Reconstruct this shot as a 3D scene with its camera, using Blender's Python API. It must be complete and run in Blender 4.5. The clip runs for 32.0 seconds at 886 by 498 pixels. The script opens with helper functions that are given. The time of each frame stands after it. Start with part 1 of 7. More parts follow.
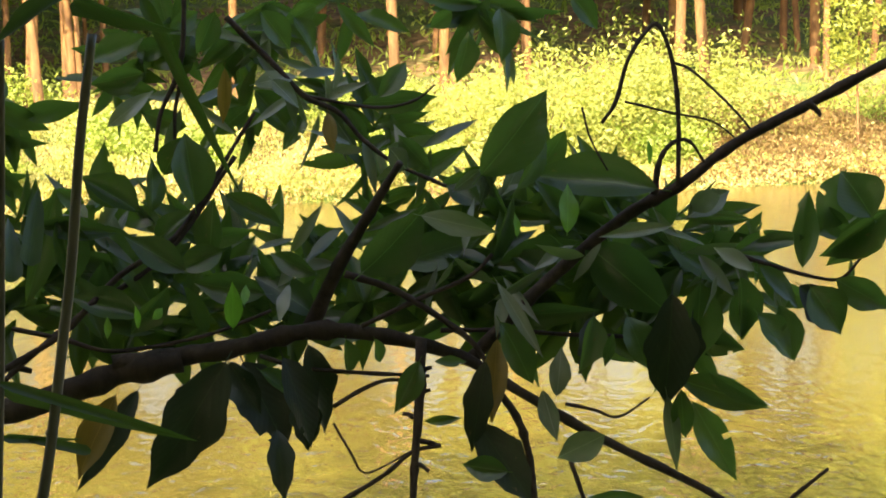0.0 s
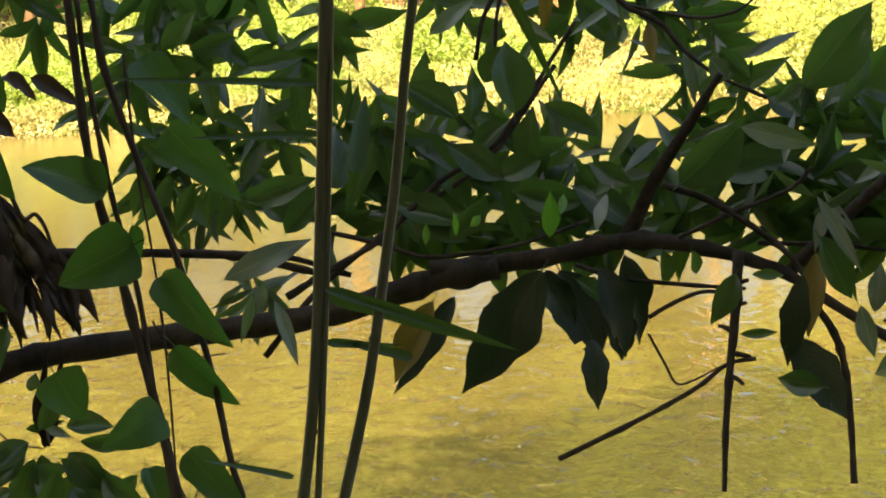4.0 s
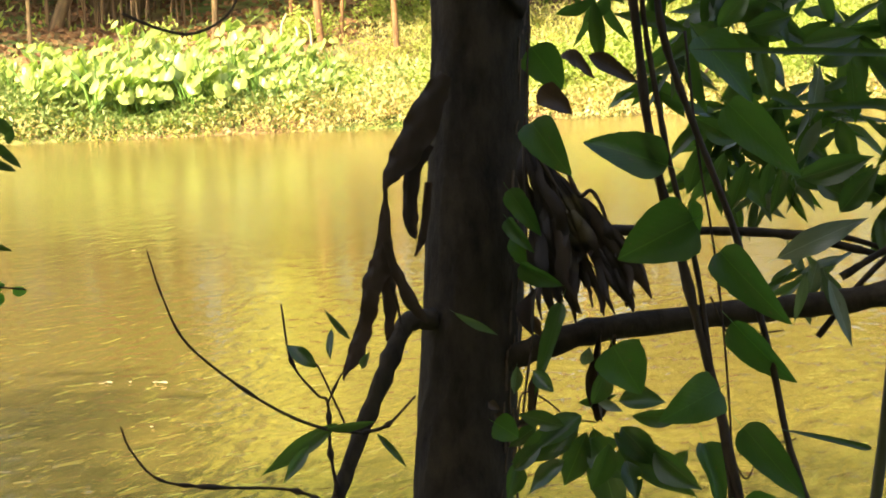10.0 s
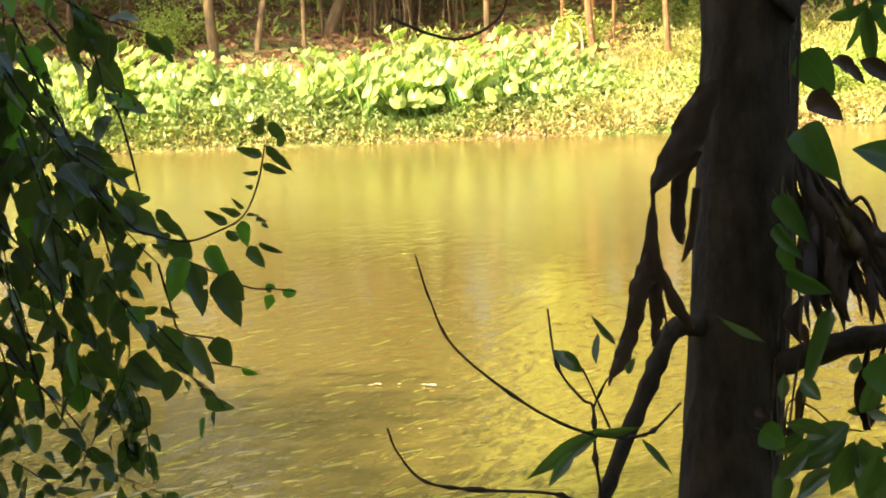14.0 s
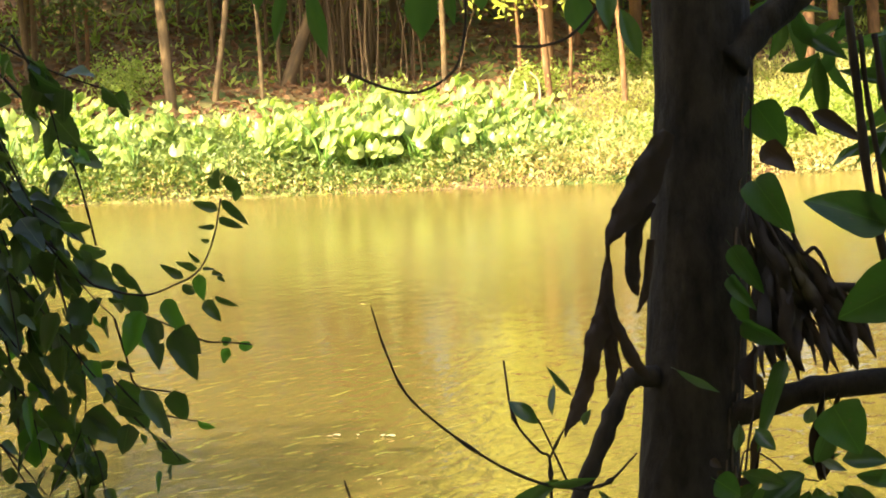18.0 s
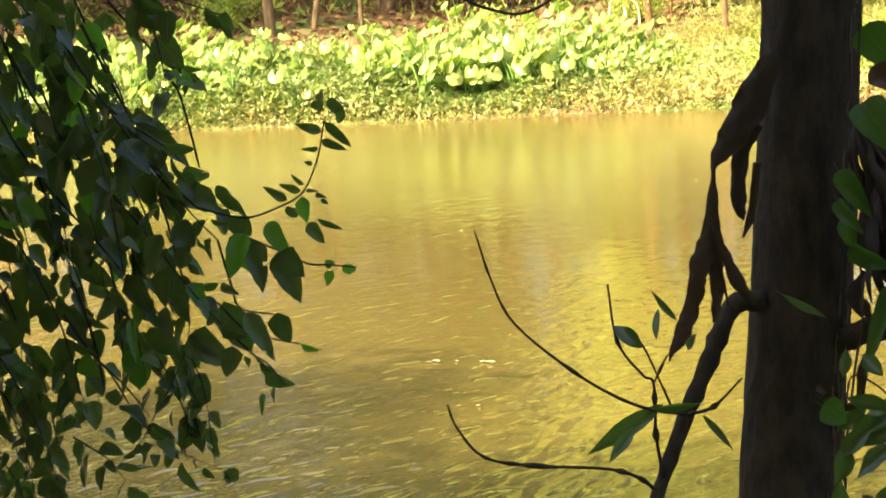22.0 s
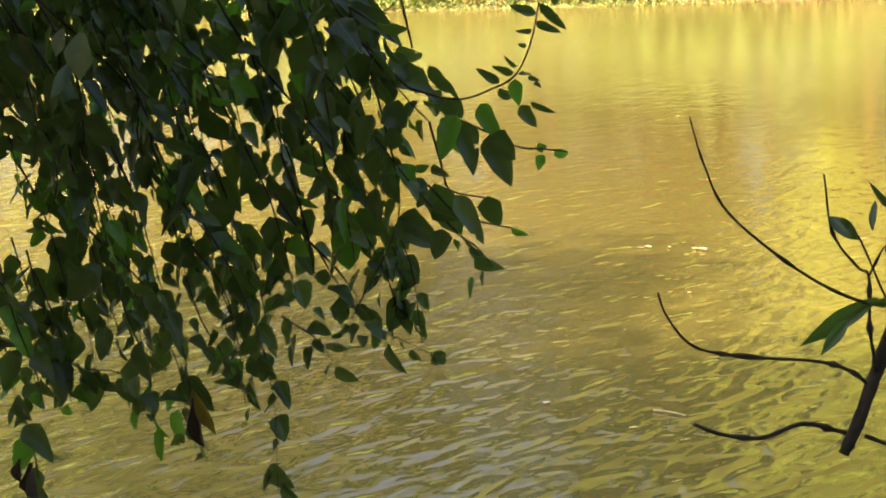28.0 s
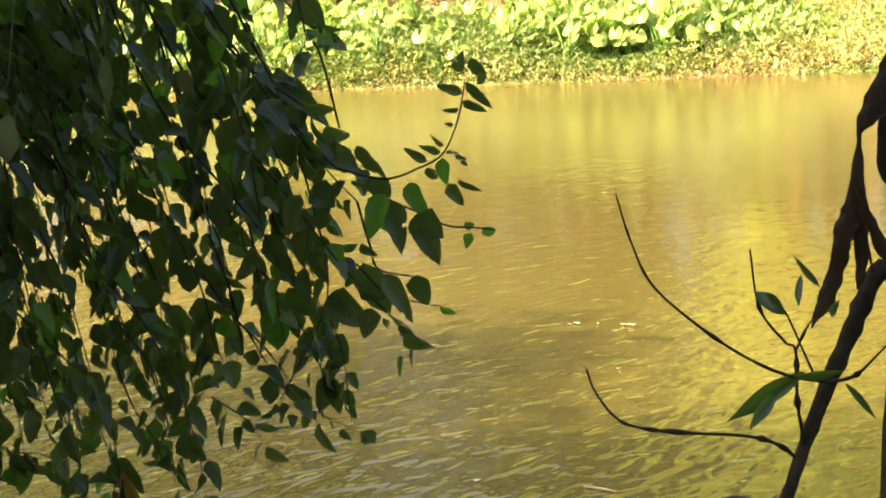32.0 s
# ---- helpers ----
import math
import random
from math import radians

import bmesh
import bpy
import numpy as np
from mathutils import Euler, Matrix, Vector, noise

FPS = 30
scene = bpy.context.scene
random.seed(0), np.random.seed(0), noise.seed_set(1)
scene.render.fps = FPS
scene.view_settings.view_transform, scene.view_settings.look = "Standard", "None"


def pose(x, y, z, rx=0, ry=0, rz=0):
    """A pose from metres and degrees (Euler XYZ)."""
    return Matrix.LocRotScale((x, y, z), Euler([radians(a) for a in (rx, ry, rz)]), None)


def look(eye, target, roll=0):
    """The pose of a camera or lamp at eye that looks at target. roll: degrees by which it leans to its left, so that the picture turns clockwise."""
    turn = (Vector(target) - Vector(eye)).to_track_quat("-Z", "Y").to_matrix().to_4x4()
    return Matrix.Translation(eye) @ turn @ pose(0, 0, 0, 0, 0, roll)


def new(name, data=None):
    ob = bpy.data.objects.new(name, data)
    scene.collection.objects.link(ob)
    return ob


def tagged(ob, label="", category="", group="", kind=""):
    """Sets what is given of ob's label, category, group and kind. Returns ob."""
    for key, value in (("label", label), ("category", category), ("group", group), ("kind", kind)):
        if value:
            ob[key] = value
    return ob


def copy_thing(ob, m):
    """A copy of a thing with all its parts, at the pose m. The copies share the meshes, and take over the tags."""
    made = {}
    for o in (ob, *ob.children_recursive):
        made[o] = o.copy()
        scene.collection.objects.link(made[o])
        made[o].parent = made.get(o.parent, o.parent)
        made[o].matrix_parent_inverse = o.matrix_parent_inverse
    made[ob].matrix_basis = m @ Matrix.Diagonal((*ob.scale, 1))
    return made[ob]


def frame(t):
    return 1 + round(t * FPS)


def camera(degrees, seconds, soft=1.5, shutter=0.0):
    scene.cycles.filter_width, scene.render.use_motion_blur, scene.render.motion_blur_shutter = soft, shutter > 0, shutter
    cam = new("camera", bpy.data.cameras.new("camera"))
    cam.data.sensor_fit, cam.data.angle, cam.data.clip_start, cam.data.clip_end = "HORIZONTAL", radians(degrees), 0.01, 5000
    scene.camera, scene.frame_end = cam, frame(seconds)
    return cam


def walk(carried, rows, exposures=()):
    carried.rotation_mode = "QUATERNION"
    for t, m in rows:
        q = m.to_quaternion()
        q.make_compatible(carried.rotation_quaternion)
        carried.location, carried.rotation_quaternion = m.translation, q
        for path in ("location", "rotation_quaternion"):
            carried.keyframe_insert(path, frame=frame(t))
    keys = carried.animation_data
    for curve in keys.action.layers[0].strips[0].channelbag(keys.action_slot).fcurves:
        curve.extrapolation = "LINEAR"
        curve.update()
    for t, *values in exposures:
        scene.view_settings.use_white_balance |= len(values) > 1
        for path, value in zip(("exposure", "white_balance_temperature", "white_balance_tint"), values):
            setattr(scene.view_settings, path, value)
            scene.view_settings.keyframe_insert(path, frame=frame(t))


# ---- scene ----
# ---- camera: a phone held still on a wooded river bank, panning to the left ----
cam = camera(19.702, 32.0, soft=1.8)
PATH = [
    (0, pose(0.0145, 0.0019, 3.0027, 85.107, 1.585, -0.119)),
    (0.5, pose(0.0126, 0.0006, 3.0025, 85.069, 1.684, 1.305)),
    (1, pose(0.0132, 0.0018, 3.0035, 84.927, 1.629, 3.206)),
    (1.5, pose(0.0118, 0.0050, 3.0021, 84.655, 1.385, 3.697)),
    (2, pose(0.0100, 0.0040, 3.0016, 84.369, 1.155, 4.197)),
    (2.5, pose(0.0115, 0.0009, 3.0024, 84.222, 0.971, 4.880)),
    (3, pose(0.0117, -0.0013, 3.0035, 84.062, 1.062, 5.467)),
    (3.5, pose(0.0122, 0.0013, 3.0044, 83.547, 1.196, 6.143)),
    (5.5, pose(0.0071, -0.0055, 3.0016, 82.991, 1.135, 9.818)),
    (6, pose(0.0062, -0.0063, 3.0015, 82.945, 1.065, 10.495)),
    (6.5, pose(0.0032, -0.0067, 3.0010, 82.704, 0.942, 11.309)),
    (7, pose(0.0016, -0.0040, 3.0006, 82.418, 0.944, 12.414)),
    (7.5, pose(-0.0010, -0.0042, 3.0009, 82.264, 0.868, 13.690)),
    (8, pose(-0.0016, -0.0048, 2.9996, 82.409, 1.039, 15.045)),
    (8.5, pose(-0.0026, -0.0062, 2.9996, 82.703, 1.211, 16.187)),
    (9, pose(-0.0014, -0.0059, 3.0002, 83.049, 1.444, 16.919)),
    (9.5, pose(-0.0011, -0.0041, 2.9996, 83.083, 1.671, 17.625)),
    (10, pose(-0.0022, -0.0078, 2.9997, 83.153, 1.910, 19.185)),
    (10.5, pose(-0.0022, -0.0049, 2.9999, 83.315, 2.000, 20.785)),
    (11, pose(-0.0037, -0.0045, 2.9992, 83.190, 1.693, 22.128)),
    (11.5, pose(-0.0049, -0.0063, 2.9984, 83.094, 1.519, 23.254)),
    (12, pose(-0.0031, -0.0066, 2.9999, 83.189, 1.827, 24.030)),
    (12.5, pose(-0.0033, -0.0062, 2.9986, 83.207, 1.857, 24.447)),
    (13, pose(-0.0029, -0.0050, 2.9980, 83.189, 1.982, 24.891)),
    (13.5, pose(-0.0026, -0.0084, 2.9985, 83.323, 1.960, 25.347)),
    (14, pose(0.0026, -0.0095, 3.0003, 83.466, 2.072, 25.258)),
    (14.5, pose(0.0050, -0.0155, 3.0007, 83.693, 2.111, 25.010)),
    (15, pose(0.0084, -0.0202, 3.0037, 84.197, 2.137, 24.476)),
    (15.5, pose(0.0129, -0.0177, 3.0052, 84.553, 2.323, 24.137)),
    (17.5, pose(0.0120, -0.0201, 3.0055, 84.531, 2.236, 24.275)),
    (18, pose(0.0124, -0.0197, 3.0053, 84.548, 2.257, 24.309)),
    (18.5, pose(0.0132, -0.0206, 3.0061, 84.566, 2.468, 24.556)),
    (19, pose(0.0134, -0.0175, 3.0064, 84.477, 2.622, 25.070)),
    (19.5, pose(0.0098, -0.0143, 3.0046, 84.139, 2.651, 25.600)),
    (20, pose(0.0077, -0.0104, 3.0032, 83.739, 2.549, 25.932)),
    (20.5, pose(0.0028, -0.0087, 3.0011, 83.477, 2.360, 26.109)),
    (21, pose(0.0000, -0.0065, 3.0000, 83.331, 2.291, 26.167)),
    (21.5, pose(-0.0022, -0.0035, 2.9998, 83.203, 2.248, 26.272)),
    (22, pose(-0.0037, -0.0044, 2.9981, 82.995, 2.373, 26.515)),
    (22.5, pose(-0.0044, -0.0047, 2.9993, 83.004, 2.510, 27.257)),
    (23, pose(-0.0017, -0.0013, 3.0004, 83.371, 2.711, 30.578)),
    (23.5, pose(-0.0001, 0.0031, 3.0013, 83.850, 2.888, 31.427)),
    (24, pose(0.0001, 0.0072, 3.0020, 84.067, 2.940, 31.323)),
    (24.5, pose(-0.0014, 0.0098, 3.0020, 83.803, 2.952, 31.134)),
    (26.5, pose(-0.0125, 0.0236, 2.9971, 82.131, 2.387, 31.535)),
    (27, pose(-0.0177, 0.0259, 2.9942, 81.382, 1.704, 31.589)),
    (27.5, pose(-0.0175, 0.0262, 2.9945, 80.905, 1.706, 31.572)),
    (28, pose(-0.0172, 0.0263, 2.9949, 80.552, 1.839, 31.433)),
    (28.5, pose(-0.0169, 0.0264, 2.9952, 80.515, 2.017, 31.313)),
    (29, pose(-0.0166, 0.0263, 2.9954, 81.096, 2.434, 31.078)),
    (29.5, pose(-0.0154, 0.0241, 2.9960, 81.564, 2.339, 30.953)),
    (30, pose(-0.0151, 0.0236, 2.9961, 81.784, 2.187, 30.856)),
    (30.5, pose(-0.0140, 0.0213, 2.9965, 82.003, 2.023, 30.649)),
    (31, pose(-0.0129, 0.0191, 2.9968, 82.194, 2.389, 30.166)),
    (31.5, pose(-0.0124, 0.0184, 2.9969, 82.186, 2.081, 29.914)),
    (32, pose(-0.0125, 0.0185, 2.9969, 82.251, 2.192, 29.756)),
]
walk(cam, PATH, exposures=[(0.0, 1.90), (32.0, 1.90)])

# ---- light: low afternoon sun from behind the near bank, clear sky ----
SUN_YAW, SUN_EL = 160.0, 33.0
world = bpy.data.worlds.new("sky")
scene.world = world
world.use_nodes = True
wn, wl = world.node_tree.nodes, world.node_tree.links
sky = wn.new("ShaderNodeTexSky")
sky.sky_type, sky.sun_disc = "NISHITA", False
sky.dust_density, sky.air_density = 8.0, 0.85
sky.sun_elevation, sky.sun_rotation = radians(SUN_EL), radians(-SUN_YAW)
wl.new(sky.outputs[0], wn["Background"].inputs[0])
wn["Background"].inputs[1].default_value = 0.14
sun_data = bpy.data.lights.new("sun", "SUN")
sun_data.energy, sun_data.angle, sun_data.color = 5.0, radians(0.5), (1.0, 0.865, 0.50)
sun = new("sun", sun_data)
sy, se = radians(SUN_YAW), radians(SUN_EL)
SUN_WAY = Vector((-math.sin(sy) * math.cos(se), math.cos(sy) * math.cos(se), math.sin(se)))
sun.matrix_world = look(SUN_WAY * 60, (0, 0, 0))

# ---- materials ----
def nodes_of(name):
    m = bpy.data.materials.new(name)
    m.use_nodes = True
    nt = m.node_tree
    return m, nt, nt.nodes["Principled BSDF"]


def ramp(nt, fac, stops):
    r = nt.nodes.new("ShaderNodeValToRGB")
    while len(r.color_ramp.elements) < len(stops):
        r.color_ramp.elements.new(0.5)
    for e, (p, c) in zip(r.color_ramp.elements, stops):
        e.position, e.color = p, (*c, 1)
    nt.links.new(fac, r.inputs[0])
    return r.outputs[0]


def noise_tex(nt, scale, detail=4.0, coords="Object", stretch=(1, 1, 1), rough=0.55):
    tc, mp, n = nt.nodes.new("ShaderNodeTexCoord"), nt.nodes.new("ShaderNodeMapping"), nt.nodes.new("ShaderNodeTexNoise")
    mp.inputs["Scale"].default_value = stretch
    n.inputs["Scale"].default_value, n.inputs["Detail"].default_value, n.inputs["Roughness"].default_value = scale, detail, rough
    nt.links.new(tc.outputs[coords], mp.inputs[0])
    nt.links.new(mp.outputs[0], n.inputs["Vector"])
    return n.outputs["Fac"]


def mixed(nt, fac, a, b, mode="MIX"):
    x = nt.nodes.new("ShaderNodeMix")
    x.data_type, x.blend_type = "RGBA", mode
    for sock, v in ((x.inputs["Factor"], fac), (x.inputs["A"], a), (x.inputs["B"], b)):
        if isinstance(v, (int, float)):
            sock.default_value = v
        elif isinstance(v, tuple):
            sock.default_value = (*v, 1)
        else:
            nt.links.new(v, sock)
    return x.outputs["Result"]


def bump(nt, bsdf, height, strength, distance):
    b = nt.nodes.new("ShaderNodeBump")
    b.inputs["Strength"].default_value, b.inputs["Distance"].default_value = strength, distance
    nt.links.new(height, b.inputs["Height"])
    nt.links.new(b.outputs[0], bsdf.inputs["Normal"])
    return b


def leaf_material(name, dark, light, gloss=0.4, through_light=0.3, glow=(0.25, 0.42, 0.05), islands=False, spots=(0.09, 0.07, 0.03), dry=None, shine=0.5):
    """A leaf: two greens from piece to piece, side veins, a paler midrib, some blemishes, and light that passes through."""
    m, nt, p = nodes_of(name)
    if islands:
        rnd = nt.nodes.new("ShaderNodeNewGeometry").outputs["Random Per Island"]
    else:
        rnd = nt.nodes.new("ShaderNodeObjectInfo").outputs["Random"]
    base = ramp(nt, rnd, [(0.0, dark), (0.55, tuple((a + b) / 2 for a, b in zip(dark, light))), (1.0, light)])
    blotch = ramp(nt, noise_tex(nt, 2.3, 5, "Object"), [(0.35, (0.75, 0.78, 0.7)), (0.65, (1.1, 1.08, 1.0))])
    col = mixed(nt, 1.0, base, blotch, "MULTIPLY")
    if dry:
        drift = ramp(nt, noise_tex(nt, 1.1, 3, "Object"), [(0.34, (0.62, 0.66, 0.55)), (0.62, (1.12, 1.1, 1.1))])
        col = mixed(nt, 1.0, col, drift, "MULTIPLY")
        wide = ramp(nt, noise_tex(nt, 0.42, 3, "Object"), [(0.46, (0, 0, 0)), (0.64, (1, 1, 1))])
        col = mixed(nt, wide, col, mixed(nt, rnd, tuple(c * 0.7 for c in dry), tuple(c * 1.25 for c in dry)))
    if not islands:
        marks = ramp(nt, noise_tex(nt, 7.0, 3, "Object"), [(0.66, (0, 0, 0)), (0.72, (1, 1, 1))])
        col = mixed(nt, marks, col, spots)
        tc = nt.nodes.new("ShaderNodeTexCoord")
        sep = nt.nodes.new("ShaderNodeSeparateXYZ")
        nt.links.new(tc.outputs["Object"], sep.inputs[0])
        ab = nt.nodes.new("ShaderNodeMath")
        ab.operation = "ABSOLUTE"
        nt.links.new(sep.outputs[0], ab.inputs[0])
        rib = ramp(nt, ab.outputs[0], [(0.006, (1, 1, 1)), (0.016, (0, 0, 0))])
        col = mixed(nt, rib, col, tuple(min(1, c * 1.3) for c in light))
        slant = nt.nodes.new("ShaderNodeMath")
        slant.operation = "MULTIPLY_ADD"
        nt.links.new(ab.outputs[0], slant.inputs[0])
        slant.inputs[1].default_value = -0.9
        nt.links.new(sep.outputs[1], slant.inputs[2])
        wave = nt.nodes.new("ShaderNodeMath")
        wave.operation = "MULTIPLY"
        nt.links.new(slant.outputs[0], wave.inputs[0])
        wave.inputs[1].default_value = 62.0
        sine = nt.nodes.new("ShaderNodeMath")
        sine.operation = "SINE"
        nt.links.new(wave.outputs[0], sine.inputs[0])
        bump(nt, p, sine.outputs[0], 0.05, 0.01)
    nt.links.new(col, p.inputs["Base Color"])
    p.inputs["Roughness"].default_value = gloss
    p.inputs["Specular IOR Level"].default_value = shine
    tr = nt.nodes.new("ShaderNodeBsdfTranslucent")
    tint = mixed(nt, 1.0, col, tuple(c * 4 for c in glow), "MULTIPLY")
    tint2 = mixed(nt, 0.5, tint, glow)
    nt.links.new(tint2, tr.inputs["Color"])
    mx = nt.nodes.new("ShaderNodeMixShader")
    mx.inputs[0].default_value = through_light
    nt.links.new(p.outputs[0], mx.inputs[1])
    nt.links.new(tr.outputs[0], mx.inputs[2])
    nt.links.new(mx.outputs[0], nt.nodes["Material Output"].inputs[0])
    return m


def bark_material(name, dark, light, scale, stretch, depth, rough=0.85):
    m, nt, p = nodes_of(name)
    n1 = noise_tex(nt, scale, 8, "Object", stretch, 0.65)
    n2 = noise_tex(nt, scale * 0.22, 4, "Object")
    col = ramp(nt, n1, [(0.3, dark), (0.62, light)])
    big = ramp(nt, n2, [(0.35, (0.7, 0.7, 0.7)), (0.7, (1.15, 1.12, 1.05))])
    col = mixed(nt, 1.0, col, big, "MULTIPLY")
    nt.links.new(col, p.inputs["Base Color"])
    p.inputs["Roughness"].default_value = rough
    p.inputs["Specular IOR Level"].default_value = 0.35
    bump(nt, p, n1, 0.9, depth)
    return m


LAUREL = leaf_material("laurel_leaf", (0.024, 0.048, 0.016), (0.062, 0.108, 0.034), 0.27, 0.38, (0.25, 0.44, 0.06))
# Silhouette shade of the overlapping leaves under the bough, put into a darker colour.
LAUREL_SHADED = leaf_material("laurel_leaf_shaded", (0.008, 0.018, 0.006), (0.016, 0.032, 0.010), 0.45, 0.08, (0.10, 0.18, 0.03))
# Silvery undersides, with sky sheen also lightened and greyed into the base colour.
LAUREL_PALE_SHEEN = leaf_material("laurel_leaf_pale_sheen", (0.07, 0.10, 0.075), (0.22, 0.255, 0.215), 0.30, 0.22)
# Bright leaves: light shining through them is raised in this green.
LAUREL_LIT_YOUNG = leaf_material("laurel_leaf_lit_young", (0.09, 0.20, 0.02), (0.13, 0.27, 0.03), 0.35, 0.5, (0.35, 0.62, 0.06))
LAUREL_OLD = leaf_material("laurel_leaf_old", (0.12, 0.10, 0.02), (0.17, 0.13, 0.03), 0.5, 0.35, (0.45, 0.33, 0.04))
VINE_LEAF = leaf_material("vine_leaf", (0.026, 0.066, 0.011), (0.048, 0.105, 0.016), 0.42, 0.40, (0.19, 0.38, 0.04))
VINE_RED = leaf_material("vine_leaf_red", (0.034, 0.022, 0.012), (0.055, 0.033, 0.016), 0.5, 0.16, (0.22, 0.11, 0.04))
SPRAY_LEAF = leaf_material("spray_leaf", (0.034, 0.052, 0.026), (0.105, 0.140, 0.055), 0.32, 0.26, shine=0.4)
SPRAY_YOUNG = leaf_material("spray_leaf_young", (0.06, 0.15, 0.02), (0.09, 0.20, 0.03), 0.36, 0.45, (0.30, 0.58, 0.06))
MASS = {
    "laurel": leaf_material("laurel_mass", (0.024, 0.048, 0.016), (0.062, 0.108, 0.034), 0.27, 0.38, (0.25, 0.44, 0.06), islands=True),
    "pale": leaf_material("laurel_pale_sheen_mass", (0.07, 0.10, 0.075), (0.22, 0.255, 0.215), 0.30, 0.22, islands=True),
    "spray": leaf_material("spray_mass", (0.034, 0.052, 0.026), (0.105, 0.140, 0.055), 0.32, 0.26, islands=True, shine=0.4),
    "sprout": leaf_material("spray_young_mass", (0.05, 0.13, 0.02), (0.09, 0.20, 0.03), 0.36, 0.45, (0.30, 0.58, 0.06), islands=True),
}
DRY_LEAF = leaf_material("dry_leaf", (0.013, 0.009, 0.006), (0.040, 0.026, 0.016), 0.75, 0.12, (0.22, 0.12, 0.05))
BLADE = leaf_material("grass_blade", (0.028, 0.050, 0.014), (0.046, 0.074, 0.022), 0.45, 0.30, (0.15, 0.30, 0.03))
# Far crowns: their lit and shaded looks are put into separate leaf colours.
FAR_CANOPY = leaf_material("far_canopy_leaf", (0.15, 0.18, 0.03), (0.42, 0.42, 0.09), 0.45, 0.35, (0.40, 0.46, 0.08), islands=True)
SHADED_CANOPY = leaf_material("shaded_canopy_leaf", (0.03, 0.052, 0.012), (0.10, 0.13, 0.028), 0.45, 0.30, islands=True)
SUNLIT_CANOPY = leaf_material("sunlit_canopy_leaf", (0.24, 0.28, 0.04), (0.46, 0.48, 0.09), 0.45, 0.40, (0.60, 0.60, 0.12), islands=True)
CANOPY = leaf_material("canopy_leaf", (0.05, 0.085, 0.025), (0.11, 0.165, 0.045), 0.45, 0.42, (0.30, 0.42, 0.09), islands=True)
TARO = leaf_material("taro_leaf", (0.13, 0.19, 0.045), (0.47, 0.50, 0.17), 0.34, 0.35, (0.50, 0.66, 0.14))
TARO_STALK = leaf_material("taro_stalk", (0.10, 0.20, 0.04), (0.16, 0.27, 0.05), 0.45, 0.1)
GRASS = leaf_material("bank_grass", (0.20, 0.195, 0.05), (0.46, 0.42, 0.145), 0.55, 0.35, (0.42, 0.52, 0.08), islands=True, dry=(0.60, 0.50, 0.25))
# Weeds below the taro: green, with the taro's shade darkened into the colour.
SHADED_WEED = leaf_material("shaded_green_weed", (0.09, 0.13, 0.035), (0.24, 0.29, 0.09), 0.5, 0.3, (0.32, 0.46, 0.08), islands=True)
STRAW = leaf_material("dry_grass", (0.34, 0.27, 0.12), (0.66, 0.55, 0.29), 0.7, 0.3, (0.6, 0.45, 0.15), islands=True)
LITTER = leaf_material("fallen_leaf", (0.09, 0.045, 0.02), (0.29, 0.15, 0.07), 0.8, 0.1, (0.4, 0.2, 0.08), islands=True)
BROWN_GRASS = leaf_material("brown_grass", (0.12, 0.08, 0.033), (0.27, 0.175, 0.07), 0.7, 0.3, (0.5, 0.35, 0.15), islands=True)
STRAW_BIT = leaf_material("bleached_leaf", (0.45, 0.38, 0.24), (0.70, 0.62, 0.45), 0.6, 0.2, (0.6, 0.5, 0.3))
SHRUB = leaf_material("shrub_leaf", (0.17, 0.22, 0.04), (0.44, 0.46, 0.13), 0.5, 0.35, (0.40, 0.58, 0.08), islands=True)
GOLD_SHRUB = leaf_material("gold_shrub_leaf", (0.15, 0.18, 0.04), (0.43, 0.42, 0.12), 0.5, 0.35, (0.45, 0.52, 0.10), islands=True)
BARK = bark_material("bark", (0.018, 0.014, 0.009), (0.058, 0.045, 0.029), 34, (1, 1, 0.42), 0.010, 0.9)
PALE_STEM = bark_material("pale_stem", (0.10, 0.09, 0.07), (0.22, 0.20, 0.16), 60, (1, 1, 0.3), 0.001)
FLAKE = bark_material("bark_flake", (0.05, 0.034, 0.022), (0.17, 0.12, 0.08), 60, (1, 1, 0.3), 0.003)
TWIG = bark_material("twig_bark", (0.018, 0.014, 0.010), (0.052, 0.039, 0.027), 60, (1, 1, 1), 0.003)
VINE = bark_material("vine_bark", (0.028, 0.020, 0.013), (0.070, 0.052, 0.036), 50, (1, 1, 0.3), 0.003)
CANE = bark_material("cane_skin", (0.030, 0.036, 0.018), (0.095, 0.105, 0.060), 30, (1, 1, 0.08), 0.001, 0.32)
FAR_BARK = bark_material("far_bark", (0.08, 0.040, 0.019), (0.27, 0.142, 0.064), 7, (1, 1, 0.25), 0.02, 0.8)
STALK_BARK = bark_material("thicket_bark", (0.065, 0.043, 0.022), (0.17, 0.112, 0.056), 9, (1, 1, 0.2), 0.02, 0.8)


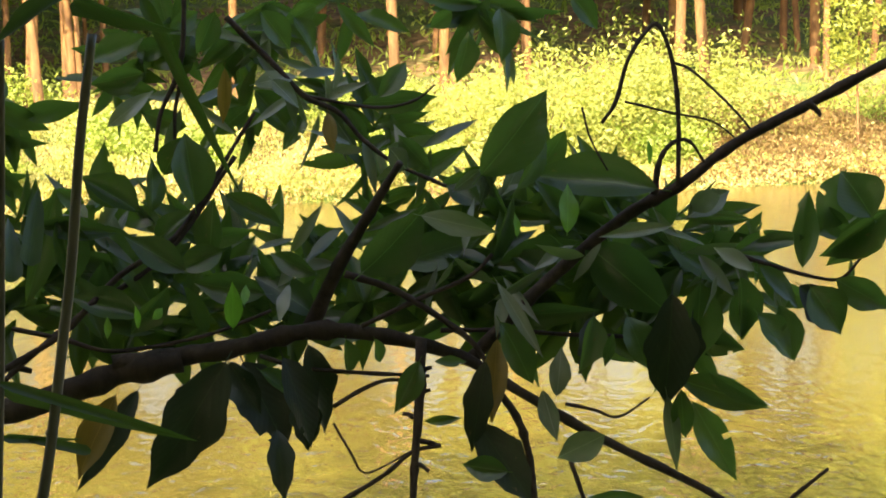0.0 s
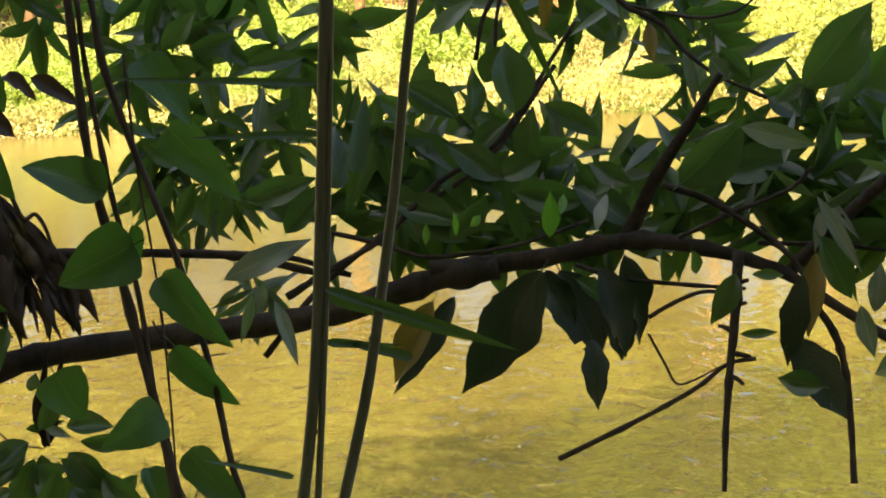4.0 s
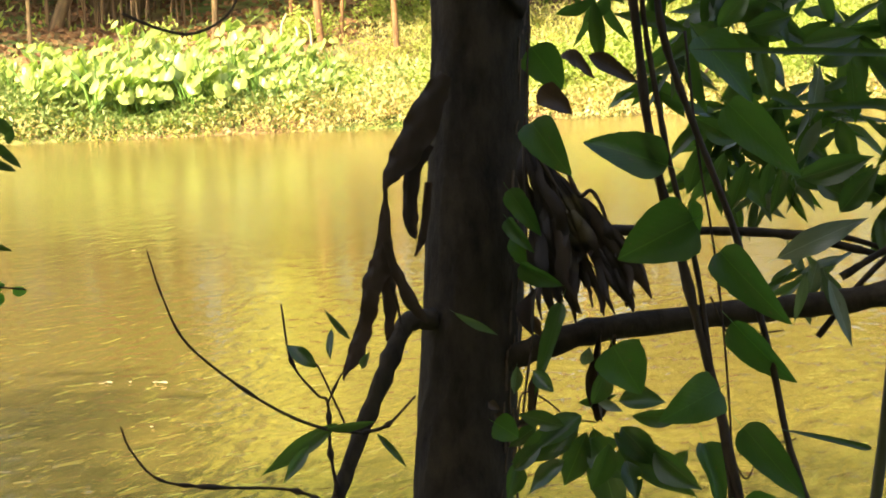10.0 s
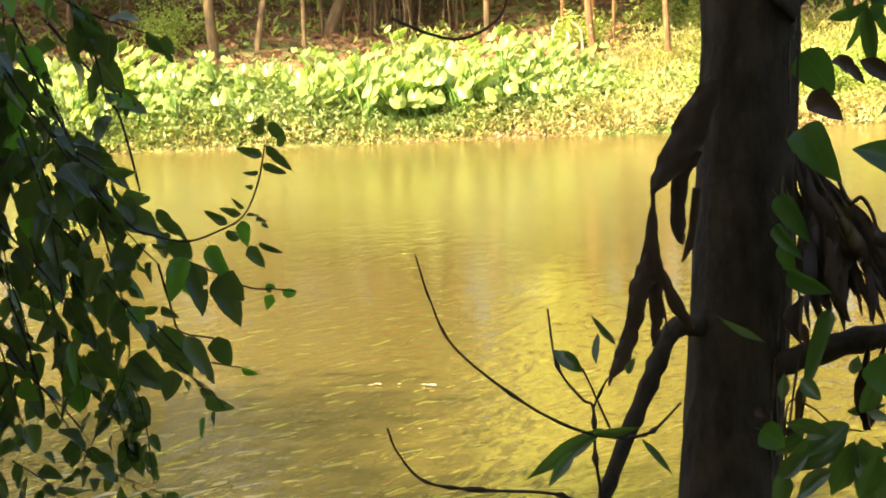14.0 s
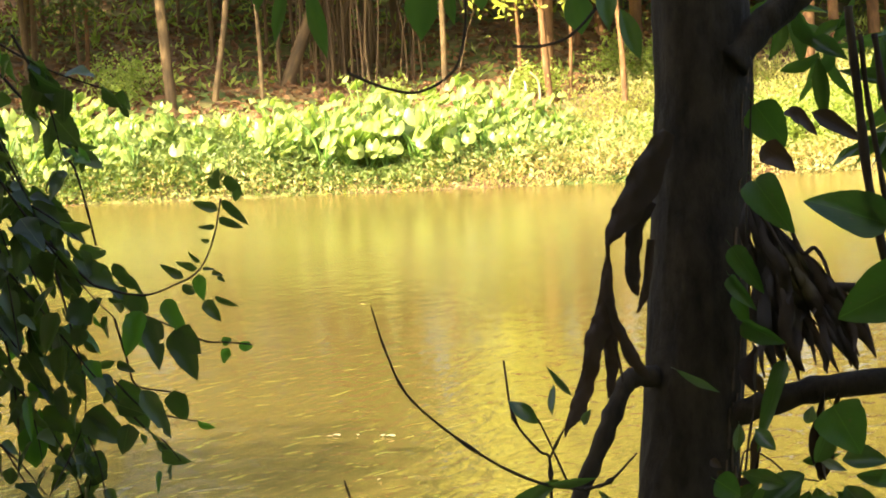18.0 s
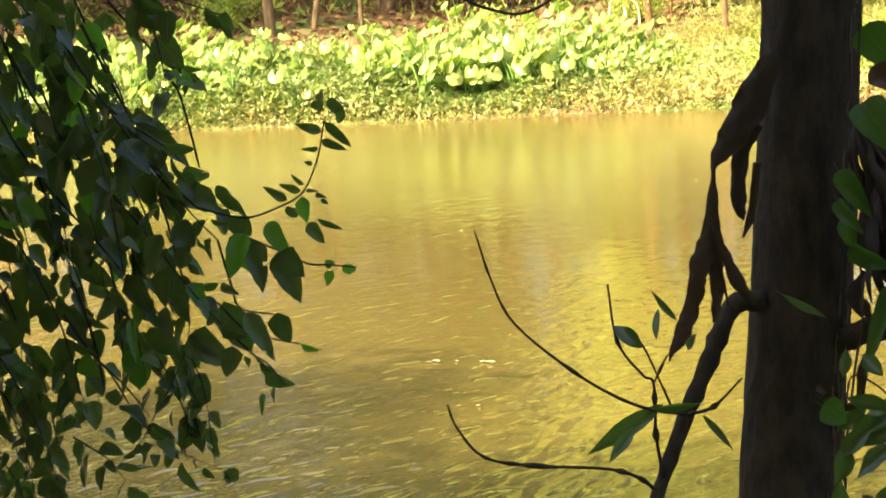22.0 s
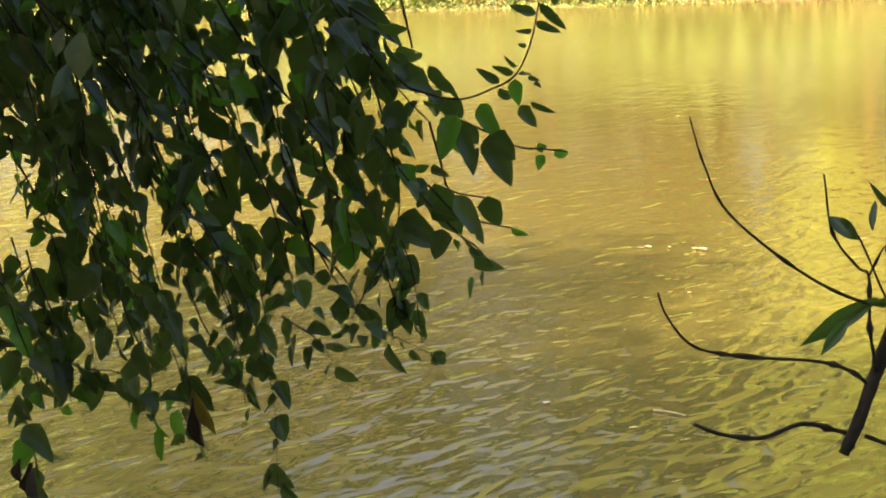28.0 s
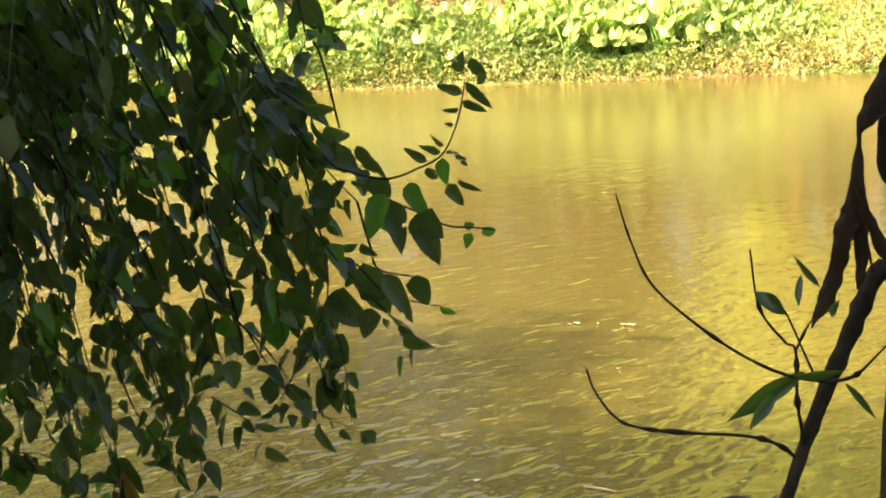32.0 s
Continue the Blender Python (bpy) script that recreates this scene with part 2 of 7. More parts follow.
def water_material():
    """Silty river: calm in the lee of the near bank, finely rippled in midstream."""
    m, nt, p = nodes_of("muddy_water")
    silt = noise_tex(nt, 0.11, 4, "Object", (1, 0.5, 1))
    col = ramp(nt, silt, [(0.3, (0.118, 0.090, 0.022)), (0.7, (0.162, 0.124, 0.034))])
    nt.links.new(col, p.inputs["Base Color"])
    p.inputs["IOR"].default_value = 1.33
    tc = nt.nodes.new("ShaderNodeTexCoord")
    sep = nt.nodes.new("ShaderNodeSeparateXYZ")
    nt.links.new(tc.outputs["Object"], sep.inputs[0])
    across = nt.nodes.new("ShaderNodeMapRange")
    nt.links.new(sep.outputs[1], across.inputs[0])
    for k, value in enumerate((17.0, 27.0, 0.010, 0.17), 1):
        across.inputs[k].default_value = value
    nt.links.new(across.outputs[0], p.inputs["Roughness"])
    turned = nt.nodes.new("ShaderNodeMapping")
    turned.inputs["Rotation"].default_value = (0, 0, radians(-5))
    nt.links.new(tc.outputs["Object"], turned.inputs[0])
    waves = []
    for size in ((6.4, 2.8, 1), (13.0, 5.8, 1)):
        grid = nt.nodes.new("ShaderNodeMapping")
        grid.inputs["Scale"].default_value = size
        nt.links.new(turned.outputs[0], grid.inputs[0])
        wave = nt.nodes.new("ShaderNodeTexNoise")
        wave.inputs["Scale"].default_value, wave.inputs["Detail"].default_value, wave.inputs["Distortion"].default_value = 1.0, 0.4, 0.8
        nt.links.new(grid.outputs[0], wave.inputs["Vector"])
        waves.append(wave.outputs[0])
    a, b = waves
    add = nt.nodes.new("ShaderNodeMath")
    add.operation = "MULTIPLY_ADD"
    nt.links.new(b, add.inputs[0])
    add.inputs[1].default_value = 0.24
    nt.links.new(a, add.inputs[2])
    lee = nt.nodes.new("ShaderNodeMapRange")
    nt.links.new(sep.outputs[1], lee.inputs[0])
    for k, value in enumerate((12.0, 21.0, 0.46, 0.08), 1):
        lee.inputs[k].default_value = value
    ripple = nt.nodes.new("ShaderNodeBump")
    ripple.inputs["Distance"].default_value = 0.05
    nt.links.new(lee.outputs[0], ripple.inputs["Strength"])
    nt.links.new(add.outputs[0], ripple.inputs["Height"])
    nt.links.new(ripple.outputs[0], p.inputs["Normal"])
    return m


def ground_material():
    m, nt, p = nodes_of("bank_soil")
    n1, n2 = noise_tex(nt, 3.5, 8, "Object"), noise_tex(nt, 0.35, 3, "Object")
    litter = ramp(nt, n1, [(0.3, (0.07, 0.045, 0.025)), (0.5, (0.20, 0.115, 0.055)), (0.7, (0.36, 0.22, 0.11))])
    green = ramp(nt, n1, [(0.3, (0.05, 0.09, 0.015)), (0.7, (0.16, 0.20, 0.04))])
    nt.links.new(mixed(nt, ramp(nt, n2, [(0.42, (0, 0, 0)), (0.58, (1, 1, 1))]), litter, green), p.inputs["Base Color"])
    p.inputs["Roughness"].default_value = 0.95
    bump(nt, p, n1, 0.8, 0.08)
    return m


WATER, SOIL = water_material(), ground_material()

# ---- building helpers ----
STAND = Vector((0, 0, 3.0))


def P(az, el, d):
    """A place by bearing (degrees to the left of +y), height angle and distance from the standing place."""
    a, e = radians(az), radians(el)
    return STAND + d * Vector((-math.sin(a) * math.cos(e), math.cos(a) * math.cos(e), math.sin(e)))


def mesh_of(name, verts, faces, material, smooth=True):
    me = bpy.data.meshes.new(name)
    me.from_pydata([tuple(v) for v in verts], [], faces)
    me.materials.append(material)
    if smooth:
        me.shade_smooth()
    return me


def thing(name, place=(0, 0, 0), label="", category="", group="", kind=""):
    ob = new(name)
    ob.empty_display_size = 0.1
    ob.matrix_world = Matrix.Translation(place)
    return tagged(ob, label, category, group, kind)


def under(ob, parent, label=""):
    ob.parent = parent
    base = parent.matrix_world if parent.parent is None else parent.parent.matrix_world @ parent.matrix_parent_inverse @ parent.matrix_basis
    ob.matrix_parent_inverse = base.inverted()
    return tagged(ob, label)


def curve_points(pts, per=6):
    """A smooth line through the points."""
    pts = [Vector(p) for p in pts]
    if len(pts) == 2:
        pts = [pts[0], (pts[0] + pts[1]) / 2, pts[1]]
    ext = [2 * pts[0] - pts[1], *pts, 2 * pts[-1] - pts[-2]]
    out = []
    for a, b, c, d in zip(ext, ext[1:], ext[2:], ext[3:]):
        for k in range(per):
            u = k / per
            out.append(0.5 * (2 * b + (c - a) * u + (2 * a - 5 * b + 4 * c - d) * u * u + (3 * b - a - 3 * c + d) * u ** 3))
    return out + [pts[-1]]


def tube_data(pts, r0, r1, sides=8, per=6, rough=0.08, knots=0.0, rng=random, ridge=0.0):
    """Verts and faces of a tapered, slightly uneven stem."""
    line = curve_points(pts, per)
    verts, faces = [], []
    side = Vector((0.31, 0.2, 0.93))
    n = len(line)
    for i, p in enumerate(line):
        way = (line[min(i + 1, n - 1)] - line[max(i - 1, 0)]).normalized()
        u = way.cross(side)
        if u.length < 0.05:
            u = way.cross(Vector((1, 0, 0)))
        u.normalize()
        v = way.cross(u)
        r = r0 + (r1 - r0) * i / (n - 1)
        r *= 1 + rng.uniform(-rough, rough) + (knots * rng.uniform(0.5, 1.5) if rng.random() < 0.15 else 0)
        for k in range(sides):
            a = math.tau * k / sides
            fissure = ridge * (noise.noise(Vector((math.cos(a) * 7, math.sin(a) * 7, p.z * 5))) + 0.7 * noise.noise(Vector((math.cos(a) * 2, math.sin(a) * 2, p.z * 2.5)))) if ridge else 0
            verts.append(p + (u * math.cos(a) + v * math.sin(a)) * r * (1 + fissure + rng.uniform(-rough, rough)))
    for i in range(n - 1):
        for k in range(sides):
            k2 = (k + 1) % sides
            faces.append((i * sides + k, i * sides + k2, (i + 1) * sides + k2, (i + 1) * sides + k))
    faces.append(tuple(reversed(range(sides))))
    faces.append(tuple((n - 1) * sides + k for k in range(sides)))
    return verts, faces


def branch(parent, name, pts, r0, r1, material=None, label="", sides=8, knots=0.18):
    thick = sides > 12
    v, f = tube_data(pts, r0, r1, sides, 16 if thick else 6, 0.006 if thick else 0.08 if knots else 0.02, knots, ridge=0.045 if thick else 0)
    return under(new(name, mesh_of(name, v, f, material or TWIG)), parent, label)


# ---- leaves: one unit long along +y, half a unit wide, folded, cupped and curled ----
def leaf_shape(outline, fold, curl, twist, seed, holes=0, rows=15, stem=0.0, wave=0.0, jag=0.03):
    rng = random.Random(seed)
    cols = (-1.0, -0.55, 0.0, 0.55, 1.0)
    verts, faces = [], []
    for i in range(rows + 1):
        u = i / rows
        w = outline(u)
        tw = twist * (u - 0.3)
        for c in cols:
            x = c * w * (1 + rng.uniform(-jag, jag))
            z = fold * abs(x) - curl * (u - 0.2) ** 2 + wave * math.sin(u * 11 + c * 2) * abs(c) * w + rng.uniform(-0.006, 0.006)
            y = u + (rng.uniform(-0.006, 0.006) if 0 < i < rows else 0)
            verts.append((x * math.cos(tw) - z * math.sin(tw), y, x * math.sin(tw) + z * math.cos(tw)))
    gone = {(rng.randrange(2, rows - 1), rng.choice((0, 3, 3, 1))) for _ in range(holes)}
    for i in range(rows):
        for j in range(4):
            if (i, j) not in gone:
                a = i * 5 + j
                faces.append((a, a + 1, a + 6, a + 5))
    if stem:
        k = len(verts)
        for y, r in ((-stem, 0.012), (0.06, 0.010)):
            for q in range(3):
                verts.append((r * math.cos(q * 2.1), y, r * math.sin(q * 2.1) - 0.004))
        faces += [(k, k + 1, k + 4, k + 3), (k + 1, k + 2, k + 5, k + 4), (k + 2, k, k + 3, k + 5)]
    return verts, faces


def ellipse(u):
    """Lance-shaped: widest a little before the middle, with a drawn-out tip."""
    return 0.5 * max(0.0, math.sin(math.pi * u ** 0.86)) ** (0.92 if u < 0.45 else 1.04 + 0.22 * (u - 0.45))


def ragged(u):
    return ellipse(u) * (0.92 + 0.08 * math.sin(19 * u) + 0.05 * math.sin(47 * u))


def ovate(u):
    body = min(1.0, (u / 0.20) ** 0.55) * max(0.0, 1 - (max(0.0, u - 0.32) / 0.68) ** 2.0) ** 1.1
    return 0.5 * body * (0.95 + 0.05 * math.sin(9 * u))


def heart(u):
    return 0.5 * (min(1.0, (u + 0.02) / 0.12) ** 0.5) * max(0.0, 1 - max(0, (u - 0.22) / 0.78) ** 1.7) ** 0.9


def wilted(u):
    return 0.5 * max(0.0, math.sin(math.pi * min(1.0, u ** 1.5 * 0.96 + 0.04))) ** 0.75


def strap(u):
    return 0.5 * min(1.0, u / 0.1 + 0.45) * max(0.0, 1 - u ** 3.2)


def shred(u):
    return 0.5 * (0.35 + 0.65 * math.sin(math.pi * min(1, u * 1.1)) ** 0.7 if u < 0.97 else 0.1) * (0.85 + 0.15 * math.sin(23 * u))


SHAPES = {}
SIZES = {"wilt": 5, "laurel": 8, "ragged": 5, "pale": 4, "young": 3, "old": 3, "vine": 6, "red": 3, "spray": 8, "sprout": 3, "dry": 6, "blade": 4}
STYLE = {
    "wilt": (wilted, DRY_LEAF, 0.08), "laurel": (ellipse, LAUREL, 0.10), "ragged": (ragged, LAUREL_SHADED, 0.08), "pale": (ellipse, LAUREL_PALE_SHEEN, 0.10), "young": (ellipse, LAUREL_LIT_YOUNG, 0.06), "old": (ellipse, LAUREL_OLD, 0.10),
    "vine": (heart, VINE_LEAF, 0.16), "red": (ovate, VINE_RED, 0.10), "spray": (ovate, SPRAY_LEAF, 0.10), "sprout": (ovate, SPRAY_YOUNG, 0.08),
    "dry": (shred, DRY_LEAF, 0.05), "blade": (strap, BLADE, 0.0),
}
for style, count in SIZES.items():
    form, mat, petiole = STYLE[style]
    rng = random.Random(style)
    for k in range(count):
        dry = style in ("dry", "wilt")
        v, f = leaf_shape(form, rng.uniform(0.1, 0.45) if not dry else rng.uniform(0.8, 1.4), rng.uniform(-0.05, 0.28), rng.uniform(-0.5, 0.5) * (2 if dry else 1), k + 7,
                          holes=(1 if style == "ragged" and k % 2 else 1 if style in ("laurel", "spray") and k % 3 == 2 else 0), stem=petiole, jag=0.05 if style in ("spray", "sprout") else 0.03, wave=0.12 if dry else rng.uniform(0, 0.10))
        SHAPES[style, k] = mesh_of(f"{style}_leaf", v, f, mat)

leaf_rng = random.Random(11)
TOWARD = Vector((0.25, -0.95, 0.12)).normalized()


def leaf(parent, base, tip, width, style="laurel", roll=0.0, name="leaf"):
    """One leaf from its base to its tip; roll turns its face away from the near bank."""
    y = tip - base
    length = y.length
    y.normalize()
    z = (TOWARD - y * TOWARD.dot(y)).normalized()
    z = Matrix.Rotation(radians(roll), 3, y) @ z
    x = y.cross(z)
    m = Matrix.Identity(4)
    for i, c in enumerate((x * width, y * length, z * min(length, width * 2))):
        m.col[i] = (*c, 0)
    m.col[3] = (*base, 1)
    shape = SHAPES[style, leaf_rng.randrange(SIZES[style])]
    counted[parent.name] = counted.get(parent.name, 0) + 1
    if counted[parent.name] > 300 and style in MASS:
        pooled.setdefault((parent.name, style), []).append((shape, np.array(m)))
        return None
    ob = new(name, shape)
    ob.matrix_world = m
    return under(ob, parent)


counted, pooled = {}, {}


def join_pooled(parent):
    """The leaves of a thing past the first three hundred, as one part for each kind."""
    for (owner, style), items in pooled.items():
        if owner != parent.name:
            continue
        vs, fs, k = [], [], 0
        for shape, m in items:
            co = np.array([v.co for v in shape.vertices])
            vs.append(co @ m[:3, :3].T + m[:3, 3])
            fs += [tuple(i + k for i in p.vertices) for p in shape.polygons]
            k += len(co)
        ob = under(new("foliage", mesh_of("foliage", np.concatenate(vs).tolist(), fs, MASS[style])), parent)
        ob["kind"] = "stuff"


def leaf_cloud(name, centres, normals_up, sizes, material, aspect=0.5, seed=1, bend=0.25, sunward=0.0):
    """Many small leaves in one mesh: each a kinked lozenge of two folded halves."""
    rng = np.random.default_rng(seed)
    n = len(centres)
    d = rng.normal(size=(n, 3))
    d[:, 2] = d[:, 2] * 0.7 + normals_up
    d /= np.linalg.norm(d, axis=1)[:, None]
    s = rng.normal(size=(n, 3))
    s -= d * (s * d).sum(1)[:, None]
    s /= np.linalg.norm(s, axis=1)[:, None]
    nn = np.cross(d, s)
    if sunward:
        nn = nn * np.sign((nn * np.array(SUN_WAY)).sum(1))[:, None] + np.array(SUN_WAY) * sunward
        nn /= np.linalg.norm(nn, axis=1)[:, None]
        d -= nn * (d * nn).sum(1)[:, None]
        d /= np.linalg.norm(d, axis=1)[:, None]
        s = np.cross(nn, d)
    L = np.asarray(sizes)[:, None]
    c = np.asarray(centres)
    pts = np.stack([c - d * L / 2, c + s * L * aspect / 2 + nn * L * bend * 0.3, c + d * L / 2 - nn * L * bend * 0.5, c - s * L * aspect / 2 + nn * L * bend * 0.3], 1)
    me = bpy.data.meshes.new(name)
    me.vertices.add(4 * n)
    me.vertices.foreach_set("co", pts.reshape(-1).astype(np.float32))
    idx = np.arange(4 * n).reshape(n, 4)
    tri = np.concatenate([idx[:, [0, 1, 2]], idx[:, [0, 2, 3]]], 1).reshape(-1)
    me.loops.add(6 * n)
    me.loops.foreach_set("vertex_index", tri.astype(np.int32))
    me.polygons.add(2 * n)
    me.polygons.foreach_set("loop_start", np.arange(0, 6 * n, 3, dtype=np.int32))
    me.polygons.foreach_set("loop_total", np.full(2 * n, 3, np.int32))
    me.materials.append(material)
    me.update()
    me.validate()
    return me


# ---- the ground: one sheet from the near bank through the river bed up the far bank to the horizon ----
BANK_X, BANK_Y = (-400, -60, -22.5, -15, -12, -7, -2.5, 8, 60, 400), (-80, 18, 35.3, 39.2, 41.2, 44.2, 45.6, 47.2, 52, 80)


def inland(x, y):
    """Metres beyond the far water's edge, negative on the water."""
    return (y - np.interp(x, BANK_X, BANK_Y)) * 0.93


def ground_height(x, y):
    x, y = np.asarray(x, float), np.asarray(y, float)
    s = inland(x, y)
    rough = 0.10 * np.sin(x * 0.9 + y * 0.4) + 0.08 * np.sin(x * 0.37 - y * 0.8 + 1) + 0.05 * np.sin(x * 2.1 + 0.5) * np.sin(y * 1.7)
    far = np.where(s < 0.5, 0.25 * np.tanh(s * 2.5) + 0.0 * s, 0.21 + (s - 0.5) * 0.135 + np.maximum(s - 14, 0) * 0.10)
    far = np.where(s < 0, np.maximum(s * 0.5, -1.6), far)
    far = far + rough * np.clip(s / 3, 0, 1)
    near_edge = 5.2 + 0.02 * x
    near = np.where(y < near_edge, np.minimum((near_edge - y) * 0.42, 1.45) + 0.06 * np.sin(x * 1.3) * np.clip((near_edge - y) / 2, 0, 1), np.maximum((near_edge - y) * 0.5, -1.6))
    far = np.minimum(far, 6.0 + 0.1 * rough)
    return np.where(s > -6, np.maximum(far, -1.6), near)


def build_ground():
    def steps(lo, hi, a, b, fine, coarse):
        inner = np.arange(a, b, fine)
        left = a - (a - lo) * np.linspace(0, 1, coarse)[1:][::-1] ** 2.2
        right = b + (hi - b) * np.linspace(0, 1, coarse) ** 2.2
        return np.concatenate([left, inner, right])
    xs, ys = steps(-2600, 2600, -45, 30, 0.6, 22), steps(-2600, 2600, -6, 72, 0.5, 24)
    X, Y = np.meshgrid(xs, ys)
    Z = ground_height(X, Y)
    nx, ny = len(xs), len(ys)
    verts = np.stack([X, Y, Z], -1).reshape(-1, 3)
    faces = [(j * nx + i, j * nx + i + 1, (j + 1) * nx + i + 1, (j + 1) * nx + i) for j in range(ny - 1) for i in range(nx - 1)]
    tagged(new("ground", mesh_of("ground", verts.tolist(), faces, SOIL)), "brown soil bank with leaf litter and low green growth", "ground", kind="structure")


build_ground()
wv = [(-300, -14, 0), (300, -14, 0), (300, 140, 0), (-300, 140, 0)]
water = tagged(new("water", mesh_of("water", wv, [(0, 1, 2, 3)], WATER, False)), "muddy yellow-brown river with small ripples", "river", kind="structure")

# ---- small things afloat ----
def floating_leaf(az, el, size, turn, label="small pale leaf floating on the muddy water"):
    d = 3.0 / math.sin(radians(-el))
    p = P(az, el, d)
    v, f = leaf_shape(ovate, 0.25, 0.12, 0.3, int(az * 100), rows=6)
    ob = tagged(new("floating_leaf", mesh_of("floating_leaf", v, f, STRAW_BIT)), label, "leaf", "leaves on the water")
    ob.matrix_world = Matrix.Translation((p.x, p.y, 0.012)) @ Matrix.Rotation(radians(turn), 4, "Z") @ Matrix.Diagonal((size * 0.5, size, size * 0.5, 1))


floating_leaf(27.03, -9.56, 0.09, 60)
floating_leaf(25.78, -9.63, 0.1, 70)
floating_leaf(26.06, -9.61, 0.08, 20)
floating_leaf(22.75, -3.10, 0.06, 0)
floating_leaf(26.60, -9.57, 0.05, 40)
floating_leaf(27.19, -9.57, 0.06, 80)
floating_leaf(23.00, -6.08, 0.05, 10)
floating_leaf(5.46, -11.27, 0.05, 30)
floating_leaf(-2.23, -10.24, 0.05, 80)
floating_leaf(29.54, -13.01, 0.07, 0)
floating_leaf(27.39, -13.58, 0.05, 120)
floating_leaf(26.20, -10.59, 0.05, 0)
floating_leaf(21.07, -5.68, 0.05, 10)
floating_leaf(26.34, -6.63, 0.05, 90)
stick = P(26.68, -13.25, 3.0 / math.sin(radians(13.25)))
sv, sf = tube_data([stick + Vector((-0.1, 0.02, 0.008)), stick + Vector((0, 0, 0.012)), stick + Vector((0.1, -0.02, 0.008))], 0.006, 0.004, 5, 3)
tagged(new("floating_stick", mesh_of("floating_stick", sv, sf, STRAW_BIT)), "thin pale stick floating on the muddy water", "stick")

# ---- far bank: grass, straw at the water's edge, shrubs ----
def on_bank(n, seed, x0, x1, s0, s1, power=1.0):
    rng = np.random.default_rng(seed)
    x = rng.uniform(x0, x1, n)
    s = s0 + (s1 - s0) * rng.uniform(0, 1, n) ** power
    y = np.interp(x, BANK_X, BANK_Y) + s / 0.93
    return x, y, s, rng


def grass_field(name, label, n, seed, x0, x1, s0, s1, tall, size, material, up=1.2, power=1.0, aspect=0.28, keep=None):
    x, y, s, rng = on_bank(n, seed, x0, x1, s0, s1, power)
    clump = 0.5 + 0.5 * np.sin(x * 1.7 + np.sin(y * 1.3) * 2) * np.sin(y * 1.9 + np.sin(x * 0.8) * 2)
    z = ground_height(x, y) + rng.uniform(0, 1, n) ** 1.3 * tall * (0.35 + 0.9 * clump)
    if keep is not None:
        k = keep(x, y, s, rng)
        x, y, z = x[k], y[k], z[k]
        rng = np.random.default_rng(seed + 1)
    me = leaf_cloud(name, np.stack([x, y, z], 1), up, rng.uniform(size * 0.6, size * 1.5, len(x)), material, aspect, seed)
    return tagged(new(name, me), label, "grass", kind="stuff")


grass_field("bank_grass", "sunlit yellow-green grass and weeds on the far bank", 240000, 1, -34, 16, 0.0, 9.5, 0.5, 0.085, GRASS, keep=lambda x, y, s, rng: (s < np.where(x < -17.6, 4.2 + rng.normal(size=len(x)) * 0.5, 9.5)) & (rng.uniform(0, 1, len(x)) < np.where(x > 4.6, 0.15, np.where(x < -17.2 + rng.normal(size=len(x)) * 0.7, 0.22, 1.0))))
grass_field("bank_weeds", "dense low green weeds below the taro, its shade put into their colour", 90000, 21, -34, -12, 0.0, 3.4, 0.5, 0.095, SHADED_WEED, up=0.7, aspect=0.42, keep=lambda x, y, s, rng: rng.uniform(0, 1, len(x)) < np.where(x < -16.6 + rng.normal(size=len(x)) * 0.8, 1.0, 0.12))
grass_field("forest_undergrowth", "shaded green undergrowth beneath the far trees", 24000, 2, -40, 20, 7.0, 30.0, 0.5, 0.22, SHRUB, power=0.8, keep=lambda x, y, s, rng: rng.uniform(0, 1, len(x)) < np.where(x < -24.5, 0.75, np.where(x < -17.6, 0.25, 1.0)))
grass_field("leaf_litter", "fallen reddish-brown leaves on the forest slope", 30000, 6, -42, -17.6, 4.5, 32.0, 0.03, 0.16, LITTER, up=0.0, aspect=0.6)
grass_field("edge_straw", "pale dry reeds and grass along the waterline", 26000, 3, -34, 16, -0.12, 0.8, 0.36, 0.085, STRAW, up=0.9, aspect=0.3, keep=lambda x, y, s, rng: rng.uniform(0, 1, len(x)) < np.where(x < -17.0, 0.45, 1.0) * np.where(x < -17.0, s < 0.35, 1))
grass_field("edge_weeds", "mixed green weeds trailing at the water edge", 22000, 4, -34, 16, -0.15, 0.9, 0.4, 0.08, GRASS, up=0.3, aspect=0.45)


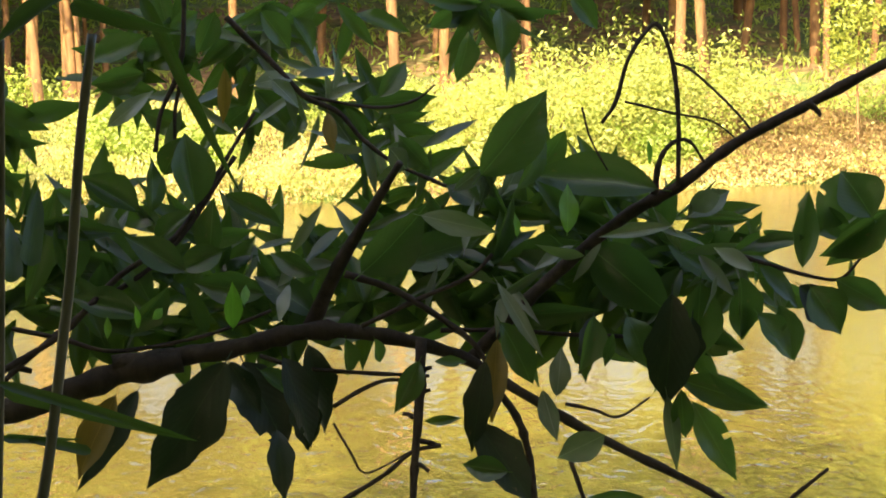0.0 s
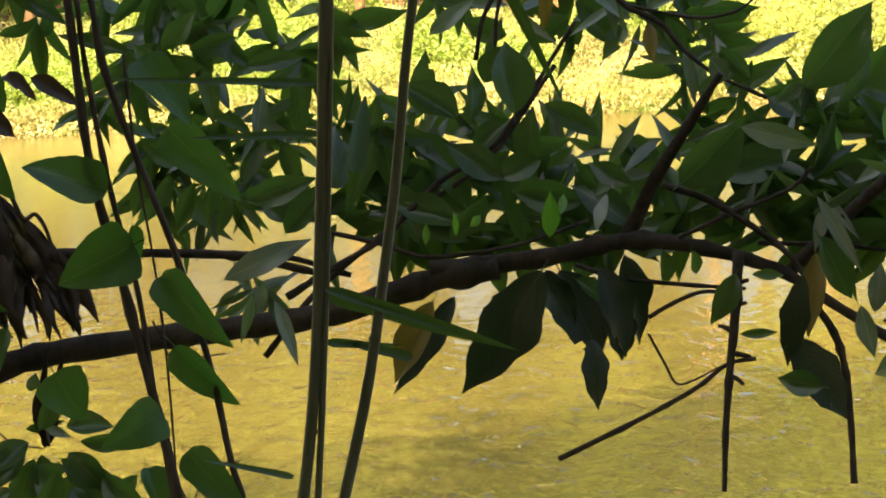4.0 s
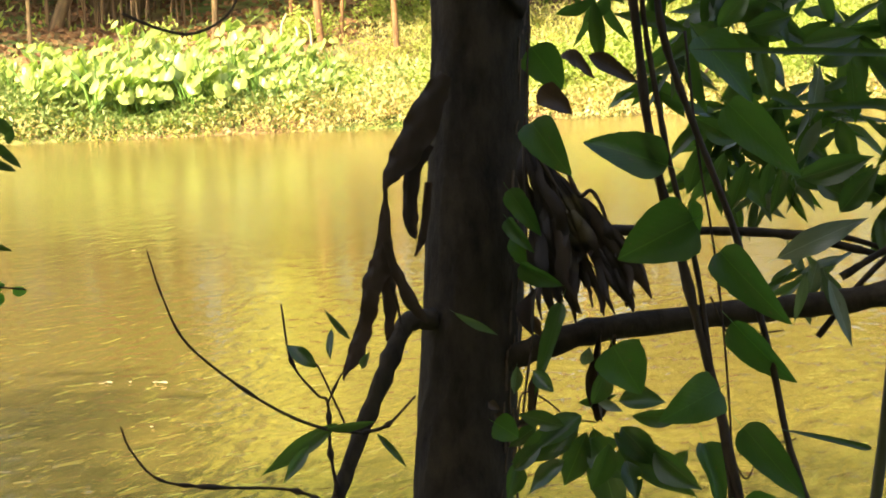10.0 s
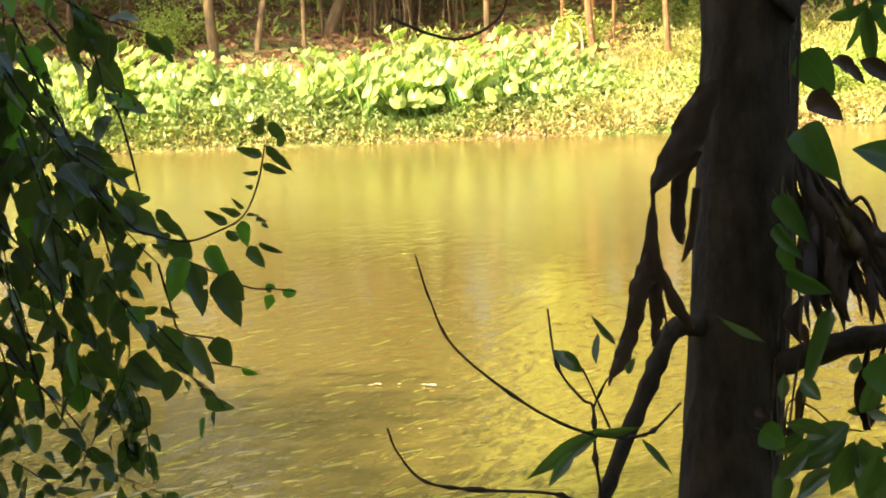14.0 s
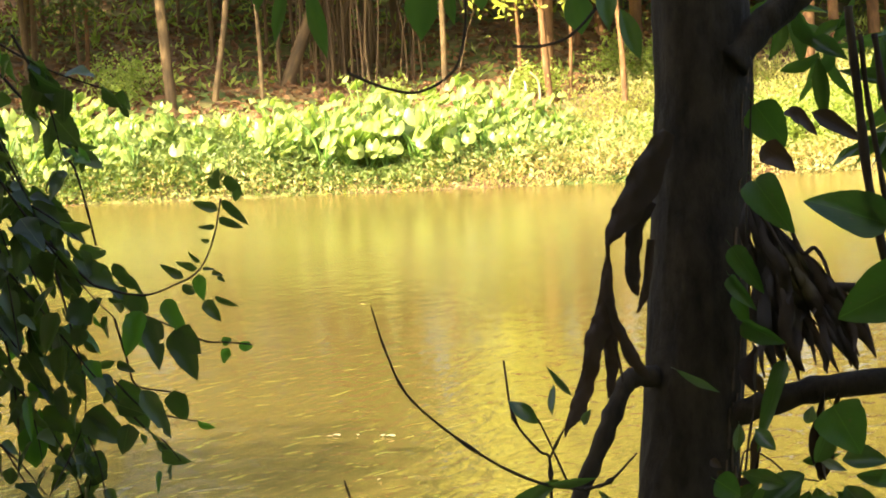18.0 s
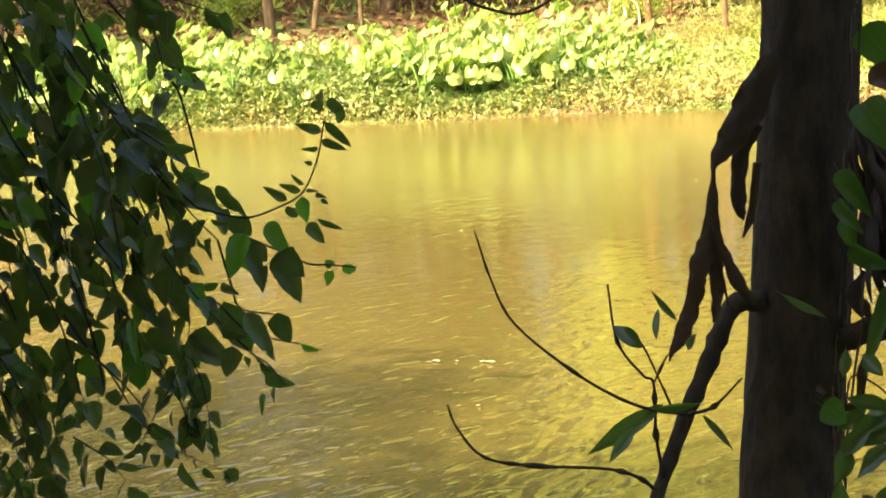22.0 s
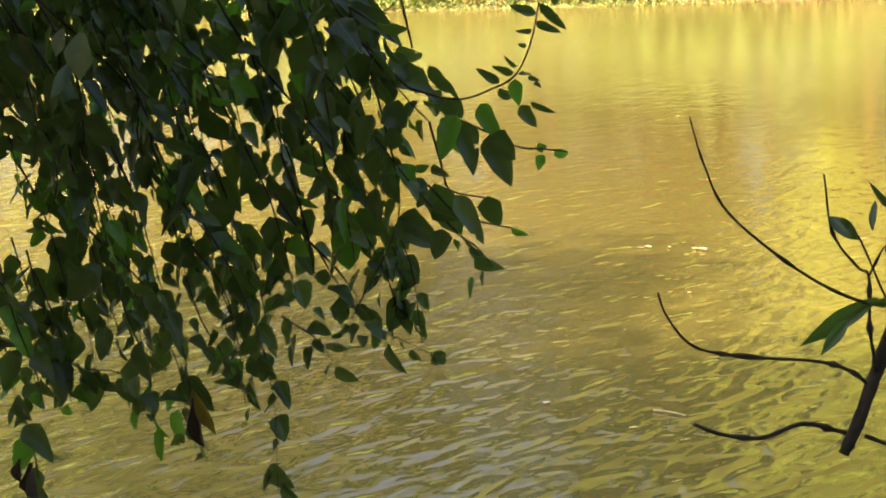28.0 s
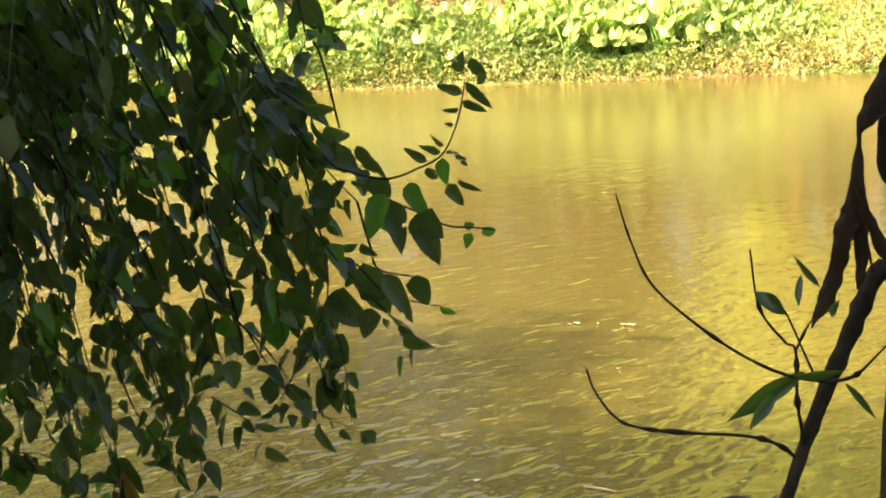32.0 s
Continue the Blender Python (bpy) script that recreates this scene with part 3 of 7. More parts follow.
def shrub(place, radius, tall, count, seed, label, material=None):
    """A bush: a few stems and a crown of small leaves gathered in clumps."""
    rng = np.random.default_rng(seed)
    r2 = random.Random(seed)
    x, y = place
    z = float(ground_height(x, y))
    t = thing("shrub", (x, y, z), label, "shrub")
    for k in range(5):
        a = r2.uniform(0, math.tau)
        top = Vector((x + math.cos(a) * radius * 0.5, y + math.sin(a) * radius * 0.5, z + tall * r2.uniform(0.5, 0.8)))
        branch(t, "stem", [Vector((x, y, z - 0.05)), Vector((x, y, z)).lerp(top, 0.5) + Vector((r2.uniform(-.1, .1), 0, 0.1)), top], 0.025, 0.008, STALK_BARK, sides=5)
    nc = 16
    cc = rng.normal(size=(nc, 3))
    cc /= np.linalg.norm(cc, axis=1)[:, None]
    cc *= rng.uniform(0.45, 1.0, (nc, 1))
    cc = cc * (radius, radius, tall * 0.5) + (x, y, z + tall * 0.52)
    pts = cc[rng.integers(0, nc, count)] + rng.normal(size=(count, 3)) * radius * 0.24
    pts[:, 2] = np.maximum(pts[:, 2], z + 0.02)
    under(new("foliage", leaf_cloud("foliage", pts, 0.2, rng.uniform(0.05, 0.12, count), material or SHRUB, 0.55, seed, sunward=0.35 if material else 0.0)), t)
    return t


def on(az, d):
    a = radians(az)
    return (-math.sin(a) * d, math.cos(a) * d)


for az, d, r, h, n in ((-4.4, 49.0, 1.5, 2.3, 6500), (-2.4, 48.6, 1.3, 1.8, 4600), (-6.0, 50.0, 1.3, 1.7, 4200), (-1.0, 49.5, 1.2, 1.4, 3400), (0.8, 49.6, 1.0, 1.1, 2400), (6.6, 48.3, 0.8, 0.8, 1500), (-9.5, 53.5, 0.8, 0.8, 1300), (11.0, 47.5, 0.9, 0.9, 1800), (15.0, 45.8, 0.9, 0.8, 1800)):
    shrub(on(az, d), r, h, n, int(az * 10) + 300, "sunlit leafy yellow-green bush on the grassy far bank", GOLD_SHRUB if -6.5 < az < 1 else None)

bank_bushes = [shrub((0, 60 + k), 0.75, 0.9, 1600, 500 + k, "low sunlit weedy bush among the grass of the far bank") for k in range(4)]
bush_rng = random.Random(9)
for k in range(84):
    az = bush_rng.uniform(-5.5, 22) if k < 72 else bush_rng.uniform(22, 42)
    x, y = on(az, 30)
    x = x / y
    hi = next(q for q in np.arange(30, 60, 0.1) if inland(x * q, q) > 0)
    y = hi + bush_rng.uniform(0.6, 8.5)
    x = x * y
    base = Vector((0, 60 + k % 4, float(ground_height(0, 60 + k % 4))))
    m = Matrix.Translation((x, y, float(ground_height(x, y)) - 0.04)) @ Matrix.Rotation(bush_rng.uniform(0, 6.3), 4, "Z") @ Matrix.Scale(bush_rng.uniform(0.35, 1.15), 4)
    if k < 4:
        bank_bushes[k].matrix_world = m
    else:
        c = copy_thing(bank_bushes[k % 4], m)
        c.matrix_basis = m
    (bank_bushes[k] if k < 4 else c)["group"] = "bushes on the far bank"
grass_field("dry_slope", "orange-brown dry grass on the steep far bank", 44000, 31, 4.2, 12.0, 0.0, 7.5, 0.4, 0.11, BROWN_GRASS, up=0.9, aspect=0.3, keep=lambda x, y, s, rng: rng.uniform(0, 1, len(x)) < 0.35 + 0.6 * np.sin(x * 0.9 + y * 0.5) ** 2)
grass_field("dry_patch", "patches of brown dry grass on the far bank", 9000, 14, -12, 10, 2.5, 9.0, 0.4, 0.15, BROWN_GRASS, keep=lambda x, y, s, rng: np.sin(x * 0.55 + 1.0) * np.sin(y * 0.6) > 0.25)

# ---- taro: large upright leaves on fleshy stalks ----
def taro_leaf_mesh(seed):
    rng = random.Random(seed)
    verts, faces = [(0, 0.10, 0)], []
    rim = []
    n = 14
    for k in range(n + 1):
        a = math.pi * (2 * k / n - 1)
        r = 0.5 * (1 - 0.45 * abs(math.cos(a / 2)) ** 6) if abs(a) < 3 else 0.18
        y = -math.cos(a + math.pi) * r
        rim.append((math.sin(a) * r * 0.78, y + 0.12 if abs(a) < 2.9 else 0.06, rng.uniform(-0.04, 0.04) - 0.10 * abs(math.sin(a))))
    mid = [(x * 0.55, (y - 0.1) * 0.55 + 0.1, z * 0.2 + 0.03) for x, y, z in rim]
    verts += mid + rim
    for k in range(n):
        faces.append((0, 1 + k, 2 + k))
        faces.append((1 + k, n + 2 + k, n + 3 + k, 2 + k))
    return mesh_of("taro_leaf", verts, faces, TARO)


TARO_LEAVES = [taro_leaf_mesh(k) for k in range(4)]


def taro_plant(seed, leaves, tall):
    rng = random.Random(seed)
    t = thing("taro_plant", (0, 0, 0), "large bright green taro leaves on upright stalks by the water", "plant", "taro along the far bank")
    for k in range(leaves):
        a = rng.uniform(0, math.tau)
        h = tall * rng.uniform(0.45, 1.0)
        out = rng.uniform(0.12, 0.42)
        top = Vector((math.cos(a) * out, math.sin(a) * out, h))
        v, f = tube_data([Vector((0, 0, -0.05)), Vector((math.cos(a) * out * 0.3, math.sin(a) * out * 0.3, h * 0.6)), top], 0.016, 0.008, 5, 3)
        stalk = under(new("stalk", mesh_of("stalk", v, f, TARO_STALK)), t)
        ob = new("leaf", TARO_LEAVES[rng.randrange(4)])
        size = rng.uniform(0.17, 0.37)
        face = rng.gauss(-1.57, 0.9)
        ob.matrix_world = Matrix.Translation(top) @ Matrix.Rotation(face - 1.57, 4, "Z") @ Matrix.Rotation(rng.uniform(-1.35, -0.45), 4, "X") @ Matrix.Scale(size, 4)
        under(ob, stalk)
    return t


taro_rng = random.Random(77)
taro_kinds = [taro_plant(k, 9 + k % 2, 0.75 + 0.12 * (k % 4)) for k in range(6)]
spots = []
while len(spots) < 195:
    x = taro_rng.uniform(-30.5, -15.6)
    top_s = 1.6 + 2.0 * min(1, max(0.1, (-14.5 - x) / 4))
    s = taro_rng.uniform(0.15 if x < -20.5 else 0.45, top_s)
    spots.append((x, s))
for k, (x, s) in enumerate(spots):
    y = float(np.interp(x, BANK_X, BANK_Y)) + s / 0.93
    z = float(ground_height(x, y))
    grow = taro_rng.uniform(0.75, 1.1) * (1.22 if -20.6 < x < -17.4 else 1.15 if x < -23.5 else 0.95) * (0.6 if x > -16.2 else 1)
    m = pose(x, y, z, 0, 0, taro_rng.uniform(-70, 70)) @ Matrix.Scale(grow, 4)
    if k < len(taro_kinds):
        taro_kinds[k].matrix_world = m
    else:
        c = copy_thing(taro_kinds[k % len(taro_kinds)], m)
        c.matrix_basis = m

# ---- far trees ----
def crown_points(rng, height, spread, count, low, clump=0.24):
    nc = 26
    cz = rng.uniform(low, height, nc)
    r = spread * np.sqrt(np.clip(1 - ((cz - (low + height) / 2) / ((height - low) / 2 + 0.3)) ** 2, 0.05, 1)) * rng.uniform(0.3, 1, nc)
    a = rng.uniform(0, math.tau, nc)
    cc = np.stack([np.cos(a) * r, np.sin(a) * r, cz], 1)
    return cc, cc[rng.integers(0, nc, count)] + rng.normal(size=(count, 3)) * (spread * clump, spread * clump, spread * clump * 0.8)


def forest_tree(seed, height, radius, spread, low, count, bark, leaf_size=0.2, label="slender forest tree with pale orange-brown bark and an airy crown", crook=0.2, leaves=None):
    rng, r2 = np.random.default_rng(seed), random.Random(seed)
    t = thing("tree", (0, 0, 0), label, "tree", "trees on the far bank")
    line = [Vector((0, 0, -0.3))]
    for k in range(1, 7):
        line.append(Vector((r2.uniform(-crook, crook) * k / 4, r2.uniform(-crook, crook) * k / 4, height * 0.9 * k / 6)))
    v, f = tube_data(line, radius * 1.12, radius * 0.35, 10, 5, 0.05, 0.1)
    trunk = under(new("trunk", mesh_of("trunk", v, f, bark)), t)
    cc, pts = crown_points(rng, height, spread, count, low, 0.19 if leaves == SUNLIT_CANOPY else 0.24)
    for c in cc[::3]:
        c = Vector(c)
        root = Vector((0, 0, max(low * 0.7, c.z - c.xy.length * 1.2)))
        k = min(5, int(root.z / (height * 0.9) * 6))
        u = root.z / (height * 0.9) * 6 - k
        root = line[k].lerp(line[k + 1], u)
        branch(trunk, "limb", [root, root.lerp(c, 0.5) + Vector((0, 0, 0.15)), c], radius * 0.28, radius * 0.08, bark, sides=5)
    under(new("crown", leaf_cloud("crown", pts, -0.2, rng.uniform(leaf_size * 0.6, leaf_size * 1.5, count), leaves or FAR_CANOPY, 0.4, seed, sunward=1.0 if leaves == SUNLIT_CANOPY else 0.0)), t)
    return t


kinds = [forest_tree(40, 15, 0.10, 3.0, 4.8, 3400, FAR_BARK, 0.36), forest_tree(41, 16, 0.085, 2.9, 5.0, 3400, FAR_BARK, 0.36), forest_tree(42, 13, 0.065, 2.8, 4.4, 3300, FAR_BARK, 0.36), forest_tree(43, 15, 0.13, 3.4, 4.6, 1900, STALK_BARK, 0.30, leaves=SHADED_CANOPY),
         forest_tree(44, 14, 0.10, 3.2, 3.4, 9500, FAR_BARK, 0.25, "slender tree with a yellow-green crown, its sunlit brightness put into the leaf colour", leaves=SUNLIT_CANOPY),
         forest_tree(45, 11.0, 0.10, 3.3, 3.9, 3400, STALK_BARK, 0.30, "spreading tree with a grey-brown trunk on the shaded slope", leaves=SHADED_CANOPY),
         forest_tree(46, 9.5, 0.065, 1.9, 5.4, 900, STALK_BARK, 0.26, "slender pole tree with a thin sparse crown", leaves=SHADED_CANOPY)]
used = set()


def plant_tree(k, az, d, grow=1.0, lean=0.0, sink=0.0):
    x, y = on(az, d)
    m = Matrix.Translation((x, y, float(ground_height(x, y)) - sink)) @ Matrix.Rotation(radians(az), 4, "Z") @ Matrix.Rotation(radians(lean), 4, "Y") @ Matrix.Scale(grow, 4)
    if k not in used:
        used.add(k)
        kinds[k].matrix_world = m
        return kinds[k]
    c = copy_thing(kinds[k], m)
    c.matrix_basis = m
    return c


plant_tree(0, 8.85, 52.2, 1.03, -4)
plant_tree(1, 7.96, 54.5, 0.72, -1)
plant_tree(2, 7.39, 57.4, 1.06, -2)
plant_tree(1, 9.53, 55.5, 0.84, 0)
plant_tree(2, 2.59, 62.3, 0.90, -1)
plant_tree(2, 2.13, 63.3, 0.83, 1)
plant_tree(0, 1.08, 65.3, 0.95, 4)
plant_tree(2, 0.06, 62.1, 1.06, 2)
plant_tree(0, -4.66, 65.9, 0.96, 3)
plant_tree(0, -5.32, 63.2, 1.17, -2)
plant_tree(0, -6.82, 63.4, 1.00, 8)
plant_tree(1, -7.69, 64.0, 1.08, 2)
plant_tree(2, -8.01, 63.8, 1.18, -3)
plant_tree(2, -8.62, 59.6, 1.18, 1)
plant_tree(0, -9.65, 62.3, 0.82, 6)
plant_tree(2, 10.75, 54.5, 0.72, -5)
plant_tree(2, 10.06, 53.8, 0.85, -14)
plant_tree(1, 9.50, 57.0, 0.55, 0)
plant_tree(0, 7.79, 60.1, 0.55, -2)
plant_tree(4, 21.98, 47.9, 0.66, -4)
plant_tree(0, 20.30, 47.7, 0.55, -2)
plant_tree(2, 21.53, 48.3, 0.55, 2)
plant_tree(1, 10.32, 54.1, 0.61, 2)
plant_tree(5, 30.45, 48.8, 0.97, -3)
plant_tree(6, 29.49, 49.2, 0.91, 8)
plant_tree(6, 28.43, 49.0, 0.65, -2)
plant_tree(5, 27.87, 51.6, 1.22, 22)
plant_tree(5, 24.33, 49.8, 0.59, 1)
plant_tree(2, 22.63, 48.8, 0.58, -1)
plant_tree(5, 33.43, 54.0, 0.64, 2)
plant_tree(6, 26.16, 53.2, 0.70, 3)
plant_tree(6, 25.83, 54.0, 0.57, -4)
plant_tree(5, 25.36, 56.8, 1.01, -3)
plant_tree(6, 26.79, 53.1, 0.55, 12)
plant_tree(6, 26.54, 53.1, 0.55, -9)
plant_tree(2, 32.26, 54.6, 0.72, 0)
plant_tree(3, 33.54, 53.6, 0.55, -3)
plant_tree(1, -9.3, 50.2, 0.30, 1, 0.1)
plant_tree(5, 36.5, 46.5, 1.0, 3)
plant_tree(5, 40.5, 45.5, 1.0, -3)
for az, d, grow in ((25.8, 80, 1.6), (35.6, 84, 1.8)):
    plant_tree(3, az, d, grow)
# Crowns in the sunlit leaf colour, placed for their reflection in the water.
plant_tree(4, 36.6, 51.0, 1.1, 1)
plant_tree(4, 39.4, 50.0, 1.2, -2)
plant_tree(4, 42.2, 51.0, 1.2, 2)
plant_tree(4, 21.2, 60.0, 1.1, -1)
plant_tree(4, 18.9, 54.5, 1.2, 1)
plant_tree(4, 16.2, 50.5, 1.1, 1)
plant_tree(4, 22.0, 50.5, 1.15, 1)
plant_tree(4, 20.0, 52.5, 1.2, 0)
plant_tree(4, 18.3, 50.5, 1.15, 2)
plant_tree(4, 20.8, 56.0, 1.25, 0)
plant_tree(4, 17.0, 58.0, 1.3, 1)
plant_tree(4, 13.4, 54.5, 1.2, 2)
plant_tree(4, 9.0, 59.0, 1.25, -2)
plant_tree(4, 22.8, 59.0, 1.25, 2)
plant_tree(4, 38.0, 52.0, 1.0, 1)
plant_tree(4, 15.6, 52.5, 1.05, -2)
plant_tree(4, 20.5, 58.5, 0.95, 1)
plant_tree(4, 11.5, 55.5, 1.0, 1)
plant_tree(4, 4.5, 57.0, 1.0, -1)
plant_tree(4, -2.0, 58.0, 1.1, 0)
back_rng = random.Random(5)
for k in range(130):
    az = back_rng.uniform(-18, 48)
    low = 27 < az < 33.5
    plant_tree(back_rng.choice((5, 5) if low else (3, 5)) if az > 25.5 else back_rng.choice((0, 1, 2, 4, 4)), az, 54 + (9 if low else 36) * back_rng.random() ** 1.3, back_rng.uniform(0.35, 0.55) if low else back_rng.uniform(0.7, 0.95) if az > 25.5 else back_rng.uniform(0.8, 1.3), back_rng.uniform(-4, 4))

thicket = thing("thicket", (*on(26.4, 53.0), float(ground_height(*on(26.4, 53.0)))), "tangle of thin bare grey-brown stems on the shaded slope", "thicket")
thicket_rng = random.Random(31)
for k in range(58):
    az, d = thicket_rng.gauss(26.5, 0.85), thicket_rng.uniform(51.0, 55.0)
    x, y = on(az, d)
    foot = Vector((x, y, float(ground_height(x, y)) - 0.1))
    tall, lean = thicket_rng.uniform(2.4, 5.0), thicket_rng.gauss(0, 0.45)
    branch(thicket, "stem", [foot, foot + Vector((lean * 0.3 + thicket_rng.uniform(-0.1, 0.1), 0, tall * 0.5)), foot + Vector((lean + thicket_rng.uniform(-0.15, 0.15), 0.1, tall))], thicket_rng.uniform(0.018, 0.040), 0.012, STALK_BARK, sides=5)
for k, (az, el, top) in enumerate(((22.9, -2.2, -1.45), (22.55, -2.2, -1.75), (22.25, -2.2, -1.55))):
    stalk_foot = P(az, el - 0.5, 45.2)
    dead_stalk = thing("dead_stalk", stalk_foot, "pale dry upright stalk standing among the taro", "stalk", "dry stalks among the taro")
    branch(dead_stalk, "stem", [P(az, el - 0.9, 45.2), P(az - 0.03, (el + top) / 2, 45.2), P(az - 0.16 * (1 - k), top, 45.2)], 0.028, 0.016, STRAW_BIT, sides=6)

# ---- near bank: shade trees behind the standing place ----
SHADE = "tall shade tree with a dense dark crown on the near bank"
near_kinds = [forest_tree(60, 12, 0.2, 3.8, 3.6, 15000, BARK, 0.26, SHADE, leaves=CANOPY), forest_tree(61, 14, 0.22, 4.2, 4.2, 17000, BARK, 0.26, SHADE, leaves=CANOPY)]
for k, (x, y, grow, turn) in enumerate(((-3.6, -3.8, 0.95, 0), (1.5, -4.6, 0.95, 60), (6.8, -3.6, 0.9, 140), (-6.3, -6.3, 0.95, 200), (-1.5, -8.5, 1.0, 20), (4.5, -9.0, 1.0, 90), (11.5, -6.5, 1.0, 300), (-5.0, -12.0, 0.8, 33), (-2.9, -1.7, 0.46, 75), (-0.4, -2.4, 0.45, 10), (-5.2, -2.0, 0.6, 280), (9.0, -13.0, 0.8, 15), (0.5, -14.5, 0.85, 77), (-11.5, -11.5, 0.65, 130), (15.5, -11.0, 0.8, 190), (-17.5, -11.0, 0.6, 250), (3.6, -1.8, 0.5, 310), (5.5, -16.0, 0.9, 45), (-9.0, -17.0, 0.8, 101), (-9.6, -1.9, 0.58, 222), (-12.0, -3.2, 0.70, 150), (-14.6, -2.4, 0.68, 310), (-17.2, -3.4, 0.66, 20), (-19.8, -2.6, 0.64, 95), (-22.4, -3.4, 0.66, 170), (-10.8, -5.4, 0.66, 240), (-16.0, -5.6, 0.62, 60), (-8.2, -4.6, 0.66, 120))):
    m = pose(x, y, float(ground_height(x, y)), 0, 0, turn) @ Matrix.Scale(grow, 4)
    if k < 2:
        near_kinds[k].matrix_world = m
        ob = near_kinds[k]
    else:
        ob = copy_thing(near_kinds[k % 2], m)
        ob.matrix_basis = m
    ob["group"] = "trees on the near bank"

# ---- the tree at the water's edge ----
tree = thing("laurel_tree", P(19.35,-18.95,3.85), "dark-barked tree with glossy leaves leaning over the river", "tree")
branch(tree, 'trunk', [P(20.26,-32.47,3.85), P(19.64,-22.52,3.85), P(19.21,-12.57,3.85), P(18.92,-9.03,3.85), P(18.70,-5.88,3.85), P(18.55,-3.36,3.85), P(18.47,-1.48,3.85), P(18.56,2.25,3.85), P(18.65,9.45,3.85)], 0.0770, 0.0730, BARK, "", 56, 0.0)
flake_rng = random.Random(8)
for k in range(44):
    up = flake_rng.uniform(-13.5, -1.0)
    core = P(float(np.interp(up, (-12.57, -9.03, -5.88, -3.36, -1.48), (19.21, 18.92, 18.70, 18.55, 18.47))), up, 3.85)
    turn = radians(flake_rng.uniform(44, 78))
    out, side = Vector((math.sin(turn), -math.cos(turn), 0)), Vector((math.cos(turn), math.sin(turn), 0))
    out, side = Matrix.Rotation(radians(18.6), 3, "Z") @ out, Matrix.Rotation(radians(18.6), 3, "Z") @ side
    tall, wide, lift = flake_rng.uniform(0.020, 0.065), flake_rng.uniform(0.0012, 0.0030), flake_rng.uniform(0.002, 0.006)
    rows = [core + out * (0.0745 + lift * q * q) + side * (flake_rng.uniform(-0.001, 0.001)) + Vector((0, 0, tall * (q - 0.5))) for q in (0, 0.33, 0.66, 1)]
    fv = [r + side * (wide * s * (0.4 + 0.6 * math.sin(1.2 + 1.6 * i / 3))) + out * (depth * 0.0016) for i, r in enumerate(rows) for s, depth in ((-1, 1), (1, 1), (1, 0), (-1, 0))]
    ff = [(4 * i + j, 4 * i + (j + 1) % 4, 4 * i + 4 + (j + 1) % 4, 4 * i + 4 + j) for i in range(3) for j in range(4)] + [(3, 2, 1, 0), (12, 13, 14, 15)]
    under(new("bark_flake", mesh_of("bark_flake", fv, ff, FLAKE, False)), tree, "" if k else "pale loose flakes of bark")
branch(tree, 'limb', [P(17.87,-1.44,3.80), P(17.16,-0.65,3.82), P(16.33,0.01,3.84), P(15.18,1.33,3.86), P(13.66,3.48,3.88)], 0.0254, 0.0186, BARK, "", 10)
bough_low = branch(tree, 'bough', [P(18.41,-9.52,3.82), P(17.77,-9.26,3.81), P(16.22,-8.82,3.80), P(13.77,-8.54,3.79), P(11.59,-8.34,3.78), P(9.54,-8.08,3.77), P(7.25,-7.41,3.76), P(5.74,-7.16,3.75)], 0.0200, 0.0172, BARK, "", 12)
bough_main = branch(tree, 'bough', [P(7.30,-7.19,3.76), P(6.02,-7.09,3.76), P(4.49,-6.91,3.75), P(2.95,-6.60,3.74), P(1.42,-6.71,3.74), P(-0.48,-7.24,3.73), P(-1.74,-8.01,3.72), P(-3.62,-9.14,3.72), P(-5.72,-10.19,3.71), P(-7.36,-11.15,3.70)], 0.0162, 0.0042, BARK, "", 10)
branch(tree, 'bough', [P(2.90,-6.64,3.78), P(2.15,-5.15,3.74), P(1.28,-3.78,3.69), P(0.70,-2.88,3.65)], 0.0126, 0.0050, TWIG, "", 9)
bough_upper = branch(tree, 'bough', [P(-0.72,-7.39,3.74), P(-1.90,-6.21,3.72), P(-2.95,-5.28,3.71), P(-4.37,-4.18,3.69), P(-5.52,-3.57,3.67), P(-6.79,-2.65,3.66), P(-8.55,-1.75,3.64), P(-10.14,-0.94,3.62), P(-11.52,-0.33,3.60)], 0.0108, 0.0062, TWIG, "", 9)
branch(bough_upper, 'twig', [P(-8.43,-1.77,3.62), P(-8.65,-1.98,3.62), P(-8.69,-2.10,3.62)], 0.0056, 0.0016)
branch(bough_upper, 'twig', [P(-5.52,-3.57,3.66), P(-5.55,-1.93,3.66), P(-5.45,-0.80,3.66), P(-5.15,0.03,3.66), P(-4.83,-0.15,3.66), P(-4.44,-0.77,3.66), P(-4.17,-1.64,3.66), P(-3.84,-2.12,3.66)], 0.0036, 0.0028)
branch(bough_upper, 'twig', [P(-5.48,-0.82,3.66), P(-5.88,-1.00,3.66), P(-6.68,-1.77,3.66), P(-7.19,-2.37,3.66)], 0.0024, 0.0016)
branch(bough_upper, 'twig', [P(-4.36,-1.65,3.66), P(-5.42,-1.93,3.66), P(-6.30,-2.14,3.66), P(-6.89,-2.59,3.66)], 0.0020, 0.0012)
branch(bough_upper, 'twig', [P(-4.98,-3.75,3.66), P(-5.12,-2.99,3.66), P(-5.41,-2.60,3.66), P(-5.79,-2.57,3.66), P(-6.11,-3.04,3.66)], 0.0049, 0.0020)
branch(bough_upper, 'twig', [P(-3.41,-1.75,3.66), P(-3.58,-2.45,3.66), P(-3.95,-3.18,3.66)], 0.0020, 0.0012)
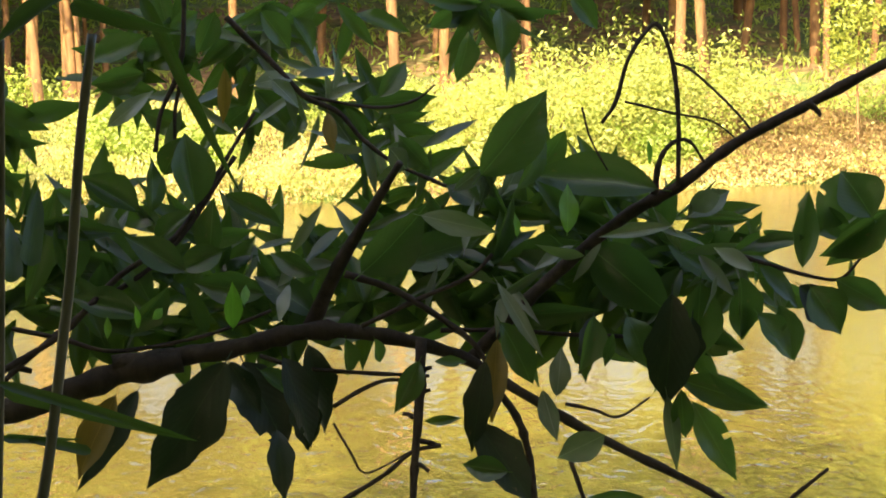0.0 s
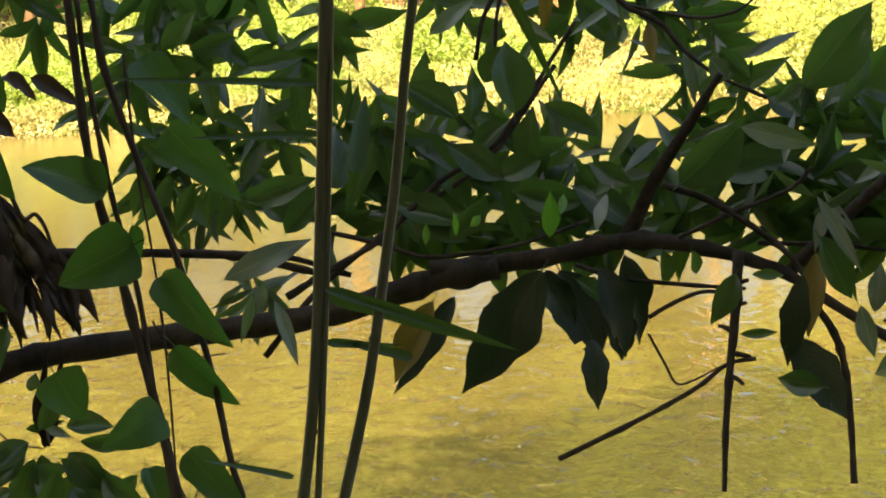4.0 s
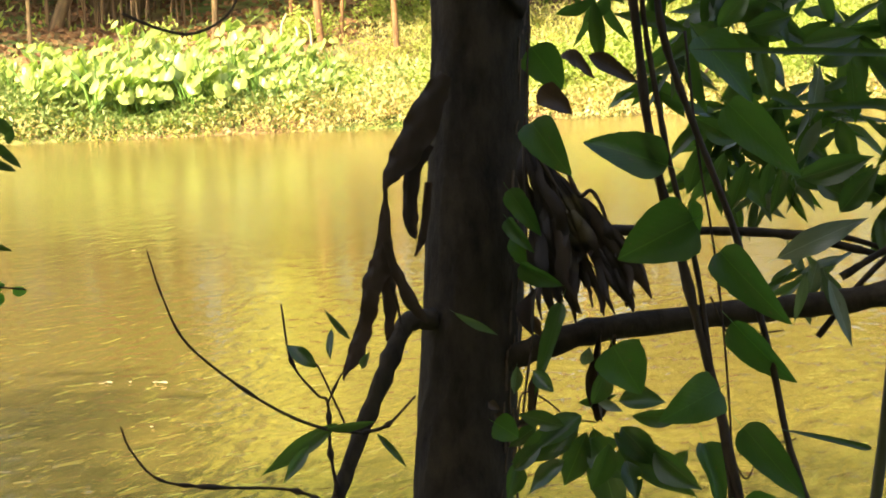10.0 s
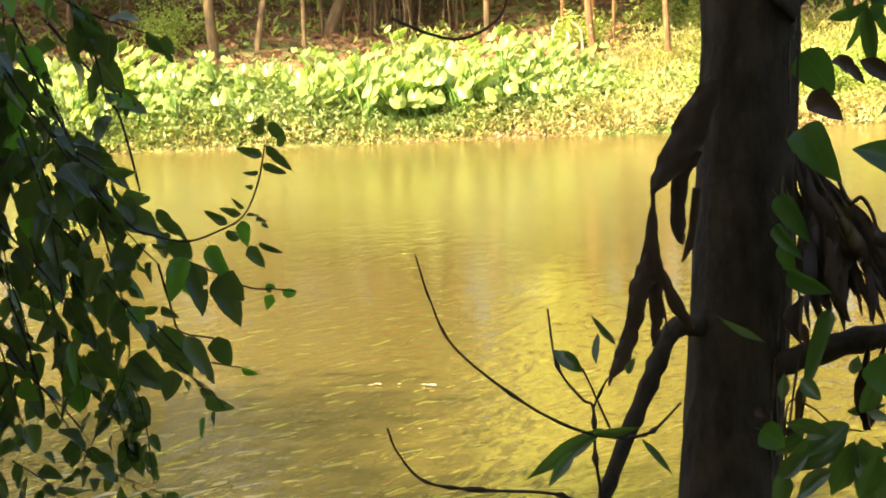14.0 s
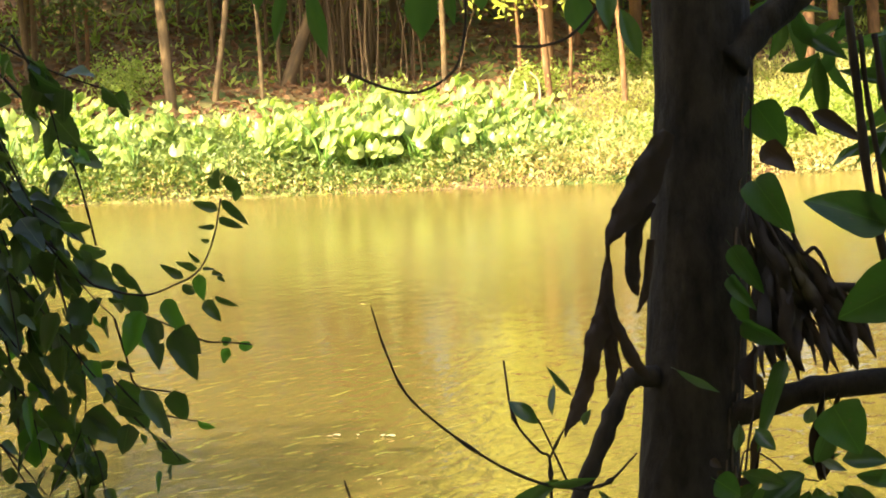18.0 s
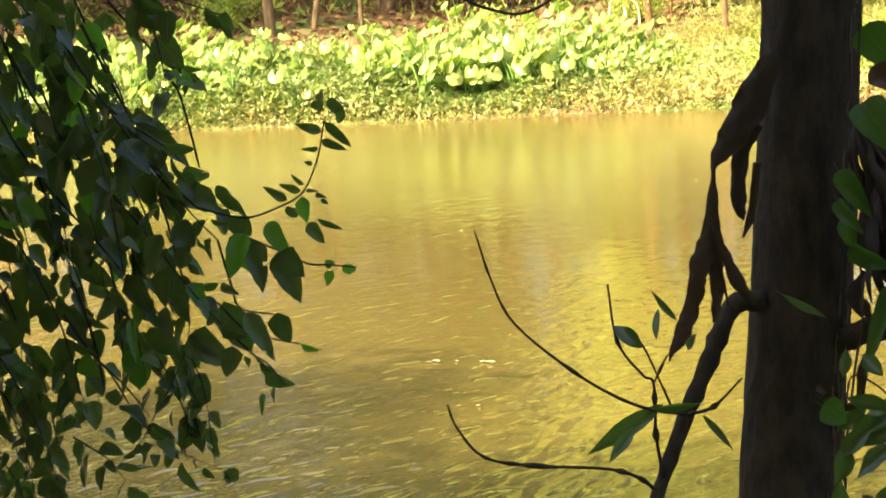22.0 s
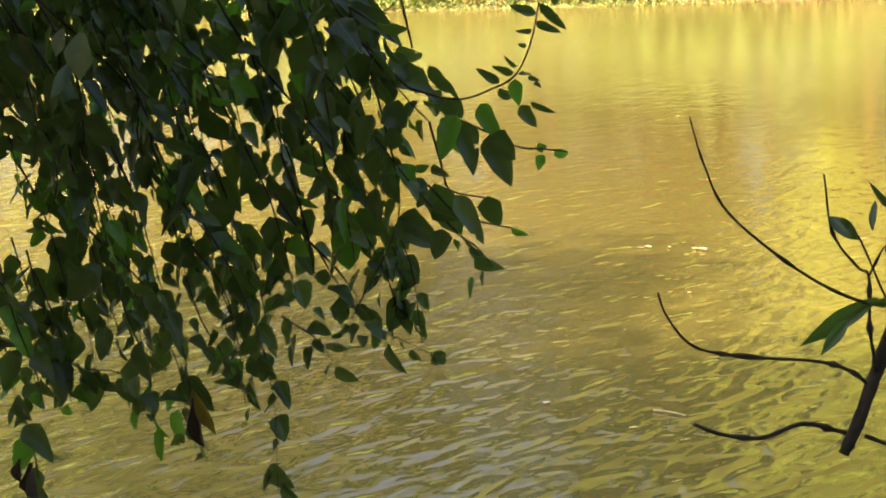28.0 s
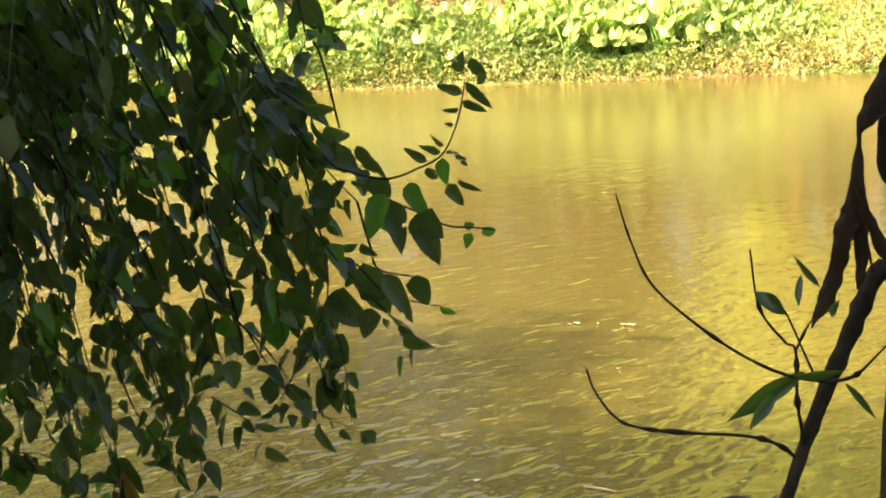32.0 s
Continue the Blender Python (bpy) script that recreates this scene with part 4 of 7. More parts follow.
branch(bough_main, 'twig', [P(10.55,-7.70,3.70), P(9.78,-7.24,3.70), P(8.38,-6.43,3.70), P(7.08,-5.23,3.70), P(5.92,-4.51,3.70), P(5.13,-3.53,3.70), P(4.46,-2.48,3.70), P(3.93,-1.67,3.70)], 0.0057, 0.0029)
branch(bough_main, 'twig', [P(9.49,-6.28,3.70), P(8.38,-6.56,3.70), P(7.27,-6.88,3.70), P(5.62,-6.70,3.70), P(4.73,-6.48,3.70), P(3.70,-6.11,3.70)], 0.0037, 0.0025)
branch(bough_main, 'twig', [P(2.02,-5.34,3.70), P(1.01,-5.69,3.70), P(0.14,-6.22,3.70), P(-0.74,-6.88,3.70), P(-1.11,-7.39,3.70)], 0.0057, 0.0037)
branch(bough_main, 'twig', [P(1.68,-6.53,3.70), P(0.38,-5.96,3.70), P(-0.78,-5.48,3.70), P(-1.32,-4.99,3.70)], 0.0037, 0.0029)
branch(bough_main, 'twig', [P(0.34,-6.85,3.68), P(0.43,-8.37,3.68), P(0.54,-9.37,3.68), P(0.64,-10.63,3.68), P(0.70,-12.2,3.68)], 0.0085, 0.0038)
branch(bough_main, 'twig', [P(0.42,-8.11,3.68), P(0.29,-8.03,3.68), P(0.16,-7.99,3.68)], 0.0042, 0.0026)
branch(bough_main, 'twig', [P(0.5,-9.12,3.68), P(0.23,-9.17,3.68), P(-0.04,-9.26,3.68)], 0.0042, 0.0026)
branch(bough_main, 'twig', [P(0.37,-7.61,3.68), P(0.23,-7.52,3.68), P(0.11,-7.49,3.68)], 0.0042, 0.0026)
branch(bough_main, 'twig', [P(0.55,-9.62,3.68), P(0.39,-9.7,3.68), P(0.24,-9.82,3.68)], 0.0042, 0.0026)
branch(bough_main, 'twig', [P(0.55,-8.61,3.68), P(0.68,-8.53,3.68), P(0.81,-8.51,3.68)], 0.0042, 0.0026)
branch(bough_main, 'twig', [P(4.45,-11.46,3.68), P(2.44,-10.51,3.68), P(1.26,-9.86,3.68), P(0.61,-9.37,3.68), P(-0.04,-9.24,3.68)], 0.0041, 0.0029)
branch(bough_main, 'twig', [P(-1.35,-8.03,3.66), P(-1.78,-8.67,3.66), P(-2.02,-9.44,3.66), P(-2.15,-10.70,3.66), P(-2.22,-12.0,3.66)], 0.0061, 0.0045)
branch(bough_main, 'twig', [P(2.38,-8.68,3.68), P(2.02,-9.33,3.68), P(1.77,-9.78,3.68), P(1.39,-9.73,3.68), P(0.67,-9.37,3.68)], 0.0020, 0.0012)
branch(bough_main, 'twig', [P(-2.88,-8.38,3.66), P(-3.51,-8.52,3.66), P(-4.08,-8.69,3.66), P(-4.79,-8.27,3.66)], 0.0028, 0.0016)
branch(bough_main, 'twig', [P(-2.97,-9.64,3.66), P(-3.27,-10.59,3.66), P(-3.5,-11.8,3.66)], 0.0030, 0.0034)
branch(bough_main, 'twig', [P(-7.78,-10.64,3.70), P(-8.42,-10.14,3.70), P(-8.75,-9.89,3.70)], 0.0033, 0.0025)
branch(bough_main, 'twig', [P(3.99,-7.11,3.70), P(3.11,-7.40,3.70), P(1.71,-7.57,3.70), P(0.18,-7.68,3.70)], 0.0037, 0.0025)
branch(bough_main, 'twig', [P(2.37,-8.31,3.70), P(1.72,-7.95,3.70), P(1.07,-7.74,3.70), P(0.37,-7.86,3.70)], 0.0033, 0.0025)
branch(bough_main, 'twig', [P(-0.10,-6.67,3.75), P(-1.63,-6.71,3.75), P(-2.91,-6.83,3.75), P(-4.30,-6.90,3.75)], 0.0037, 0.0029)
branch(bough_main, 'twig', [P(5.39,1.63,3.80), P(5.45,0.13,3.80), P(5.60,-0.74,3.80), P(6.01,-1.61,3.80), P(6.17,-2.49,3.80)], 0.0038, 0.0034)
branch(bough_main, 'twig', [P(5.57,-1.00,3.80), P(5.70,-1.62,3.80), P(5.73,-2.40,3.80)], 0.0034, 0.0025)
branch(bough_main, 'twig', [P(4.49,0.48,3.75), P(3.52,-0.55,3.75), P(2.79,-1.33,3.75), P(2.04,-1.73,3.75), P(1.55,-2.31,3.75), P(0.81,-2.90,3.75), P(-0.32,-3.44,3.75)], 0.0050, 0.0025)
branch(bough_main, 'twig', [P(2.79,-1.33,3.75), P(1.28,-1.63,3.75), P(0.39,-1.52,3.75), P(-0.13,-1.16,3.75)], 0.0029, 0.0017)
branch(bough_main, 'twig', [P(-6.37,-4.98,3.70), P(-7.37,-5.31,3.70), P(-8.49,-5.64,3.70), P(-9.11,-5.67,3.70), P(-9.61,-5.15,3.70), P(-10.09,-4.78,3.70)], 0.0037, 0.0016)
branch(bough_low, 'twig', [P(14.09,-6.62,3.90), P(12.23,-6.67,3.90), P(10.59,-6.79,3.90), P(9.09,-7.24,3.90)], 0.0052, 0.0043)
branch(bough_low, 'twig', [P(16.68,-6.52,3.85), P(15.53,-6.55,3.85), P(13.87,-6.60,3.85), P(11.96,-6.70,3.85), P(10.94,-6.89,3.85), P(9.79,-7.19,3.85)], 0.0085, 0.0051)
branch(bough_low, 'twig', [P(11.08,-9.02,3.80), P(9.79,-7.51,3.80), P(7.88,-6.00,3.80), P(6.00,-4.75,3.80), P(4.40,-2.63,3.80)], 0.0050, 0.0038)
leaf(tree, P(-1.10,-3.23,3.63), P(-2.76,-1.36,3.65), 0.080, 'laurel', 8)
leaf(tree, P(-1.91,-3.55,3.66), P(-2.70,-2.34,3.70), 0.034, 'laurel', 30)
leaf(tree, P(-5.07,-3.62,3.65), P(-2.05,-3.11,3.68), 0.073, 'laurel', 20)
leaf(tree, P(-9.82,-4.34,3.51), P(-9.16,-3.26,3.51), 0.071, 'laurel', 0)
leaf(tree, P(-8.01,-4.81,3.63), P(-8.42,-3.73,3.67), 0.037, 'laurel', 27)
leaf(tree, P(-9.25,-4.77,3.60), P(-8.67,-4.03,3.58), 0.032, 'laurel', -23)
leaf(tree, P(-6.75,-5.01,3.62), P(-8.14,-4.65,3.59), 0.034, 'laurel', 3)
leaf(tree, P(-10.19,-4.16,3.56), P(-8.63,-5.29,3.59), 0.059, 'laurel', -17)
leaf(tree, P(-9.00,-5.70,3.54), P(-10.16,-6.38,3.56), 0.045, 'laurel', 16)
leaf(tree, P(-8.43,-5.86,3.53), P(-9.13,-6.92,3.54), 0.061, 'laurel', 5)
leaf(tree, P(-7.24,-6.43,3.50), P(-8.03,-7.47,3.53), 0.047, 'laurel', -22)
leaf(tree, P(-6.87,-5.61,3.55), P(-6.94,-7.09,3.59), 0.049, 'laurel', -17)
leaf(tree, P(-5.50,-8.11,3.58), P(-5.56,-9.27,3.62), 0.033, 'laurel', 22)
leaf(tree, P(-5.43,-7.88,3.63), P(-7.47,-8.54,3.65), 0.047, 'laurel', 0)
leaf(tree, P(-6.14,-7.72,3.56), P(-7.47,-8.56,3.60), 0.027, 'laurel', 40)
leaf(tree, P(-5.74,-8.37,3.72), P(-6.72,-10.16,3.75), 0.048, 'laurel', 11)
leaf(tree, P(-4.32,-6.45,3.59), P(-4.83,-7.62,3.58), 0.049, 'laurel', -12)
leaf(tree, P(-3.57,-6.44,3.54), P(-3.28,-7.72,3.53), 0.047, 'laurel', -21)
leaf(tree, P(-4.00,-6.82,3.52), P(-3.79,-7.60,3.54), 0.016, 'laurel', 6)
leaf(tree, P(-1.46,-6.51,3.58), P(-2.25,-7.95,3.61), 0.049, 'laurel', -10)
leaf(tree, P(-1.56,-9.87,3.58), P(-0.48,-9.68,3.59), 0.037, 'laurel', -1)
leaf(tree, P(-4.69,-10.54,3.53), P(-3.28,-10.47,3.57), 0.020, 'laurel', 12)
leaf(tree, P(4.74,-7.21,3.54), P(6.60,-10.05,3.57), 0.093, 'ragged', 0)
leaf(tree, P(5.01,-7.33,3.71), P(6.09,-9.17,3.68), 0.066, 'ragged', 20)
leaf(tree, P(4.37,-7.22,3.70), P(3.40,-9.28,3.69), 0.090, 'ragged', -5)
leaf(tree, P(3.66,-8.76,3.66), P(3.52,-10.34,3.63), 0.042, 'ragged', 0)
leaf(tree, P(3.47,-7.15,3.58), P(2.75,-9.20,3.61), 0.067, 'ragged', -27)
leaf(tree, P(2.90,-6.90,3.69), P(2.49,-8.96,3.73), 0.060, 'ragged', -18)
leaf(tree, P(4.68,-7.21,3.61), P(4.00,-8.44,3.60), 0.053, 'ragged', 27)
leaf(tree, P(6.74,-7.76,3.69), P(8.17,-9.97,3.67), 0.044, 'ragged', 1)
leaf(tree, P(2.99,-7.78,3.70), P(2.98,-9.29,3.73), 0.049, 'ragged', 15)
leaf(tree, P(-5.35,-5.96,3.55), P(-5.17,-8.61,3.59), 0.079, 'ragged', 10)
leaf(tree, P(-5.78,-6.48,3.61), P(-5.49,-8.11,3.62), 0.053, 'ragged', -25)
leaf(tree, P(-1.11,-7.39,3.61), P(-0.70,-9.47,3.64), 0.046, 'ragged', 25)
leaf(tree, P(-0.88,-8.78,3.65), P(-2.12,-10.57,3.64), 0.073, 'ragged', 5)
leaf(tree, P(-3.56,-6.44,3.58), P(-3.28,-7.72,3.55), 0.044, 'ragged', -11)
leaf(tree, P(2.04,-6.80,3.68), P(1.99,-7.71,3.72), 0.031, 'laurel', -21)
leaf(tree, P(1.39,-6.82,3.55), P(1.29,-7.35,3.59), 0.020, 'laurel', -20)
leaf(tree, P(0.39,-7.35,3.62), P(0.96,-8.50,3.61), 0.038, 'laurel', 2)
leaf(tree, P(0.31,-8.69,3.71), P(-0.54,-8.65,3.71), 0.015, 'laurel', 6)
leaf(tree, P(0.03,-7.36,3.55), P(-0.73,-7.38,3.59), 0.016, 'laurel', -5)
leaf(tree, P(4.00,-7.43,3.64), P(3.25,-8.02,3.67), 0.032, 'laurel', -28)
leaf(tree, P(5.32,-3.71,3.65), P(5.48,-2.03,3.67), 0.063, 'laurel', 5)
leaf(tree, P(6.30,-3.81,3.75), P(6.17,-2.51,3.77), 0.040, 'laurel', 27)
leaf(tree, P(5.03,-4.86,3.71), P(4.93,-3.54,3.69), 0.043, 'laurel', -24)
leaf(tree, P(6.59,-3.80,3.68), P(7.83,-2.91,3.68), 0.051, 'laurel', 21)
leaf(tree, P(7.79,-4.13,3.79), P(8.41,-3.14,3.83), 0.035, 'laurel', 30)
leaf(tree, P(8.91,-4.05,3.72), P(6.98,-4.25,3.74), 0.036, 'laurel', -3)
leaf(tree, P(4.65,-3.48,3.68), P(3.32,-4.25,3.68), 0.039, 'laurel', -1)
leaf(tree, P(2.66,-5.32,3.70), P(3.68,-4.82,3.74), 0.034, 'laurel', -21)
leaf(tree, P(2.01,-4.77,3.75), P(2.67,-5.58,3.75), 0.037, 'laurel', 28)
leaf(tree, P(1.64,-5.35,3.69), P(0.01,-3.92,3.67), 0.082, 'laurel', 20)
leaf(tree, P(0.88,-5.19,3.78), P(-1.11,-4.58,3.81), 0.060, 'laurel', -14)
leaf(tree, P(-1.41,-5.27,3.78), P(-3.52,-4.77,3.80), 0.052, 'laurel', -8)
leaf(tree, P(-2.93,-5.73,3.76), P(-1.62,-4.85,3.78), 0.043, 'laurel', 12)
leaf(tree, P(-3.40,-4.79,3.70), P(-5.39,-6.50,3.71), 0.082, 'laurel', 10)
leaf(tree, P(-5.24,-4.83,3.72), P(-6.63,-5.76,3.74), 0.051, 'laurel', -13)
leaf(tree, P(-5.98,-5.72,3.68), P(-5.82,-7.51,3.72), 0.068, 'laurel', 11)
leaf(tree, P(-1.64,-6.39,3.74), P(-3.75,-6.29,3.71), 0.036, 'laurel', 9)
leaf(tree, P(5.57,-5.16,3.67), P(6.92,-4.35,3.69), 0.049, 'laurel', 3)
leaf(tree, P(3.82,-5.73,3.78), P(5.46,-5.42,3.80), 0.050, 'laurel', -2)
leaf(tree, P(6.61,-6.13,3.69), P(8.22,-5.56,3.70), 0.049, 'laurel', 18)
leaf(tree, P(7.51,-6.59,3.79), P(8.08,-5.06,3.78), 0.050, 'laurel', 14)
leaf(tree, P(2.69,-6.27,3.79), P(4.06,-5.21,3.81), 0.054, 'laurel', 21)
leaf(tree, P(1.53,-1.27,3.94), P(1.60,-0.25,3.95), 0.028, 'laurel', 29)
leaf(tree, P(1.15,-1.40,3.78), P(0.47,-0.61,3.81), 0.034, 'laurel', 2)
leaf(tree, P(1.53,-1.52,3.85), P(-0.22,-1.48,3.87), 0.037, 'laurel', 26)
leaf(tree, P(0.92,-2.17,3.90), P(-0.37,-2.41,3.88), 0.038, 'laurel', 13)
leaf(tree, P(1.92,-1.61,3.87), P(1.41,-2.53,3.88), 0.031, 'laurel', 17)
leaf(tree, P(3.92,-1.17,3.88), P(3.05,-2.23,3.90), 0.050, 'laurel', -5)
leaf(tree, P(2.81,-1.71,3.90), P(3.34,-2.55,3.87), 0.029, 'laurel', 8)
leaf(tree, P(5.46,-1.94,3.84), P(6.45,-1.60,3.85), 0.041, 'laurel', -20)
leaf(tree, P(6.36,-0.72,3.89), P(7.58,-0.96,3.90), 0.045, 'laurel', -17)
leaf(tree, P(7.47,-0.44,3.84), P(6.32,0.18,3.83), 0.044, 'laurel', -27)
leaf(tree, P(-0.92,0.02,3.78), P(-0.70,-1.14,3.77), 0.040, 'laurel', -27)
leaf(tree, P(-1.63,0.50,3.79), P(-1.72,-0.67,3.76), 0.049, 'laurel', -19)
leaf(tree, P(-3.21,0.77,3.83), P(-3.84,-0.03,3.84), 0.036, 'laurel', -2)
leaf(tree, P(4.06,-1.54,3.80), P(4.84,-2.15,3.83), 0.037, 'laurel', 5)
leaf(tree, P(2.99,0.44,3.83), P(2.51,-0.33,3.82), 0.037, 'laurel', -30)
leaf(tree, P(3.73,0.59,3.77), P(3.01,-0.31,3.80), 0.042, 'laurel', -5)
leaf(tree, P(4.74,0.61,3.76), P(5.15,-0.38,3.77), 0.037, 'laurel', -8)
leaf(tree, P(2.48,0.68,3.86), P(3.24,0.32,3.85), 0.034, 'laurel', -24)
leaf(tree, P(5.77,0.14,3.94), P(5.12,0.62,3.97), 0.035, 'laurel', 5)
leaf(tree, P(7.18,-1.07,3.91), P(5.94,-1.24,3.93), 0.035, 'laurel', -5)
leaf(tree, P(-0.55,0.47,3.78), P(-0.04,0.10,3.79), 0.028, 'laurel', -8)
leaf(tree, P(-3.00,-2.25,3.94), P(-2.21,-3.50,3.98), 0.044, 'laurel', 4)
leaf(tree, P(-1.07,-3.84,3.82), P(-0.31,-3.44,3.85), 0.042, 'laurel', 7)
leaf(tree, P(0.05,-3.05,3.77), P(0.79,-2.27,3.78), 0.040, 'laurel', -30)
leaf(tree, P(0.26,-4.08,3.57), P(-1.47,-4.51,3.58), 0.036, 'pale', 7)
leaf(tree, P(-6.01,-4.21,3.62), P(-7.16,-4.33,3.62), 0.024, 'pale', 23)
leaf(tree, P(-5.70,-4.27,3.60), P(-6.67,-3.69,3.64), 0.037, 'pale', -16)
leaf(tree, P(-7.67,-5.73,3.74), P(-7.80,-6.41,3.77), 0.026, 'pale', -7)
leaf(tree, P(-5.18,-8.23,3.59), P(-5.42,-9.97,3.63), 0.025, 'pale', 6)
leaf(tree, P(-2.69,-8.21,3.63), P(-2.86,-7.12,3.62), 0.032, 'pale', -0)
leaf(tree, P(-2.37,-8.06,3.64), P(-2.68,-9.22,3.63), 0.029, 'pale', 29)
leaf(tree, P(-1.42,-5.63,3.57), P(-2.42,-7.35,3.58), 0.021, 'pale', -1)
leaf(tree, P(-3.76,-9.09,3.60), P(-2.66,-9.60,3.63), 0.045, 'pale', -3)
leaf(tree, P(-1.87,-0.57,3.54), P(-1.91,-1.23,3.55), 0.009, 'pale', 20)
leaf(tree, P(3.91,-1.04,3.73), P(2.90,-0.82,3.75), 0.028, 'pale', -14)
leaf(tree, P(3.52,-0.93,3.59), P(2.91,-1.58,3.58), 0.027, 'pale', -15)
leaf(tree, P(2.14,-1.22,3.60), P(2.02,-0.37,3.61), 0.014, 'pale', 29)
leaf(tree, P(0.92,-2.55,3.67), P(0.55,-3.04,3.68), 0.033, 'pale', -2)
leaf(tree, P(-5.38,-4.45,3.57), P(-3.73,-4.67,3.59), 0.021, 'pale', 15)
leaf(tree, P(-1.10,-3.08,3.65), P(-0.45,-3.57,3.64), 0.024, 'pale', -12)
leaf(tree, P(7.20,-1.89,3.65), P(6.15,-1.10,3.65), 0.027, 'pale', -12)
# Bright leaves, the first one lit from behind, with that light in its colour.
leaf(tree, P(-3.02,-4.55,3.57), P(-3.08,-3.41,3.60), 0.030, 'young', 0)
leaf(tree, P(4.57,-6.48,3.62), P(4.53,-5.45,3.59), 0.027, 'young', 0)
leaf(tree, P(4.30,-5.96,3.59), P(4.23,-5.48,3.63), 0.013, 'young', -15)
leaf(tree, P(6.68,-6.40,3.61), P(6.72,-5.87,3.58), 0.011, 'young', 23)
leaf(tree, P(6.36,-6.20,3.59), P(6.12,-5.96,3.60), 0.014, 'young', 17)
leaf(tree, P(7.38,-6.60,3.63), P(7.36,-6.10,3.63), 0.011, 'young', 12)
leaf(tree, P(-1.89,-4.62,3.58), P(-1.87,-4.05,3.58), 0.013, 'young', 25)
leaf(tree, P(-4.90,-3.05,3.54), P(-4.89,-2.48,3.53), 0.011, 'young', 21)
leaf(tree, P(7.24,-7.86,3.57), P(8.25,-9.72,3.60), 0.049, 'old', 20)
leaf(tree, P(-1.38,-6.89,3.65), P(-1.20,-8.81,3.64), 0.037, 'old', 12)
leaf(tree, P(2.29,-1.72,3.74), P(2.19,-2.64,3.72), 0.022, 'old', 17)
leaf(tree, P(4.55,-0.65,3.67), P(4.63,-1.93,3.68), 0.021, 'old', -1)
leaf(tree, P(11.33,-2.51,3.73), P(9.95,-2.29,3.74), 0.033, 'laurel', -10)
leaf(tree, P(13.21,-2.83,3.72), P(13.79,-1.94,3.70), 0.041, 'laurel', 19)
leaf(tree, P(12.57,-2.10,3.86), P(11.44,-1.88,3.88), 0.038, 'laurel', 19)
leaf(tree, P(12.30,-1.48,3.85), P(13.13,-0.59,3.88), 0.043, 'laurel', -28)
leaf(tree, P(11.43,-5.40,3.84), P(9.91,-5.19,3.82), 0.053, 'laurel', 30)
leaf(tree, P(10.44,-6.06,3.75), P(9.78,-5.20,3.76), 0.041, 'laurel', 21)
leaf(tree, P(12.20,-6.13,3.84), P(13.04,-5.09,3.82), 0.034, 'laurel', 27)
leaf(tree, P(12.78,-4.60,3.89), P(13.75,-4.07,3.87), 0.038, 'laurel', -12)
leaf(tree, P(13.18,-2.09,3.78), P(12.41,-1.23,3.77), 0.034, 'laurel', 7)
leaf(tree, P(11.43,-5.49,3.65), P(9.80,-5.04,3.63), 0.042, 'laurel', 7)
leaf(tree, P(10.55,-6.26,3.66), P(9.68,-5.25,3.63), 0.037, 'laurel', -7)
leaf(tree, P(13.59,-4.68,3.79), P(13.96,-5.84,3.83), 0.029, 'laurel', 5)
leaf(tree, P(13.08,-4.87,3.73), P(13.61,-5.94,3.72), 0.028, 'laurel', -22)
leaf(tree, P(12.57,-5.07,3.74), P(12.97,-6.21,3.78), 0.028, 'laurel', 6)
leaf(tree, P(12.07,-5.08,3.66), P(12.27,-5.96,3.68), 0.021, 'laurel', -8)
leaf(tree, P(11.81,-5.21,3.77), P(12.08,-6.34,3.78), 0.025, 'laurel', -21)
leaf(tree, P(11.56,-5.34,3.76), P(10.93,-5.72,3.77), 0.025, 'laurel', 25)
leaf(tree, P(11.05,-5.59,3.76), P(10.29,-5.98,3.74), 0.033, 'laurel', -14)
leaf(tree, P(9.15,-5.74,3.75), P(8.26,-2.97,3.73), 0.042, 'laurel', 15)
leaf(tree, P(8.38,-3.85,3.72), P(8.01,-5.49,3.74), 0.058, 'laurel', -16)
leaf(tree, P(7.38,-4.11,3.79), P(6.25,-5.88,3.80), 0.052, 'laurel', -19)
leaf(tree, P(6.00,-2.99,3.78), P(5.51,-2.12,3.76), 0.039, 'laurel', -25)
leaf(tree, P(6.25,-4.49,3.76), P(5.38,-3.75,3.75), 0.037, 'laurel', -23)
leaf(tree, P(7.75,-2.98,3.74), P(6.75,-3.74,3.73), 0.038, 'laurel', 23)
leaf(tree, P(8.38,-3.22,3.65), P(7.75,-3.60,3.67), 0.028, 'laurel', 18)
leaf(tree, P(6.00,-5.50,3.68), P(6.87,-6.51,3.71), 0.041, 'laurel', -27)
leaf(tree, P(4.75,-4.75,3.69), P(5.87,-5.12,3.67), 0.041, 'laurel', 11)
leaf(tree, P(11.03,-2.94,3.78), P(10.01,-2.45,3.81), 0.034, 'laurel', 28)
leaf(tree, P(12.29,-2.55,3.77), P(12.05,-3.81,3.77), 0.033, 'laurel', -22)
leaf(tree, P(10.27,-2.95,3.71), P(10.15,-4.34,3.73), 0.031, 'laurel', -16)
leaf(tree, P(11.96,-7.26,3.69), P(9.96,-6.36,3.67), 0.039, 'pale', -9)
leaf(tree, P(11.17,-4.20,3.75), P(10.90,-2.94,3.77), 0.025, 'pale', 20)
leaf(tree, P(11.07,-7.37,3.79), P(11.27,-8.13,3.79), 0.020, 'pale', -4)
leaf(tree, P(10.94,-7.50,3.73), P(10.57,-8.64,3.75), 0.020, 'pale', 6)
